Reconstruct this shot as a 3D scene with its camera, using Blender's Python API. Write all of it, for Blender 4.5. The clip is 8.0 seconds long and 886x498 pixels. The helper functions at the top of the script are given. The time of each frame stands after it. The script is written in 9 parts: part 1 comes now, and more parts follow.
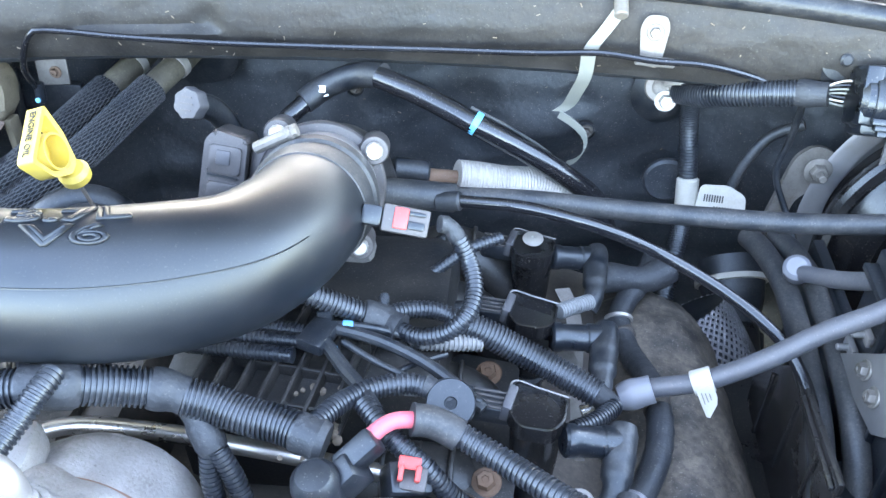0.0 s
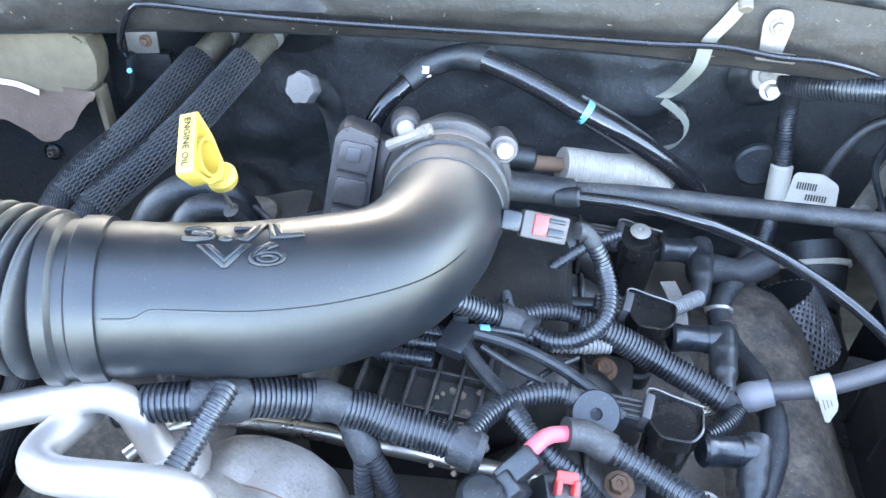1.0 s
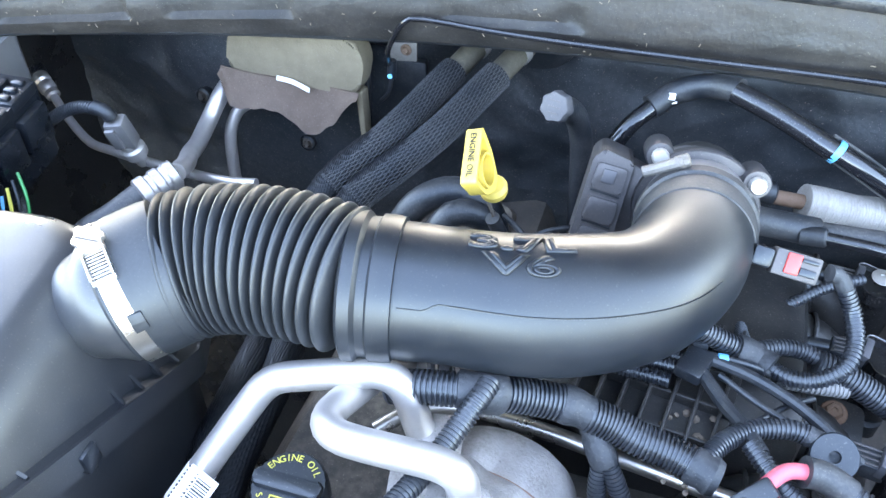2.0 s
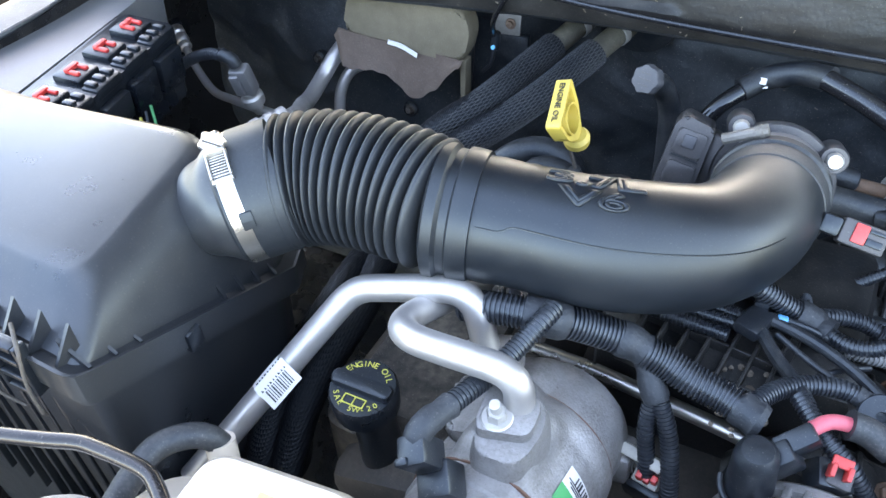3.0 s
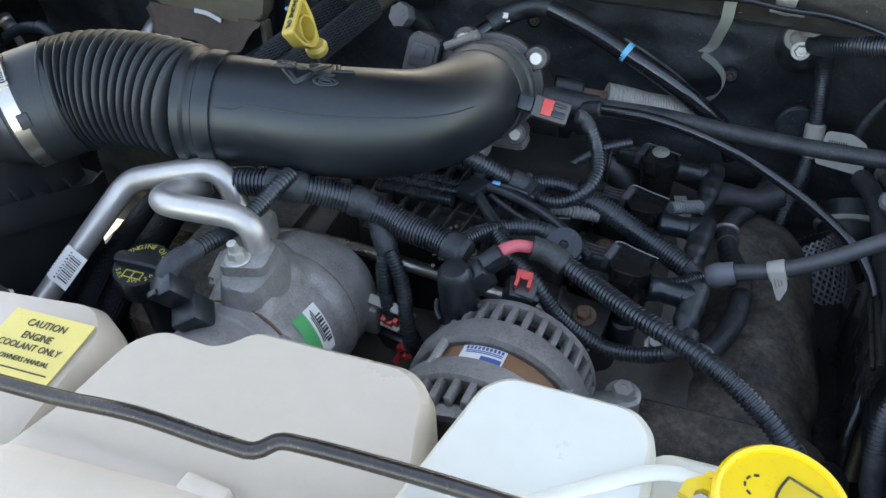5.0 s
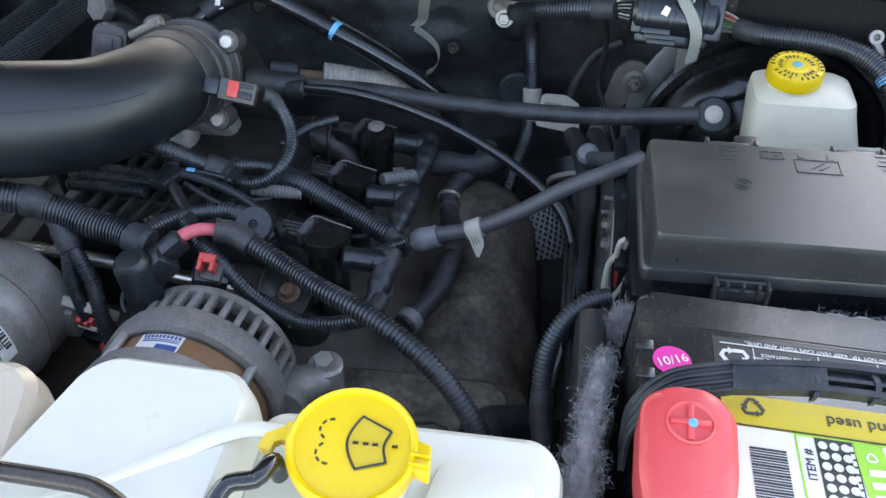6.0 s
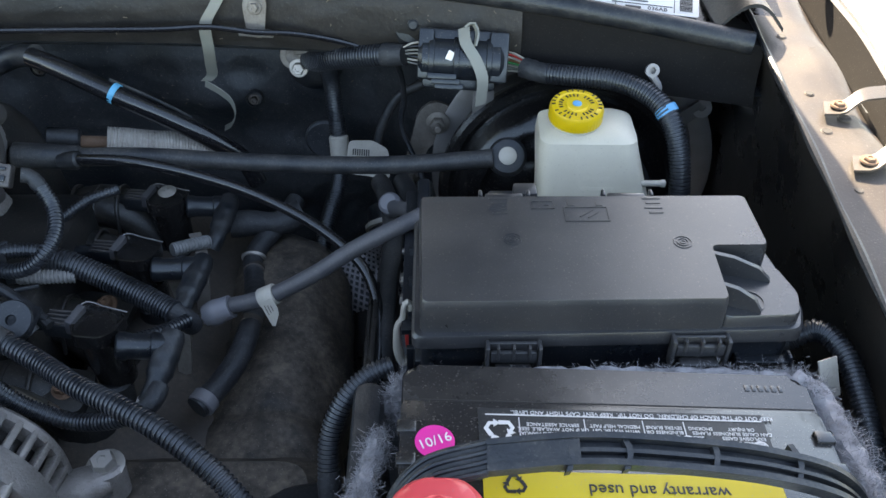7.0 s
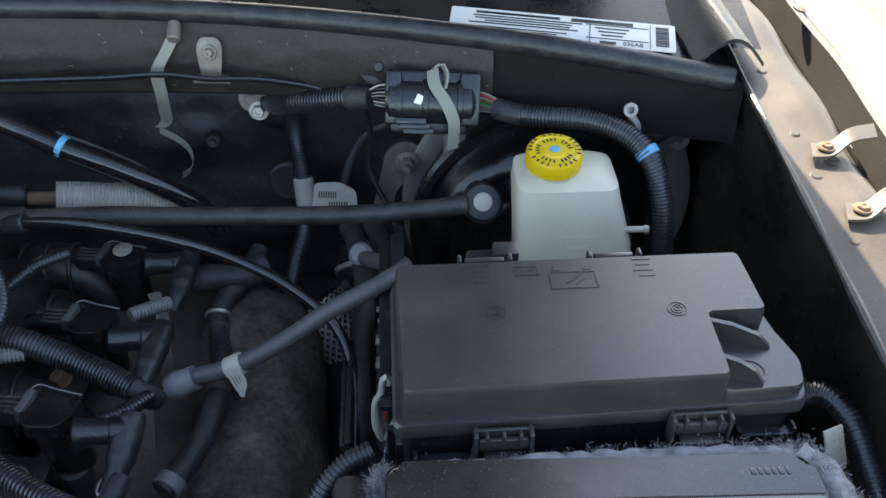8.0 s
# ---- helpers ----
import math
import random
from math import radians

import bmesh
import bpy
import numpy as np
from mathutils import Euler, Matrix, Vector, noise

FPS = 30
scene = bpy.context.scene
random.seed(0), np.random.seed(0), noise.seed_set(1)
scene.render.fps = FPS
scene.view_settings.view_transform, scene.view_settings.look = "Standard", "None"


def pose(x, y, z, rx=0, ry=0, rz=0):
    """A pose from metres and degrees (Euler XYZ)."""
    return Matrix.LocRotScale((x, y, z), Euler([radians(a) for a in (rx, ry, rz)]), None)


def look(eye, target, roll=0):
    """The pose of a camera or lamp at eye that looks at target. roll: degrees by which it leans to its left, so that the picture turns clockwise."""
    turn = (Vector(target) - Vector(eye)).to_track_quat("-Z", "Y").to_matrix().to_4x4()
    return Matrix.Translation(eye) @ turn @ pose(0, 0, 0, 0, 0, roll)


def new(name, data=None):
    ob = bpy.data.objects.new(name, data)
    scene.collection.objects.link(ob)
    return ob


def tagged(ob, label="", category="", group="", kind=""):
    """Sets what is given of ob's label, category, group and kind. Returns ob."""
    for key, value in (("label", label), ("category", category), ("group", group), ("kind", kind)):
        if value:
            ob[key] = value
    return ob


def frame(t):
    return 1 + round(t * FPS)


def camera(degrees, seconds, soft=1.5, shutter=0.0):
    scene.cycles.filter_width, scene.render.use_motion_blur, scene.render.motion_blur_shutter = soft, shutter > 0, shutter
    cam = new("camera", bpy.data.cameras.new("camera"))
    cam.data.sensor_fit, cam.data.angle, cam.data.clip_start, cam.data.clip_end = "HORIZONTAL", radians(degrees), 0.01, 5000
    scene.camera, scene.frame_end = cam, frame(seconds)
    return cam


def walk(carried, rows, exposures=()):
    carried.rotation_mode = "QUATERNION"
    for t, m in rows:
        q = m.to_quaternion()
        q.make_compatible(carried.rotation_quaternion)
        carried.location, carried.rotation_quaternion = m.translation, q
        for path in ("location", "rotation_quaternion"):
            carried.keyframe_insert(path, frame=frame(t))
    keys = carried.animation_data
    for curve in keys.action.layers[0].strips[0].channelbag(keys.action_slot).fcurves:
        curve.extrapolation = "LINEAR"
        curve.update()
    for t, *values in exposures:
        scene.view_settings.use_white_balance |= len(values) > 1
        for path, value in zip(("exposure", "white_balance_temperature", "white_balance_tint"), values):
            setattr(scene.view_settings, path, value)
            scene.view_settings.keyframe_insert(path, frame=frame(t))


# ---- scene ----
cam = camera(55.3, 8.0)
PATH = [
    (0, (0.012, 0.004, 1.396), (-0.139, 1.537, 0.121), -0.5),
    (0.5, (-0.047, 0.024, 1.417), (-0.162, 1.47, 0.04), 0.5),
    (1, (-0.102, 0.032, 1.441), (-0.221, 1.451, 0.036), 1.4),
    (1.5, (-0.152, 0.02, 1.459), (-0.427, 1.416, 0.053), -0.4),
    (2, (-0.164, -0.005, 1.478), (-0.659, 1.337, 0.081), -3.2),
    (2.2, (-0.162, -0.018, 1.48), (-0.712, 1.308, 0.088), -3.4),
    (3.3, (-0.105, -0.097, 1.471), (-0.829, 1.179, 0.111), -3.4),
    (3.5, (-0.09, -0.109, 1.475), (-0.818, 1.173, 0.124), -3.3),
    (4, (-0.045, -0.158, 1.472), (-0.749, 1.162, 0.144), -3.1),
    (4.2, (-0.014, -0.172, 1.468), (-0.706, 1.167, 0.154), -3.2),
    (5.3, (0.129, -0.197, 1.445), (-0.353, 1.229, 0.128), -2.6),
    (5.5, (0.163, -0.197, 1.445), (-0.275, 1.24, 0.124), -2.4),
    (6, (0.243, -0.172, 1.43), (0.001, 1.309, 0.107), -1.1),
    (6.5, (0.299, -0.144, 1.434), (0.214, 1.369, 0.128), -0.5),
    (7, (0.33, -0.115, 1.438), (0.345, 1.414, 0.149), 0.1),
    (7.5, (0.345, -0.071, 1.43), (0.421, 1.462, 0.147), 0.5),
    (8, (0.323, -0.048, 1.451), (0.418, 1.477, 0.161), -0.0),
]
EXPOSURES = [(0.0, 5.04, 8400, 16), (2.2, 4.83, 8300, 17), (3.5, 3.50, 8800, 17), (4.2, 3.22, 9000, 16), (5.5, 2.78, 9400, 14), (6.0, 2.99, 9250, 17), (6.5, 3.22, 8850, 19), (7.0, 2.73, 8850, 15), (8.0, 2.55, 8650, 11)]
walk(cam, [(t, look(eye, target, roll)) for t, eye, target, roll in PATH], EXPOSURES)

# ---- light: open sky, sun behind the raised hood on the driver's side ----
world = bpy.data.worlds.new("sky")
scene.world = world
world.use_nodes = True
wn = world.node_tree
sky = wn.nodes.new("ShaderNodeTexSky")
sky.sky_type = "NISHITA"
sky.sun_disc = False
sky.sun_elevation = radians(40)
sky.sun_rotation = radians(-8)
wn.nodes["Background"].inputs[1].default_value = 0.15
wn.links.new(sky.outputs[0], wn.nodes["Background"].inputs[0])
sun_data = bpy.data.lights.new("sun", "SUN")
sun_data.energy, sun_data.angle, sun_data.color = 4.5, radians(0.53), (1.0, 0.95, 0.87)
sun = new("sun", sun_data)
SUN_FROM = Vector((math.sin(radians(-8)) * math.cos(radians(40)), math.cos(radians(-8)) * math.cos(radians(40)), math.sin(radians(40))))
sun.matrix_world = look(SUN_FROM * 10, (0, 0, 0))


# ---- materials ----
def material(name, colour, rough=0.5, metal=0.0, dust=0.0, dust_colour=(0.22, 0.19, 0.16), scale=60.0, bump=0.0,
             bump_scale=400.0, vary=0.25, coat=0.0, trans=0.0, grain=None, spread=0.12, patch=9.0, spec=0.6, grit=0.3, grit_colour=(0.27, 0.25, 0.22)):
    """A worn surface: tone that varies at two scales, a film of dust in patches, fine relief."""
    m = bpy.data.materials.new(name)
    m.use_nodes = True
    t = m.node_tree
    b = t.nodes["Principled BSDF"]
    link = t.links.new
    co = t.nodes.new("ShaderNodeTexCoord")
    n1 = t.nodes.new("ShaderNodeTexNoise")
    n1.inputs["Scale"].default_value, n1.inputs["Detail"].default_value = scale, 6
    n2 = t.nodes.new("ShaderNodeTexNoise")
    n2.inputs["Scale"].default_value, n2.inputs["Detail"].default_value, n2.inputs["Roughness"].default_value = patch, 8, 0.65
    fine = t.nodes.new("ShaderNodeTexNoise")
    fine.inputs["Scale"].default_value, fine.inputs["Detail"].default_value = bump_scale, 4
    for n in (n1, n2, fine):
        link(co.outputs["Object"], n.inputs["Vector"])
    mix = t.nodes.new("ShaderNodeMix")
    mix.data_type = "RGBA"
    dark = [c * (1 - vary) for c in colour]
    lite = [min(1, c * (1 + vary)) for c in colour]
    mix.inputs["A"].default_value, mix.inputs["B"].default_value = (*dark, 1), (*lite, 1)
    link(n1.outputs["Fac"], mix.inputs["Factor"])
    out = mix.outputs["Result"]
    ramp = t.nodes.new("ShaderNodeMapRange")
    ramp.inputs["From Min"].default_value, ramp.inputs["From Max"].default_value = 0.5 - spread, 0.5 + spread
    ramp.inputs["To Min"].default_value, ramp.inputs["To Max"].default_value = 0.0, 1.0
    link(n2.outputs["Fac"], ramp.inputs["Value"])
    if dust:
        both = t.nodes.new("ShaderNodeMath")
        both.operation = "MULTIPLY"
        link(ramp.outputs[0], both.inputs[0])
        spots = t.nodes.new("ShaderNodeMapRange")
        spots.inputs["From Min"].default_value, spots.inputs["From Max"].default_value = 0.3, 0.75
        spots.inputs["To Min"].default_value, spots.inputs["To Max"].default_value = dust * 0.3, dust
        link(fine.outputs["Fac"], spots.inputs["Value"])
        link(spots.outputs[0], both.inputs[1])
        dm = t.nodes.new("ShaderNodeMix")
        dm.data_type = "RGBA"
        link(both.outputs[0], dm.inputs["Factor"])
        link(out, dm.inputs["A"])
        dm.inputs["B"].default_value = (*dust_colour, 1)
        out = dm.outputs["Result"]
    if grit:
        specks = t.nodes.new("ShaderNodeTexNoise")
        specks.inputs["Scale"].default_value, specks.inputs["Detail"].default_value = 620, 3
        link(co.outputs["Object"], specks.inputs["Vector"])
        sm = t.nodes.new("ShaderNodeMapRange")
        sm.inputs["From Min"].default_value, sm.inputs["From Max"].default_value = 0.63, 0.72
        sm.inputs["To Min"].default_value, sm.inputs["To Max"].default_value = 0.0, grit
        link(specks.outputs["Fac"], sm.inputs["Value"])
        gm_ = t.nodes.new("ShaderNodeMix")
        gm_.data_type = "RGBA"
        link(sm.outputs[0], gm_.inputs["Factor"])
        link(out, gm_.inputs["A"])
        gm_.inputs["B"].default_value = (*grit_colour, 1)
        out = gm_.outputs["Result"]
    link(out, b.inputs["Base Color"])
    b.inputs["Specular IOR Level"].default_value = spec
    # blue tint put into the reflections of dark non-metals to cool them
    if max(colour) < 0.034 and metal == 0:
        b.inputs["Specular Tint"].default_value = (0.80, 0.93, 1.0, 1)
    rr = t.nodes.new("ShaderNodeMapRange")
    rr.inputs["From Min"].default_value, rr.inputs["From Max"].default_value = 0.3, 0.7
    rr.inputs["To Min"].default_value, rr.inputs["To Max"].default_value = max(0.03, rough - 0.08), min(1, rough + 0.14)
    link(n2.outputs["Fac"], rr.inputs["Value"])
    link(rr.outputs[0], b.inputs["Roughness"])
    b.inputs["Metallic"].default_value = metal
    b.inputs["Coat Weight"].default_value = coat
    if trans:
        b.inputs["Subsurface Weight"].default_value = trans
        b.inputs["Subsurface Radius"].default_value = (0.02, 0.02, 0.018)
    if bump:
        bp = t.nodes.new("ShaderNodeBump")
        bp.inputs["Strength"].default_value, bp.inputs["Distance"].default_value = bump, 0.001
        src = fine.outputs["Fac"]
        if grain == "weave":
            w1, w2 = t.nodes.new("ShaderNodeTexWave"), t.nodes.new("ShaderNodeTexWave")
            for w, d in ((w1, "X"), (w2, "Z")):
                w.bands_direction = d
                w.inputs["Scale"].default_value = 130
                w.inputs["Distortion"].default_value = 0.6
                link(co.outputs["Object"], w.inputs["Vector"])
            mx = t.nodes.new("ShaderNodeMath")
            mx.operation = "MAXIMUM"
            link(w1.outputs["Fac"], mx.inputs[0]), link(w2.outputs["Fac"], mx.inputs[1])
            src = mx.outputs[0]
        link(src, bp.inputs["Height"])
        link(bp.outputs["Normal"], b.inputs["Normal"])
    return m


M = {
    "tube": material("satin_black_plastic", (0.0048, 0.0074, 0.0112), 0.39, spec=0.62, grit=0.06, dust=0.07, dust_colour=(0.12, 0.12, 0.12), bump=0.05, bump_scale=900, vary=0.15),
    "bellows": material("ribbed_black_rubber", (0.0105, 0.0135, 0.0175), 0.44, spec=0.6, grit=0.08, dust=0.12, dust_colour=(0.10, 0.103, 0.106), bump=0.08),
    "plastic": material("black_plastic", (0.0056, 0.0082, 0.0122), 0.30, spec=0.65, dust=0.12, dust_colour=(0.105, 0.11, 0.115), bump=0.08, vary=0.2),
    "gloss": material("glossy_black", (0.0060, 0.0060, 0.0067), 0.20, dust=0.10, dust_colour=(0.10, 0.095, 0.09), spec=0.6, grit=0.25),
    "lid": material("weathered_black_plastic", (0.0255, 0.0270, 0.0300), 0.32, spec=0.75, grit=0.26, dust=0.22, dust_colour=(0.145, 0.138, 0.130), bump=0.14, bump_scale=1500, vary=0.14),
    "airbox": material("airbox_black_plastic", (0.0165, 0.0200, 0.0245), 0.31, spec=0.75, grit=0.12, dust=0.10, bump=0.12, bump_scale=1800, vary=0.1),
    "rubber": material("black_rubber", (0.0064, 0.0092, 0.0132), 0.42, dust=0.36, dust_colour=(0.10, 0.098, 0.094), patch=45, bump=0.35, grit=0.15),
    "hose": material("grey_black_rubber_hose", (0.0165, 0.0195, 0.0235), 0.48, spec=0.55, patch=25, dust=0.50, dust_colour=(0.135, 0.130, 0.120), bump=0.2),
    "fuelhose": material("slate_grey_hose", (0.056, 0.063, 0.074), 0.45, dust=0.3, dust_colour=(0.16, 0.15, 0.14), patch=25, bump=0.15),
    "shinyhose": material("shiny_black_hose", (0.0075, 0.0083, 0.0105), 0.14, dust=0.03, coat=0.2),
    "loom": material("split_loom_plastic", (0.0085, 0.0115, 0.0165), 0.34, spec=0.8, patch=30, dust=0.30, dust_colour=(0.120, 0.128, 0.138), bump=0.10),
    "greyloom": material("grey_loom_plastic", (0.17, 0.19, 0.20), 0.5, dust=0.4),
    "tape": material("cloth_harness_tape", (0.0150, 0.0175, 0.0215), 0.55, patch=30, dust=0.30, dust_colour=(0.11, 0.112, 0.112), bump=0.7, bump_scale=300),
    "sleeve": material("braided_nylon_sleeve", (0.0045, 0.0055, 0.0080), 0.45, spec=0.35, grit=0.08, bump=0.6, grain="weave", vary=0.3),
    "mesh": material("silver_braid", (0.30, 0.31, 0.33), 0.32, metal=0.7, bump=0.5, grain="weave", vary=0.3),
    "firewall": material("sound_deadening_mat", (0.0145, 0.0195, 0.0255), 0.50, grit=0.6, dust=0.55, dust_colour=(0.088, 0.090, 0.092), scale=30, vary=0.45, bump=1.0, bump_scale=130, patch=11, spread=0.17),
    "cowl": material("dusty_painted_steel", (0.015, 0.014, 0.013), 0.55, dust=0.8, dust_colour=(0.047, 0.041, 0.035), bump=0.8, bump_scale=180, patch=14, spread=0.16, grit=0.16, spec=0.45),
    "bay": material("black_bay_paint", (0.0075, 0.0075, 0.0083), 0.26, dust=0.11, patch=12),
    "paint": material("dusty_bare_primer", (0.047, 0.041, 0.036), 0.42, spec=0.35, dust=0.6, dust_colour=(0.078, 0.068, 0.058), patch=20, bump=0.15),
    "iron": material("dark_engine_metal", (0.05, 0.047, 0.044), 0.6, metal=0.2, dust=0.65, dust_colour=(0.16, 0.135, 0.11), bump=0.35, bump_scale=220, patch=16),
    "manifold": material("dusty_nylon_manifold", (0.009, 0.0095, 0.0105), 0.40, dust=0.45, dust_colour=(0.085, 0.075, 0.064), bump=0.25, bump_scale=300, patch=18),
    "valve": material("dusty_valve_cover", (0.022, 0.022, 0.023), 0.5, dust=0.95, spec=0.4, dust_colour=(0.23, 0.195, 0.155), bump=1.0, grit=0.6, bump_scale=150, patch=17, spread=0.16),
    "cast": material("cast_aluminium", (0.30, 0.298, 0.292), 0.46, metal=0.35, dust=0.8, dust_colour=(0.115, 0.104, 0.092), bump=0.6, bump_scale=420, grit=0.5, grit_colour=(0.07, 0.062, 0.055), vary=0.28, scale=60, patch=26, spread=0.15),
    "pipe": material("bright_aluminium_pipe", (0.47, 0.46, 0.45), 0.38, metal=0.7, grit=0.25, dust=0.35, patch=40, dust_colour=(0.38, 0.37, 0.36), vary=0.10, bump=0.05),
    "steel": material("bright_steel", (0.62, 0.61, 0.58), 0.25, metal=0.95, dust=0.2, vary=0.1),
    "zinc": material("zinc_plated_steel", (0.50, 0.50, 0.48), 0.42, metal=0.6, dust=0.3, vary=0.2),
    "greybracket": material("grey_plated_bracket", (0.22, 0.23, 0.24), 0.45, metal=0.5, dust=0.4, vary=0.2),
    "rust": material("rusty_steel", (0.16, 0.09, 0.055), 0.75, metal=0.2, dust=0.5, bump=0.4, vary=0.4),
    "copper": material("brown_windings", (0.25, 0.115, 0.05), 0.55, dust=0.6, dust_colour=(0.17, 0.125, 0.085), vary=0.35, bump=0.4),
    "gasket": material("rusty_brown_seam", (0.14, 0.07, 0.045), 0.7, vary=0.3),
    "white": material("milky_white_plastic", (0.545, 0.48, 0.40), 0.33, grit=0.06, trans=0.25, dust=0.22, dust_colour=(0.44, 0.37, 0.27), vary=0.05, patch=6),
    "bluewhite": material("milky_washer_plastic", (0.62, 0.63, 0.575), 0.33, trans=0.25, grit=0.05, dust=0.25, dust_colour=(0.52, 0.60, 0.56), vary=0.04, patch=5),
    "reservoir": material("translucent_reservoir", (0.60, 0.585, 0.49), 0.3, trans=0.3, dust=0.25, dust_colour=(0.46, 0.46, 0.37), vary=0.08),
    "offwhite": material("offwhite_plastic", (0.42, 0.42, 0.375), 0.45, dust=0.4, patch=40, vary=0.1),
    "strap": material("grey_green_strap", (0.185, 0.205, 0.185), 0.5, dust=0.35, patch=30, vary=0.15),
    "dullmetal": material("dirty_plated_metal", (0.20, 0.195, 0.18), 0.5, metal=0.4, dust=0.6, dust_colour=(0.10, 0.085, 0.07), patch=50, vary=0.3, bump=0.3),
    "label": material("white_paper_label", (0.74, 0.74, 0.72), 0.5, dust=0.2, grit=0.1, vary=0.05),
    "print": material("black_print", (0.0150, 0.0150, 0.0150), 0.41, vary=0.05),
    "whiteprint": material("white_print", (0.62, 0.62, 0.62), 0.5, vary=0.05),
    "yellow": material("yellow_plastic", (0.70, 0.47, 0.008), 0.32, dust=0.1, dust_colour=(0.55, 0.4, 0.08), vary=0.06),
    "dullyellow": material("aged_yellow_plastic", (0.46, 0.34, 0.055), 0.38, dust=0.3, dust_colour=(0.42, 0.34, 0.16), patch=40, vary=0.1),
    "paleyellow": material("faded_yellow_label", (0.78, 0.62, 0.17), 0.45, vary=0.05, dust=0.15, dust_colour=(0.6, 0.55, 0.3)),
    "hoseend": material("grimy_rubber_end", (0.06, 0.056, 0.042), 0.6, dust=0.7, dust_colour=(0.17, 0.155, 0.115), patch=40, bump=0.4, vary=0.3),
    "yellowlabel": material("yellow_label", (0.62, 0.47, 0.012), 0.5, vary=0.05, dust=0.12, dust_colour=(0.5, 0.36, 0.06)),
    "amberprint": material("amber_print", (0.55, 0.38, 0.02), 0.4, vary=0.1),
    "yellowprint": material("pale_yellow_print", (0.62, 0.58, 0.10), 0.5, vary=0.05),
    "red": material("red_plastic", (0.62, 0.045, 0.04), 0.36, dust=0.1, vary=0.08),
    "redcap": material("coral_red_cover", (0.66, 0.06, 0.07), 0.36, dust=0.12, dust_colour=(0.5, 0.2, 0.2), vary=0.06),
    "pink": material("pink_cable", (0.72, 0.12, 0.16), 0.5, dust=0.2, vary=0.1),
    "magenta": material("magenta_sticker", (0.80, 0.02, 0.30), 0.45, vary=0.05),
    "green": material("green_label", (0.02, 0.35, 0.11), 0.45, vary=0.08),
    "lime": material("lime_label", (0.25, 0.58, 0.04), 0.45, vary=0.04),
    "blue": material("blue_tape", (0.06, 0.35, 0.62), 0.45, vary=0.1),
    "deepblue": material("dark_blue_print", (0.035, 0.10, 0.30), 0.45, vary=0.1),
    "teal": material("teal_band", (0.06, 0.42, 0.66), 0.4, vary=0.1),
    "capgrey": material("dull_grey_cap", (0.050, 0.055, 0.064), 0.5, dust=0.4, dust_colour=(0.10, 0.10, 0.10), patch=60, vary=0.15),
    "greyconn": material("grey_connector", (0.055, 0.055, 0.057), 0.45, dust=0.4, dust_colour=(0.11, 0.105, 0.10), patch=40, vary=0.1),
    "palecap": material("pale_grey_cap", (0.150, 0.165, 0.190), 0.48, dust=0.4, dust_colour=(0.13, 0.12, 0.11), patch=40, vary=0.15),
    "foam": material("tan_foam_block", (0.135, 0.115, 0.075), 0.9, dust=0.4, dust_colour=(0.25, 0.21, 0.15), bump=0.9, bump_scale=500, vary=0.3),
    "felt": material("brown_heat_shield", (0.085, 0.058, 0.043), 0.75, dust=0.5, dust_colour=(0.16, 0.125, 0.10), patch=40, bump=0.5, vary=0.35),
    "wool": material("grey_fibre_wool", (0.29, 0.30, 0.32), 0.8, vary=0.75, scale=120),
    "battery": material("battery_black_plastic", (0.0130, 0.0130, 0.0140), 0.2, spec=0.8, dust=0.3, dust_colour=(0.13, 0.118, 0.105), patch=10, spread=0.35, bump=0.5, bump_scale=28),
    "dust": material("dry_dirt", (0.15, 0.125, 0.098), 0.95, vary=0.35, bump=0.9, bump_scale=300),
    "skirt": material("dull_black_sheet", (0.008, 0.008, 0.0085), 0.7, spec=0.15, dust=0.25, dust_colour=(0.03, 0.027, 0.024), patch=10, grit=0.1),
    "greycover": material("pale_grey_plastic", (0.1125, 0.12, 0.1275), 0.42, dust=0.25, dust_colour=(0.22, 0.20, 0.18), patch=14, vary=0.08),
    "sensor": material("dark_grey_module", (0.036, 0.038, 0.043), 0.40, dust=0.25, bump=0.1),
    "silverwrap": material("silver_heat_wrap", (0.40, 0.395, 0.37), 0.5, metal=0.25, bump=0.9, bump_scale=260, dust=0.6, dust_colour=(0.17, 0.155, 0.135), patch=30, vary=0.25),
    "rodsteel": material("black_oxide_rod", (0.02, 0.02, 0.022), 0.25, metal=0.3, dust=0.15),
    "ground": material("asphalt", (0.05, 0.05, 0.05), 0.9, dust=0.4, dust_colour=(0.1, 0.1, 0.09), bump=0.6, scale=40, patch=2),
    "bodypaint": material("black_car_paint", (0.0090, 0.0090, 0.0097), 0.16, coat=0.5, dust=0.06),
    "driveway": material("bounce_grey", (0.10, 0.098, 0.095), 0.9, dust=0.4, dust_colour=(0.14, 0.135, 0.125), bump=0.3, scale=8, patch=1.5),
}


# ---- builders ----
def link_mesh(name, bm, mat):
    me = bpy.data.meshes.new(name)
    bmesh.ops.recalc_face_normals(bm, faces=bm.faces)
    for f in bm.faces:
        f.smooth = True
    for e in bm.edges:
        if len(e.link_faces) == 2 and e.calc_face_angle(0) > 0.62:
            e.smooth = False
    bm.to_mesh(me)
    bm.free()
    me.materials.append(M[mat])
    return new(name, me)


def thing(name, label, category, group="", kind=""):
    return tagged(new(name), label, category, group, kind)


def part(name, bm, mat, parent=None, label=""):
    ob = link_mesh(name, bm, mat)
    if parent:
        ob.parent = parent
    return tagged(ob, label)


def solid(name, bm, mat, label, category, group="", kind=""):
    return tagged(link_mesh(name, bm, mat), label, category, group, kind)


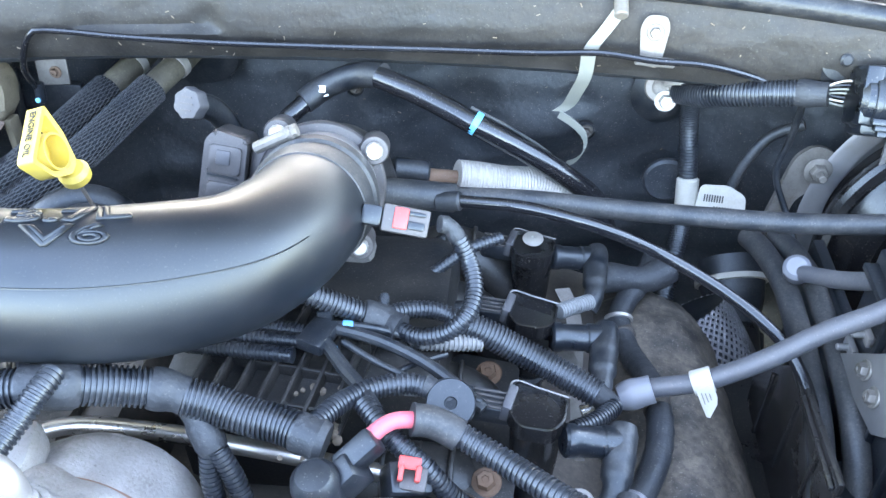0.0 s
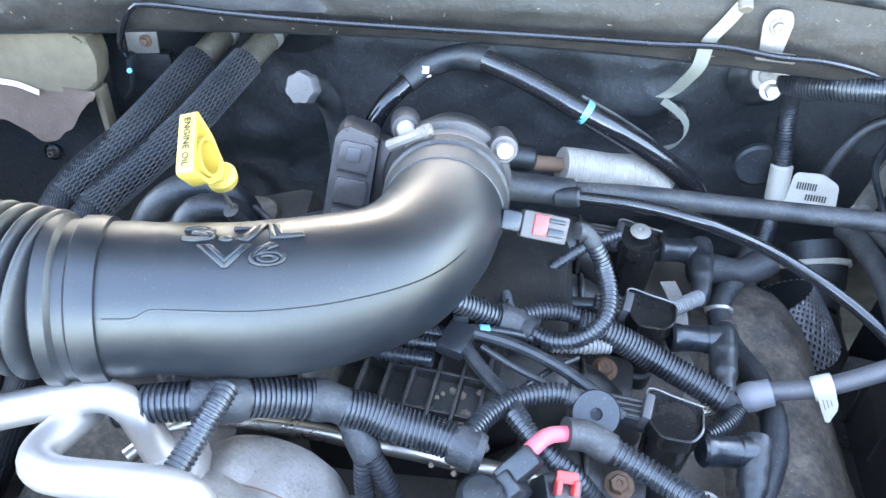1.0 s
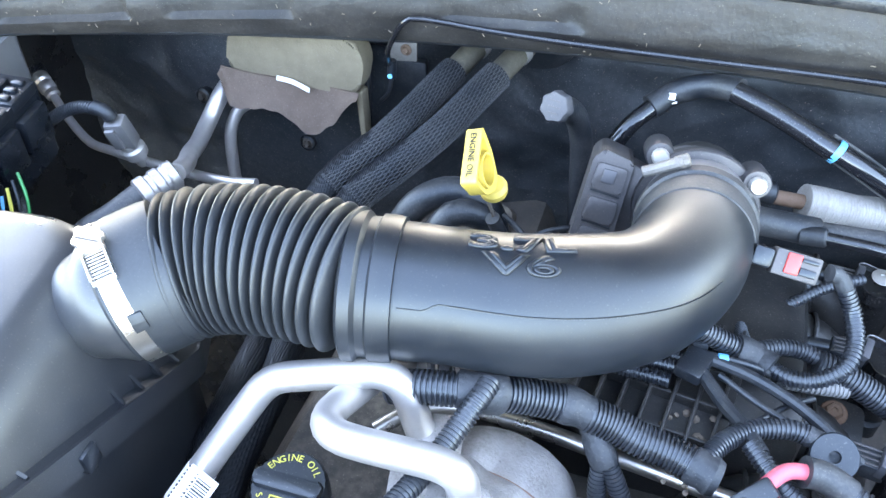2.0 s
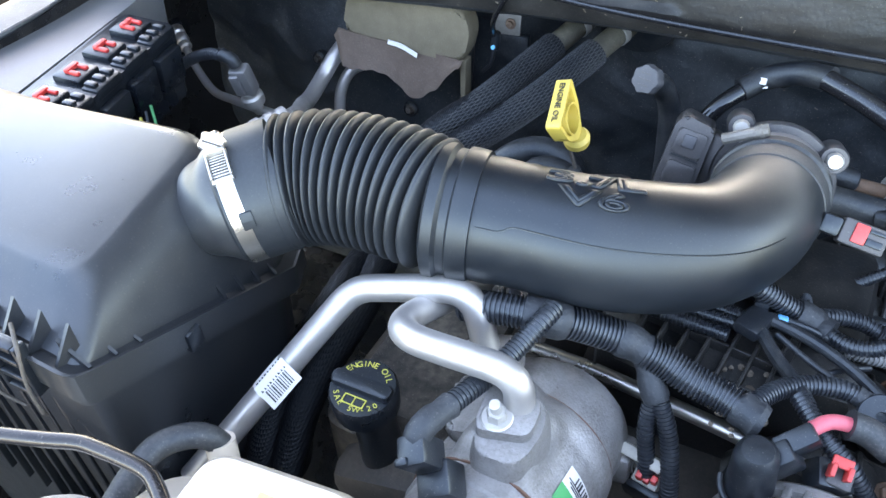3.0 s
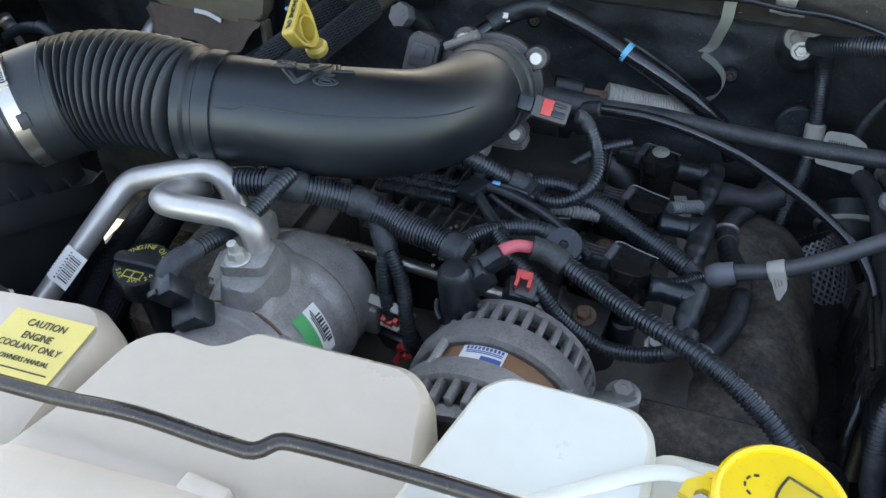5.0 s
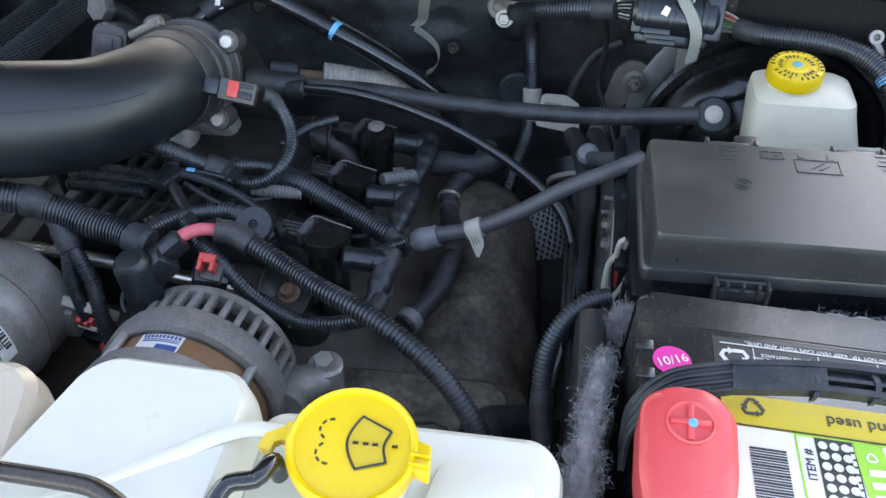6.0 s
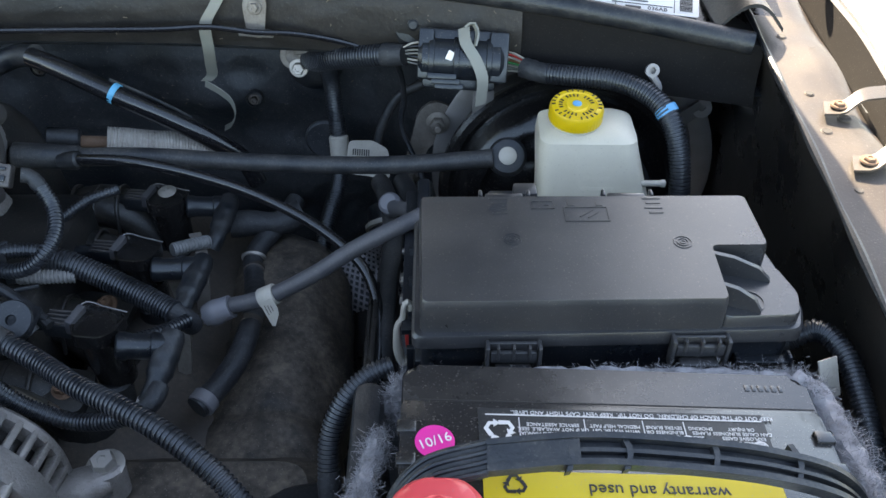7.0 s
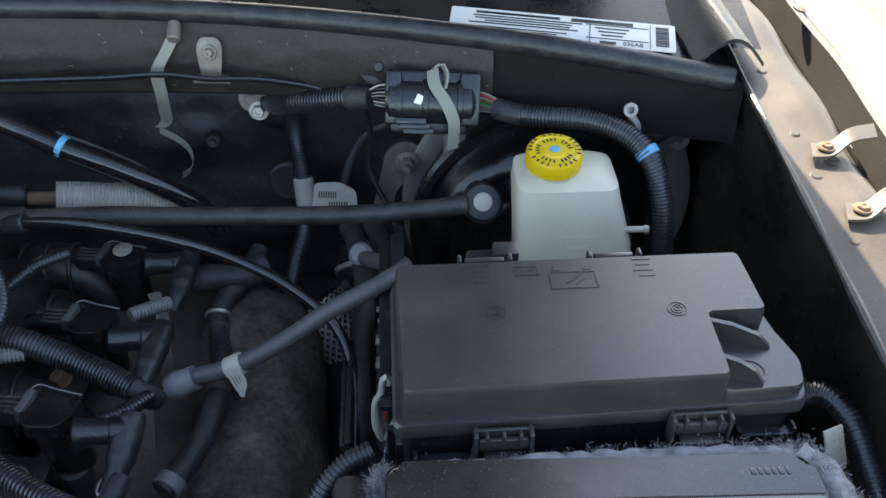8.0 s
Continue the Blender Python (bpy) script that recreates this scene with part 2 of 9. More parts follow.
def basis(axis, up=(0, 0, 1)):
    """A turn whose z is the axis and whose y leans to up."""
    z = Vector(axis).normalized()
    u = Vector(up)
    x = u.cross(z)
    if x.length < 1e-4:
        x = Vector((0, 1, 0)).cross(z)
    x.normalize()
    return Matrix((x, z.cross(x), z)).transposed().to_4x4()


def box(bm, c, size, bevel=0.0, m=None, taper=1.0, seg=2):
    """A block; taper: its top's size against its base's."""
    made = bmesh.ops.create_cube(bm, size=1.0)["verts"]
    for v in made:
        k = taper if v.co.z > 0 else 1.0
        v.co = Vector((v.co.x * size[0] * k, v.co.y * size[1] * k, v.co.z * size[2]))
    if bevel:
        es = list({e for v in made for e in v.link_edges})
        res = bmesh.ops.bevel(bm, geom=es, offset=bevel, segments=seg, profile=0.5, affect="EDGES")
        made = list({v for f in res["faces"] for v in f.verts} | {v for v in made if v.is_valid})
    t = Matrix.Translation(c) @ (m or Matrix())
    bmesh.ops.transform(bm, matrix=t, verts=made)
    return bm


def lathe(bm, profile, at, axis=(0, 0, 1), seg=24, lobes=0, depth=0.0, up=(0, 0, 1), squash=1.0):
    """A turned form: profile of (radius, height) pairs along the axis."""
    m = Matrix.Translation(at) @ basis(axis, up)
    rings = []
    for r, h in profile:
        ring = []
        for i in range(seg):
            a = 2 * math.pi * i / seg
            k = r * (1 + depth * math.cos(lobes * a)) if lobes else r
            ring.append(bm.verts.new(m @ Vector((k * math.cos(a), k * math.sin(a) * squash, h))))
        rings.append(ring)
    for a, b in zip(rings, rings[1:]):
        for i in range(seg):
            bm.faces.new((a[i], a[(i + 1) % seg], b[(i + 1) % seg], b[i]))
    for ring in (rings[0], rings[-1]):
        if sum((ring[0].co - v.co).length for v in ring) > 1e-5:
            bm.faces.new(ring)
    return bm


def rod(bm, a, b, r, r2=None, seg=14, bevel=0.0):
    a, b = Vector(a), Vector(b)
    h, r2 = (b - a).length, r if r2 is None else r2
    c = bevel or min(r, r2, h / 2) * 0.18
    return lathe(bm, [(r - c, 0), (r, c), (r2, h - c), (r2 - c, h)], a, b - a, seg)


def prism(bm, outline, z0, z1, m=None, bevel=0.0, seg=2, top_scale=1.0):
    """An outline (x, y) raised from z0 to z1."""
    cx = sum(p[0] for p in outline) / len(outline)
    cy = sum(p[1] for p in outline) / len(outline)
    lo = [bm.verts.new((p[0], p[1], z0)) for p in outline]
    hi = [bm.verts.new((cx + (p[0] - cx) * top_scale, cy + (p[1] - cy) * top_scale, z1)) for p in outline]
    n = len(outline)
    fs = [bm.faces.new(lo[::-1]), bm.faces.new(hi)]
    for i in range(n):
        fs.append(bm.faces.new((lo[i], lo[(i + 1) % n], hi[(i + 1) % n], hi[i])))
    vs = lo + hi
    if bevel:
        es = list({e for f in fs for e in f.edges})
        res = bmesh.ops.bevel(bm, geom=es, offset=bevel, segments=seg, profile=0.5, affect="EDGES")
        vs = list({v for f in res["faces"] for v in f.verts} | {v for v in vs if v.is_valid})
    if m:
        bmesh.ops.transform(bm, matrix=m, verts=vs)
    return bm


def spline(pts, step):
    """Evenly spaced points of a smooth line through pts."""
    P = [Vector(p) for p in pts]
    if len(P) == 2:
        fine = [P[0].lerp(P[1], i / 20) for i in range(21)]
    else:
        Q = [P[0] * 2 - P[1]] + P + [P[-1] * 2 - P[-2]]
        fine = []
        for i in range(1, len(Q) - 2):
            p0, p1, p2, p3 = Q[i - 1:i + 3]
            d0, d1, d2 = (max((b - a).length, 1e-5) ** 0.5 for a, b in ((p0, p1), (p1, p2), (p2, p3)))
            for k in range(24):
                t = d0 + d1 * k / 24
                a1 = p0.lerp(p1, t / d0)
                a2 = p1.lerp(p2, (t - d0) / d1)
                a3 = p2.lerp(p3, (t - d0 - d1) / d2)
                b1 = a1.lerp(a2, t / (d0 + d1))
                b2 = a2.lerp(a3, (t - d0) / (d1 + d2))
                fine.append(b1.lerp(b2, (t - d0) / d1))
        fine.append(P[-1])
    run = [0.0]
    for a, b in zip(fine, fine[1:]):
        run.append(run[-1] + (b - a).length)
    n = max(2, round(run[-1] / step) + 1)
    out, j = [], 0
    for i in range(n):
        s = run[-1] * i / (n - 1)
        while j < len(run) - 2 and run[j + 1] < s:
            j += 1
        out.append(fine[j].lerp(fine[j + 1], (s - run[j]) / max(run[j + 1] - run[j], 1e-9)))
    return out, run[-1]


def frames_along(line, up=(0, 0, 1)):
    """Points with their side and top directions, carried along without twist."""
    out, top = [], Vector(up)
    for i, p in enumerate(line):
        d = (line[min(i + 1, len(line) - 1)] - line[max(i - 1, 0)]).normalized()
        top = top - d * top.dot(d)
        if top.length < 1e-5:
            top = d.orthogonal()
        top.normalize()
        out.append((p, d.cross(top), top))
    return out


def bent(corners, r):
    """Points of a tube bent to the radius r at each inner corner, straight between."""
    P = [Vector(p) for p in corners]
    out = [P[0]]
    for a, b, c in zip(P, P[1:], P[2:]):
        u, w = (a - b), (c - b)
        k = min(r * math.tan((math.pi - u.angle(w)) / 2), u.length * 0.48, w.length * 0.48)
        p, q = b + u.normalized() * k, b + w.normalized() * k
        out += [p.lerp(b, t).lerp(b.lerp(q, t), t) for t in (0, 0.17, 0.33, 0.5, 0.67, 0.83, 1)]
    return out + [P[-1]]


def sweep(bm, pts, r, seg=12, step=0.006, radius=None, cap=True, squash=1.0, up=(0, 0, 1)):
    """A round tube along pts; radius(s) gives a factor, s from 0 to 1."""
    line, _ = spline(pts, step)
    rings = []
    for i, (p, side, top) in enumerate(frames_along(line, up)):
        k = r * (radius(i / (len(line) - 1)) if radius else 1)
        rings.append([bm.verts.new(p + side * k * math.cos(2 * math.pi * j / seg) + top * k * squash * math.sin(2 * math.pi * j / seg)) for j in range(seg)])
    for a, b in zip(rings, rings[1:]):
        for j in range(seg):
            bm.faces.new((a[j], a[(j + 1) % seg], b[(j + 1) % seg], b[j]))
    if cap:
        bm.faces.new(rings[0][::-1]), bm.faces.new(rings[-1])
    return bm


def loom(bm, pts, r, pitch=0.0034, seg=14, depth=0.14):
    """Corrugated split conduit: proud ribs with narrow grooves."""
    _, length = spline(pts, 0.01)
    n = max(4, round(length / pitch))
    line, _ = spline(pts, length / (4 * n))
    rings = []
    for i, (p, side, top) in enumerate(frames_along(line)):
        k = r * (1 - depth if i % 4 in (0, 1) else 1.0)
        q = p if i % 4 in (0, 2) else p + (line[min(i + 1, len(line) - 1)] - p) * (0.75 if i % 4 == 3 else 0.55)
        rings.append([bm.verts.new(q + side * k * math.cos(2 * math.pi * j / seg) + top * k * math.sin(2 * math.pi * j / seg)) for j in range(seg)])
    for a, b in zip(rings, rings[1:]):
        for j in range(seg):
            bm.faces.new((a[j], a[(j + 1) % seg], b[(j + 1) % seg], b[j]))
    bm.faces.new(rings[0][::-1]), bm.faces.new(rings[-1])
    return bm


def ribbon(bm, pts, w, thick, across, step=0.006):
    """A flat strap along pts, w wide in the across direction."""
    line, _ = spline(pts, step)
    A = Vector(across).normalized()
    rows = []
    for i, p in enumerate(line):
        d = (line[min(i + 1, len(line) - 1)] - line[max(i - 1, 0)]).normalized()
        n = d.cross(A).normalized() * thick / 2
        a = A * w / 2
        rows.append([bm.verts.new(p + x) for x in (a + n, -a + n, -a - n, a - n)])
    for r, s in zip(rows, rows[1:]):
        for j in range(4):
            bm.faces.new((r[j], r[(j + 1) % 4], s[(j + 1) % 4], s[j]))
    bm.faces.new(rows[0][::-1]), bm.faces.new(rows[-1])
    return bm


def bolt(bm, at, axis, r=0.006, h=0.005, washer=True):
    a = Vector(axis).normalized()
    if washer:
        lathe(bm, [(r * 1.5, 0), (r * 1.55, 0.0008), (r * 1.4, 0.0018)], at, axis, 18)
    lathe(bm, [(r, 0), (r, h * 0.8), (r * 0.85, h), (r * 0.4, h), (r * 0.35, h * 0.85)], at, axis, 6)
    return bm


def lettering(name, text, size, m, mat, parent, raise_=0.0004, outline=0.0, label="", align="CENTER", shape=None, space=1.0):
    """Raised letters with the built-in font, laid in the xy plane of m. shape bends them."""
    cu = bpy.data.curves.new(name, "FONT")
    cu.body, cu.size, cu.align_x, cu.align_y = text, size, align, "CENTER"
    cu.space_character = space
    cu.resolution_u = 3
    if outline:
        cu.fill_mode, cu.bevel_depth, cu.bevel_resolution = "NONE", outline, 1
    else:
        cu.extrude = raise_
    tmp = bpy.data.objects.new(name, cu)
    scene.collection.objects.link(tmp)
    deps = bpy.context.evaluated_depsgraph_get()
    me = bpy.data.meshes.new_from_object(tmp.evaluated_get(deps))
    bpy.data.objects.remove(tmp)
    bpy.data.curves.remove(cu)
    for v in me.vertices:
        v.co = shape(v.co) if shape else m @ v.co
    me.materials.clear()
    me.materials.append(M[mat])
    ob = new(name, me)
    ob.parent = parent
    return tagged(ob, label)


def plate(bm, c, w, h, m, thick=0.0006):
    """A thin rectangle in the xy plane of m, centred on c there."""
    return box(bm, m @ Vector((c[0], c[1], thick / 2)), (w, h, thick), m=m.to_3x3().to_4x4())


def plane_at(origin, x, up):
    """A pose with its x along x and its z near up."""
    X = Vector(x).normalized()
    Z = (Vector(up) - X * Vector(up).dot(X)).normalized()
    m = Matrix((X, Z.cross(X), Z)).transposed().to_4x4()
    m.translation = Vector(origin)
    return m


def BM():
    return bmesh.new()


# ---- structure: ground, body, firewall, cowl, fenders ----
def smooth01(a, b, x):
    t = min(1, max(0, (x - a) / (b - a)))
    return t * t * (3 - 2 * t)


def seal_y(x):
    return 0.785 - 0.2 * (x + 0.14) ** 2


def seal_z(x):
    return 1.092 - 0.063 * (x + 0.14) ** 2


def grid(bm, nx, nz, f):
    vs = [[bm.verts.new(f(i / nx, j / nz)) for j in range(nz + 1)] for i in range(nx + 1)]
    for i in range(nx):
        for j in range(nz):
            bm.faces.new((vs[i][j], vs[i + 1][j], vs[i + 1][j + 1], vs[i][j + 1]))
    return vs


def thick_grid(bm, nx, nz, f, depth):
    """A sheet with thickness: the back is the front pushed by depth."""
    d = Vector(depth)
    a = grid(bm, nx, nz, f)
    b = grid(bm, nx, nz, lambda u, v: Vector(f(u, v)) + d)
    edge = [(i, 0) for i in range(nx)] + [(nx, j) for j in range(nz)] + [(i, nz) for i in range(nx, 0, -1)] + [(0, j) for j in range(nz, 0, -1)]
    for (i, j), (k, l) in zip(edge, edge[1:] + edge[:1]):
        bm.faces.new((a[i][j], a[k][l], b[k][l], b[i][j]))


def wall_y(x, z):
    y = 0.885 - 0.06 * (1 - smooth01(-0.50, -0.45, x)) - 0.075 * smooth01(0.24, 0.36, x)
    y += 0.018 * noise.noise((x * 7, z * 9, 0)) + 0.006 * noise.noise((x * 16, z * 20, 3)) + 0.007 * abs(noise.noise((x * 18, z * 22, 8))) + 0.0015 * abs(noise.noise((x * 60, z * 70, 5)))
    y -= 0.022 * math.exp(-((x - 0.06) / 0.09) ** 2 - ((z - 0.86) / 0.04) ** 2)
    y += 0.012 * math.exp(-((x + 0.08) / 0.2) ** 2 - ((z - 0.94) / 0.012) ** 2)
    y -= 0.012 * math.exp(-((x - 0.02) / 0.2) ** 2 - ((z - 0.965) / 0.01) ** 2)
    for x0, z0, x1, z1, w in ((-0.78, 1.00, -0.66, 0.93, 0.006), (-0.66, 0.955, -0.52, 0.93, 0.005)):
        u = max(0.0, min(1.0, ((x - x0) * (x1 - x0) + (z - z0) * (z1 - z0)) / ((x1 - x0) ** 2 + (z1 - z0) ** 2)))
        d = math.hypot(x - x0 - u * (x1 - x0), z - z0 - u * (z1 - z0))
        y += 0.007 * math.exp(-(d / w) ** 2)
    k = smooth01(0.955, 1.0, z)
    return y * (1 - k) + (seal_y(x) - 0.012) * k


bm = BM()
thick_grid(bm, 300, 110, lambda u, v: (-1.04 + 1.80 * u, wall_y(-1.04 + 1.80 * u, 0.40 + 0.60 * v), 0.40 + 0.60 * v), (0, 0.03, 0))
wall_firewall = solid("wall_firewall", bm, "firewall", "black sound-deadened firewall with grime and soft bulges", "firewall", kind="structure")

bm = BM()


def ledge(u, v, x0=-1.04, w=1.46):
    x = x0 + w * u
    z = 1.0 + (seal_z(x) - 1.0) * v
    pocket = max(smooth01(-0.925, -0.912, x) * (1 - smooth01(-0.782, -0.768, x)), smooth01(-0.735, -0.722, x) * (1 - smooth01(-0.600, -0.586, x)), smooth01(-0.44, -0.42, x) * (1 - smooth01(-0.30, -0.27, x)))
    y = seal_y(x) + 0.009 * pocket * smooth01(0.30, 0.36, v) * (1 - smooth01(0.86, 0.92, v)) - 0.012 + 0.006 * v - 0.010 * math.sin(math.pi * v) + 0.003 * noise.noise((x * 9, z * 20, 1)) + 0.002 * noise.noise((x * 40, z * 60, 4))
    return (x, y, z)


thick_grid(bm, 260, 24, ledge, (0, 0.02, 0))
solid("cowl_face", bm, "cowl", "dust-covered dark steel cowl face above the firewall", "cowl panel", kind="structure")
bm = BM()
thick_grid(bm, 24, 10, lambda u, v: Vector(ledge(u, v, 0.42, 0.235)) + Vector((0, -0.004 + 0.010 * math.sin(math.pi * v), -0.012 * (1 - v))), (0, 0.02, 0))
solid("cowl_skirt", bm, "skirt", "black flat skirt hanging under the cowl edge", "cowl panel", kind="structure")

bm = BM()
thick_grid(bm, 60, 16, lambda u, v: (-1.04 + 1.73 * u, seal_y(-1.04 + 1.73 * u) + 0.002 + 0.34 * v,
                                     seal_z(-1.04 + 1.73 * u) - 0.006 + 0.085 * v), (0, 0, -0.012))
solid("cowl_cover", bm, "bay", "black plastic cowl cover below the windscreen", "cowl cover", kind="structure")

bm = BM()
sweep(bm, [(x, seal_y(x) - 0.006, seal_z(x)) for x in (-1.0, -0.8, -0.6, -0.4, -0.2, 0.0, 0.2, 0.4, 0.52, 0.645)], 0.0115, 14, 0.01)
ribbon(bm, [(x, seal_y(x) + 0.006, seal_z(x) - 0.008) for x in (-1.0, -0.6, -0.2, 0.2, 0.45, 0.645)], 0.006, 0.026, (0, 0, 1), 0.02)
solid("hood_seal", bm, "rubber", "black rubber hood seal along the cowl edge", "weatherstrip", kind="structure")

# black end flap of the cowl
bm = BM()
thick_grid(bm, 10, 12, lambda u, v: (0.612 + 0.062 * u - 0.02 * v, 0.672 + 0.30 * v - 0.01 * u, 1.062 + 0.028 * math.sin(u * 3.0) + 0.03 * v), (0, 0, -0.004))
solid("cowl_end_flap", bm, "rubber", "folded black rubber flap at the cowl's end", "flap", kind="structure")


# gap shade put into the colour: fender gutter, flange holes, battery lid seam
M["hole"] = material("shaded_gap_steel", (0.022, 0.017, 0.014), 0.7, vary=0.2)


def fender(side, name, label):
    """Inner wall, folded flange with holes and the outer skin, on one side of the bay."""
    if side > 0:
        inner = [(0.655, 1.13, 1.075), (0.655, 0.95, 1.07), (0.655, 0.80, 1.062), (0.657, 0.70, 1.058), (0.655, 0.62, 1.05), (0.650, 0.50, 1.044), (0.645, 0.38, 1.036), (0.638, 0.2, 1.02), (0.63, 0.0, 1.0), (0.60, -0.25, 0.97)]
        width = 0.064
    else:
        inner = [(-0.995, 1.13, 1.07), (-0.99, 0.95, 1.064), (-0.985, 0.80, 1.055), (-0.975, 0.70, 1.04), (-0.968, 0.55, 1.02), (-0.985, 0.40, 1.01), (-0.985, 0.2, 1.0), (-0.96, 0.0, 0.99), (-0.9, -0.25, 0.96)]
        width = 0.075
    line, _ = spline(inner, 0.02)
    root = thing(name, label, "fender", kind="structure")
    bm = BM()
    n = len(line) - 1
    thick_grid(bm, n, 5, lambda u, v: line[round(u * n)] + Vector((side * width * v, 0, 0.003 * math.sin(round(u * n) * 0.8) * v - 0.006 * (v > 0.9))), (0, 0, -0.003))
    part("flange", bm, "paint", root, "tan dusty painted flange with bolt holes")
    bm = BM()
    thick_grid(bm, n, 22, lambda u, v: line[round(u * n)] + Vector((side * (0.012 * math.sin(v * 5) + 0.03 * v) + 0.004 * noise.noise((u * 9, v * 9, 5)), 0, -0.004 - 0.62 * v)), (side * 0.006, 0, 0))
    part("inner_panel", bm, "bay", root, "black painted inner panel")
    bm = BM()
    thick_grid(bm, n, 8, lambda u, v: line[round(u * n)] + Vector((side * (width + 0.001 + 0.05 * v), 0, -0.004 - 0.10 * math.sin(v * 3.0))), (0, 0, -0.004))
    part("gutter", bm, "hole", root, "gutter behind the flange, its shade put into the colour")
    bm = BM()
    thick_grid(bm, n, 10, lambda u, v: line[round(u * n)] + Vector((side * (width + 0.050 + 0.16 * v), 0, -0.006 + 0.012 * math.sin(v * 1.6) - 0.16 * v ** 3)), (0, 0, -0.004))
    part("outer_skin", bm, "skin", root, "pale outer fender skin in the sun")
    bm = BM()
    sweep(bm, [p + Vector((-side * 0.002, 0, 0.001)) for p in line], 0.0032, 8, 0.012, lambda s: 1 + 0.25 * math.sin(s * 70))
    part("edge_bead", bm, "rubber", root, "black sealer bead along the fold")
    return root, line


M["skin"] = material("pale_body_paint", (0.72, 0.71, 0.68), 0.3, coat=0.5, vary=0.03)
fender_r, flange_line = fender(1, "fender_driver_side", "open fender edge, light flange over a black inner panel")
fender_l, flange_line_l = fender(-1, "fender_passenger_side", "pale fender edge beyond the fuse box")

for y, dx, r in ((0.66, 0.02, 0.006), (0.645, 0.045, 0.005), (0.56, 0.02, 0.005), (0.53, 0.04, 0.007), (0.50, 0.018, 0.006), (0.46, 0.035, 0.006), (0.42, 0.02, 0.005), (0.38, 0.04, 0.006), (0.33, 0.022, 0.006), (0.72, 0.03, 0.005)):
    p = min(flange_line, key=lambda q: abs(q.y - y))
    bm = BM()
    r *= 0.72
    lathe(bm, [(r * 1.25, 0), (r * 1.2, 0.0006), (r, 0.0008), (r * 0.95, 0.0004)], p + Vector((dx, 0, -0.0005)), (0, 0, 1), 16)
    part("rim", bm, "paint", fender_r)
    # dark disc stands in for the shade inside the hole
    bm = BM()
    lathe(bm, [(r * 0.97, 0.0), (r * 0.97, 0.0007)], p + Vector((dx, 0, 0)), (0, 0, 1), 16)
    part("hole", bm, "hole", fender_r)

# clips and tabs on the driver-side flange
for y, z in ((0.555, 0.006), (0.475, 0.006)):
    p = min(flange_line, key=lambda q: abs(q.y - y)) + Vector((0.05, 0, z))
    tab = thing("fender_clip", "folded dark metal clip screwed to the fender flange", "clip", "fender clips")
    bm = BM()
    ribbon(bm, [p + Vector((-0.028, -0.012, -0.002)), p + Vector((-0.012, -0.014, 0.0)), p + Vector((0.006, -0.004, 0.006)), p + Vector((0.034, 0.006, 0.004))], 0.022, 0.002, (0.3, 1, 0))
    part("blade", bm, "paint", tab)
    bm = BM()
    bolt(bm, p + Vector((-0.016, -0.013, 0.001)), (0, 0, 1), 0.005, 0.004)
    part("screw", bm, "rust", tab, "rusty screw")
# slits in the outer skin
bm = BM()
lathe(bm, [(0.011, 0), (0.011, 0.002), (0.008, 0.003)], (0.765, 0.80, 1.056), (0.1, 0, 1), 18, squash=0.55)
solid("fender_bolt", bm, "iron", "dark oval bolt head on the pale fender skin", "bolt")

# unseen wall added to stop sun leaking in behind the cowl
bm = BM()
box(bm, (-0.15, 1.10, 0.75), (1.90, 0.03, 0.82))
solid("wall_sunblock", bm, "bay", "plain dark wall, unseen, added to keep sun out under the cowl", "bulkhead", kind="structure")
# black sheet added to close the bay's bottom and keep it dark
bm = BM()
box(bm, (-0.14, 0.3, 0.36), (1.75, 1.6, 0.04))
solid("undertray", bm, "bay", "plain black sheet added to keep the bottom of the bay dark", "undertray", kind="structure")

# front wall of the bay: radiator and its support beam
rad = thing("radiator", "black radiator behind the coolant tanks", "radiator")
bm = BM()
box(bm, (-0.12, -0.075, 0.72), (0.95, 0.05, 0.60), 0.008)
part("core", bm, "bay", rad)
bm = BM()
box(bm, (-0.12, -0.065, 1.0), (0.98, 0.06, 0.04), 0.008)
part("top_tank", bm, "plastic", rad)
bm = BM()
box(bm, (-0.14, -0.17, 0.97), (1.5, 0.10, 0.05), 0.01)
solid("radiator_support", bm, "bay", "black steel beam across the front of the bay", "support beam", kind="structure")

# raised hood out of view, open towards the front; tilt and width set to block the sun
bm = BM()
thick_grid(bm, 24, 24, lambda u, v: (-1.08 + 1.686 * u, 1.02 - 0.62 * v - 0.04 * math.sin(v * 3), 1.16 + 0.86 * v + 0.05 * math.sin(u * 3.14)), (0, 0.025, 0.02))
solid("hood", bm, "bodypaint", "raised car hood with dark underside, unseen, sized to shade the bay", "hood", kind="structure")

# ground out of view; its grey is set to limit light bounced into the bay
bm = BM()
grid(bm, 24, 24, lambda u, v: (-600 + 1200 * u, -600 + 1200 * v, 0.0))
solid("ground", bm, "driveway", "plain grey ground around the car, toned to limit bounced light", "ground", kind="structure")


# ---- air intake: airbox, bellows, tube, throttle body ----
TUBE_LINE = [(-0.340, 0.362, 1.046), (-0.300, 0.3695, 1.0435), (-0.251, 0.381, 1.0365), (-0.208, 0.401, 1.029), (-0.1715, 0.4295, 1.021), (-0.150, 0.470, 1.014), (-0.143, 0.510, 1.005), (-0.143, 0.545, 0.994)]
TUBE_R = 0.0465
intake_tube = thing("intake_tube", "satin black plastic air intake elbow with raised engine lettering", "intake tube")
bm = BM()


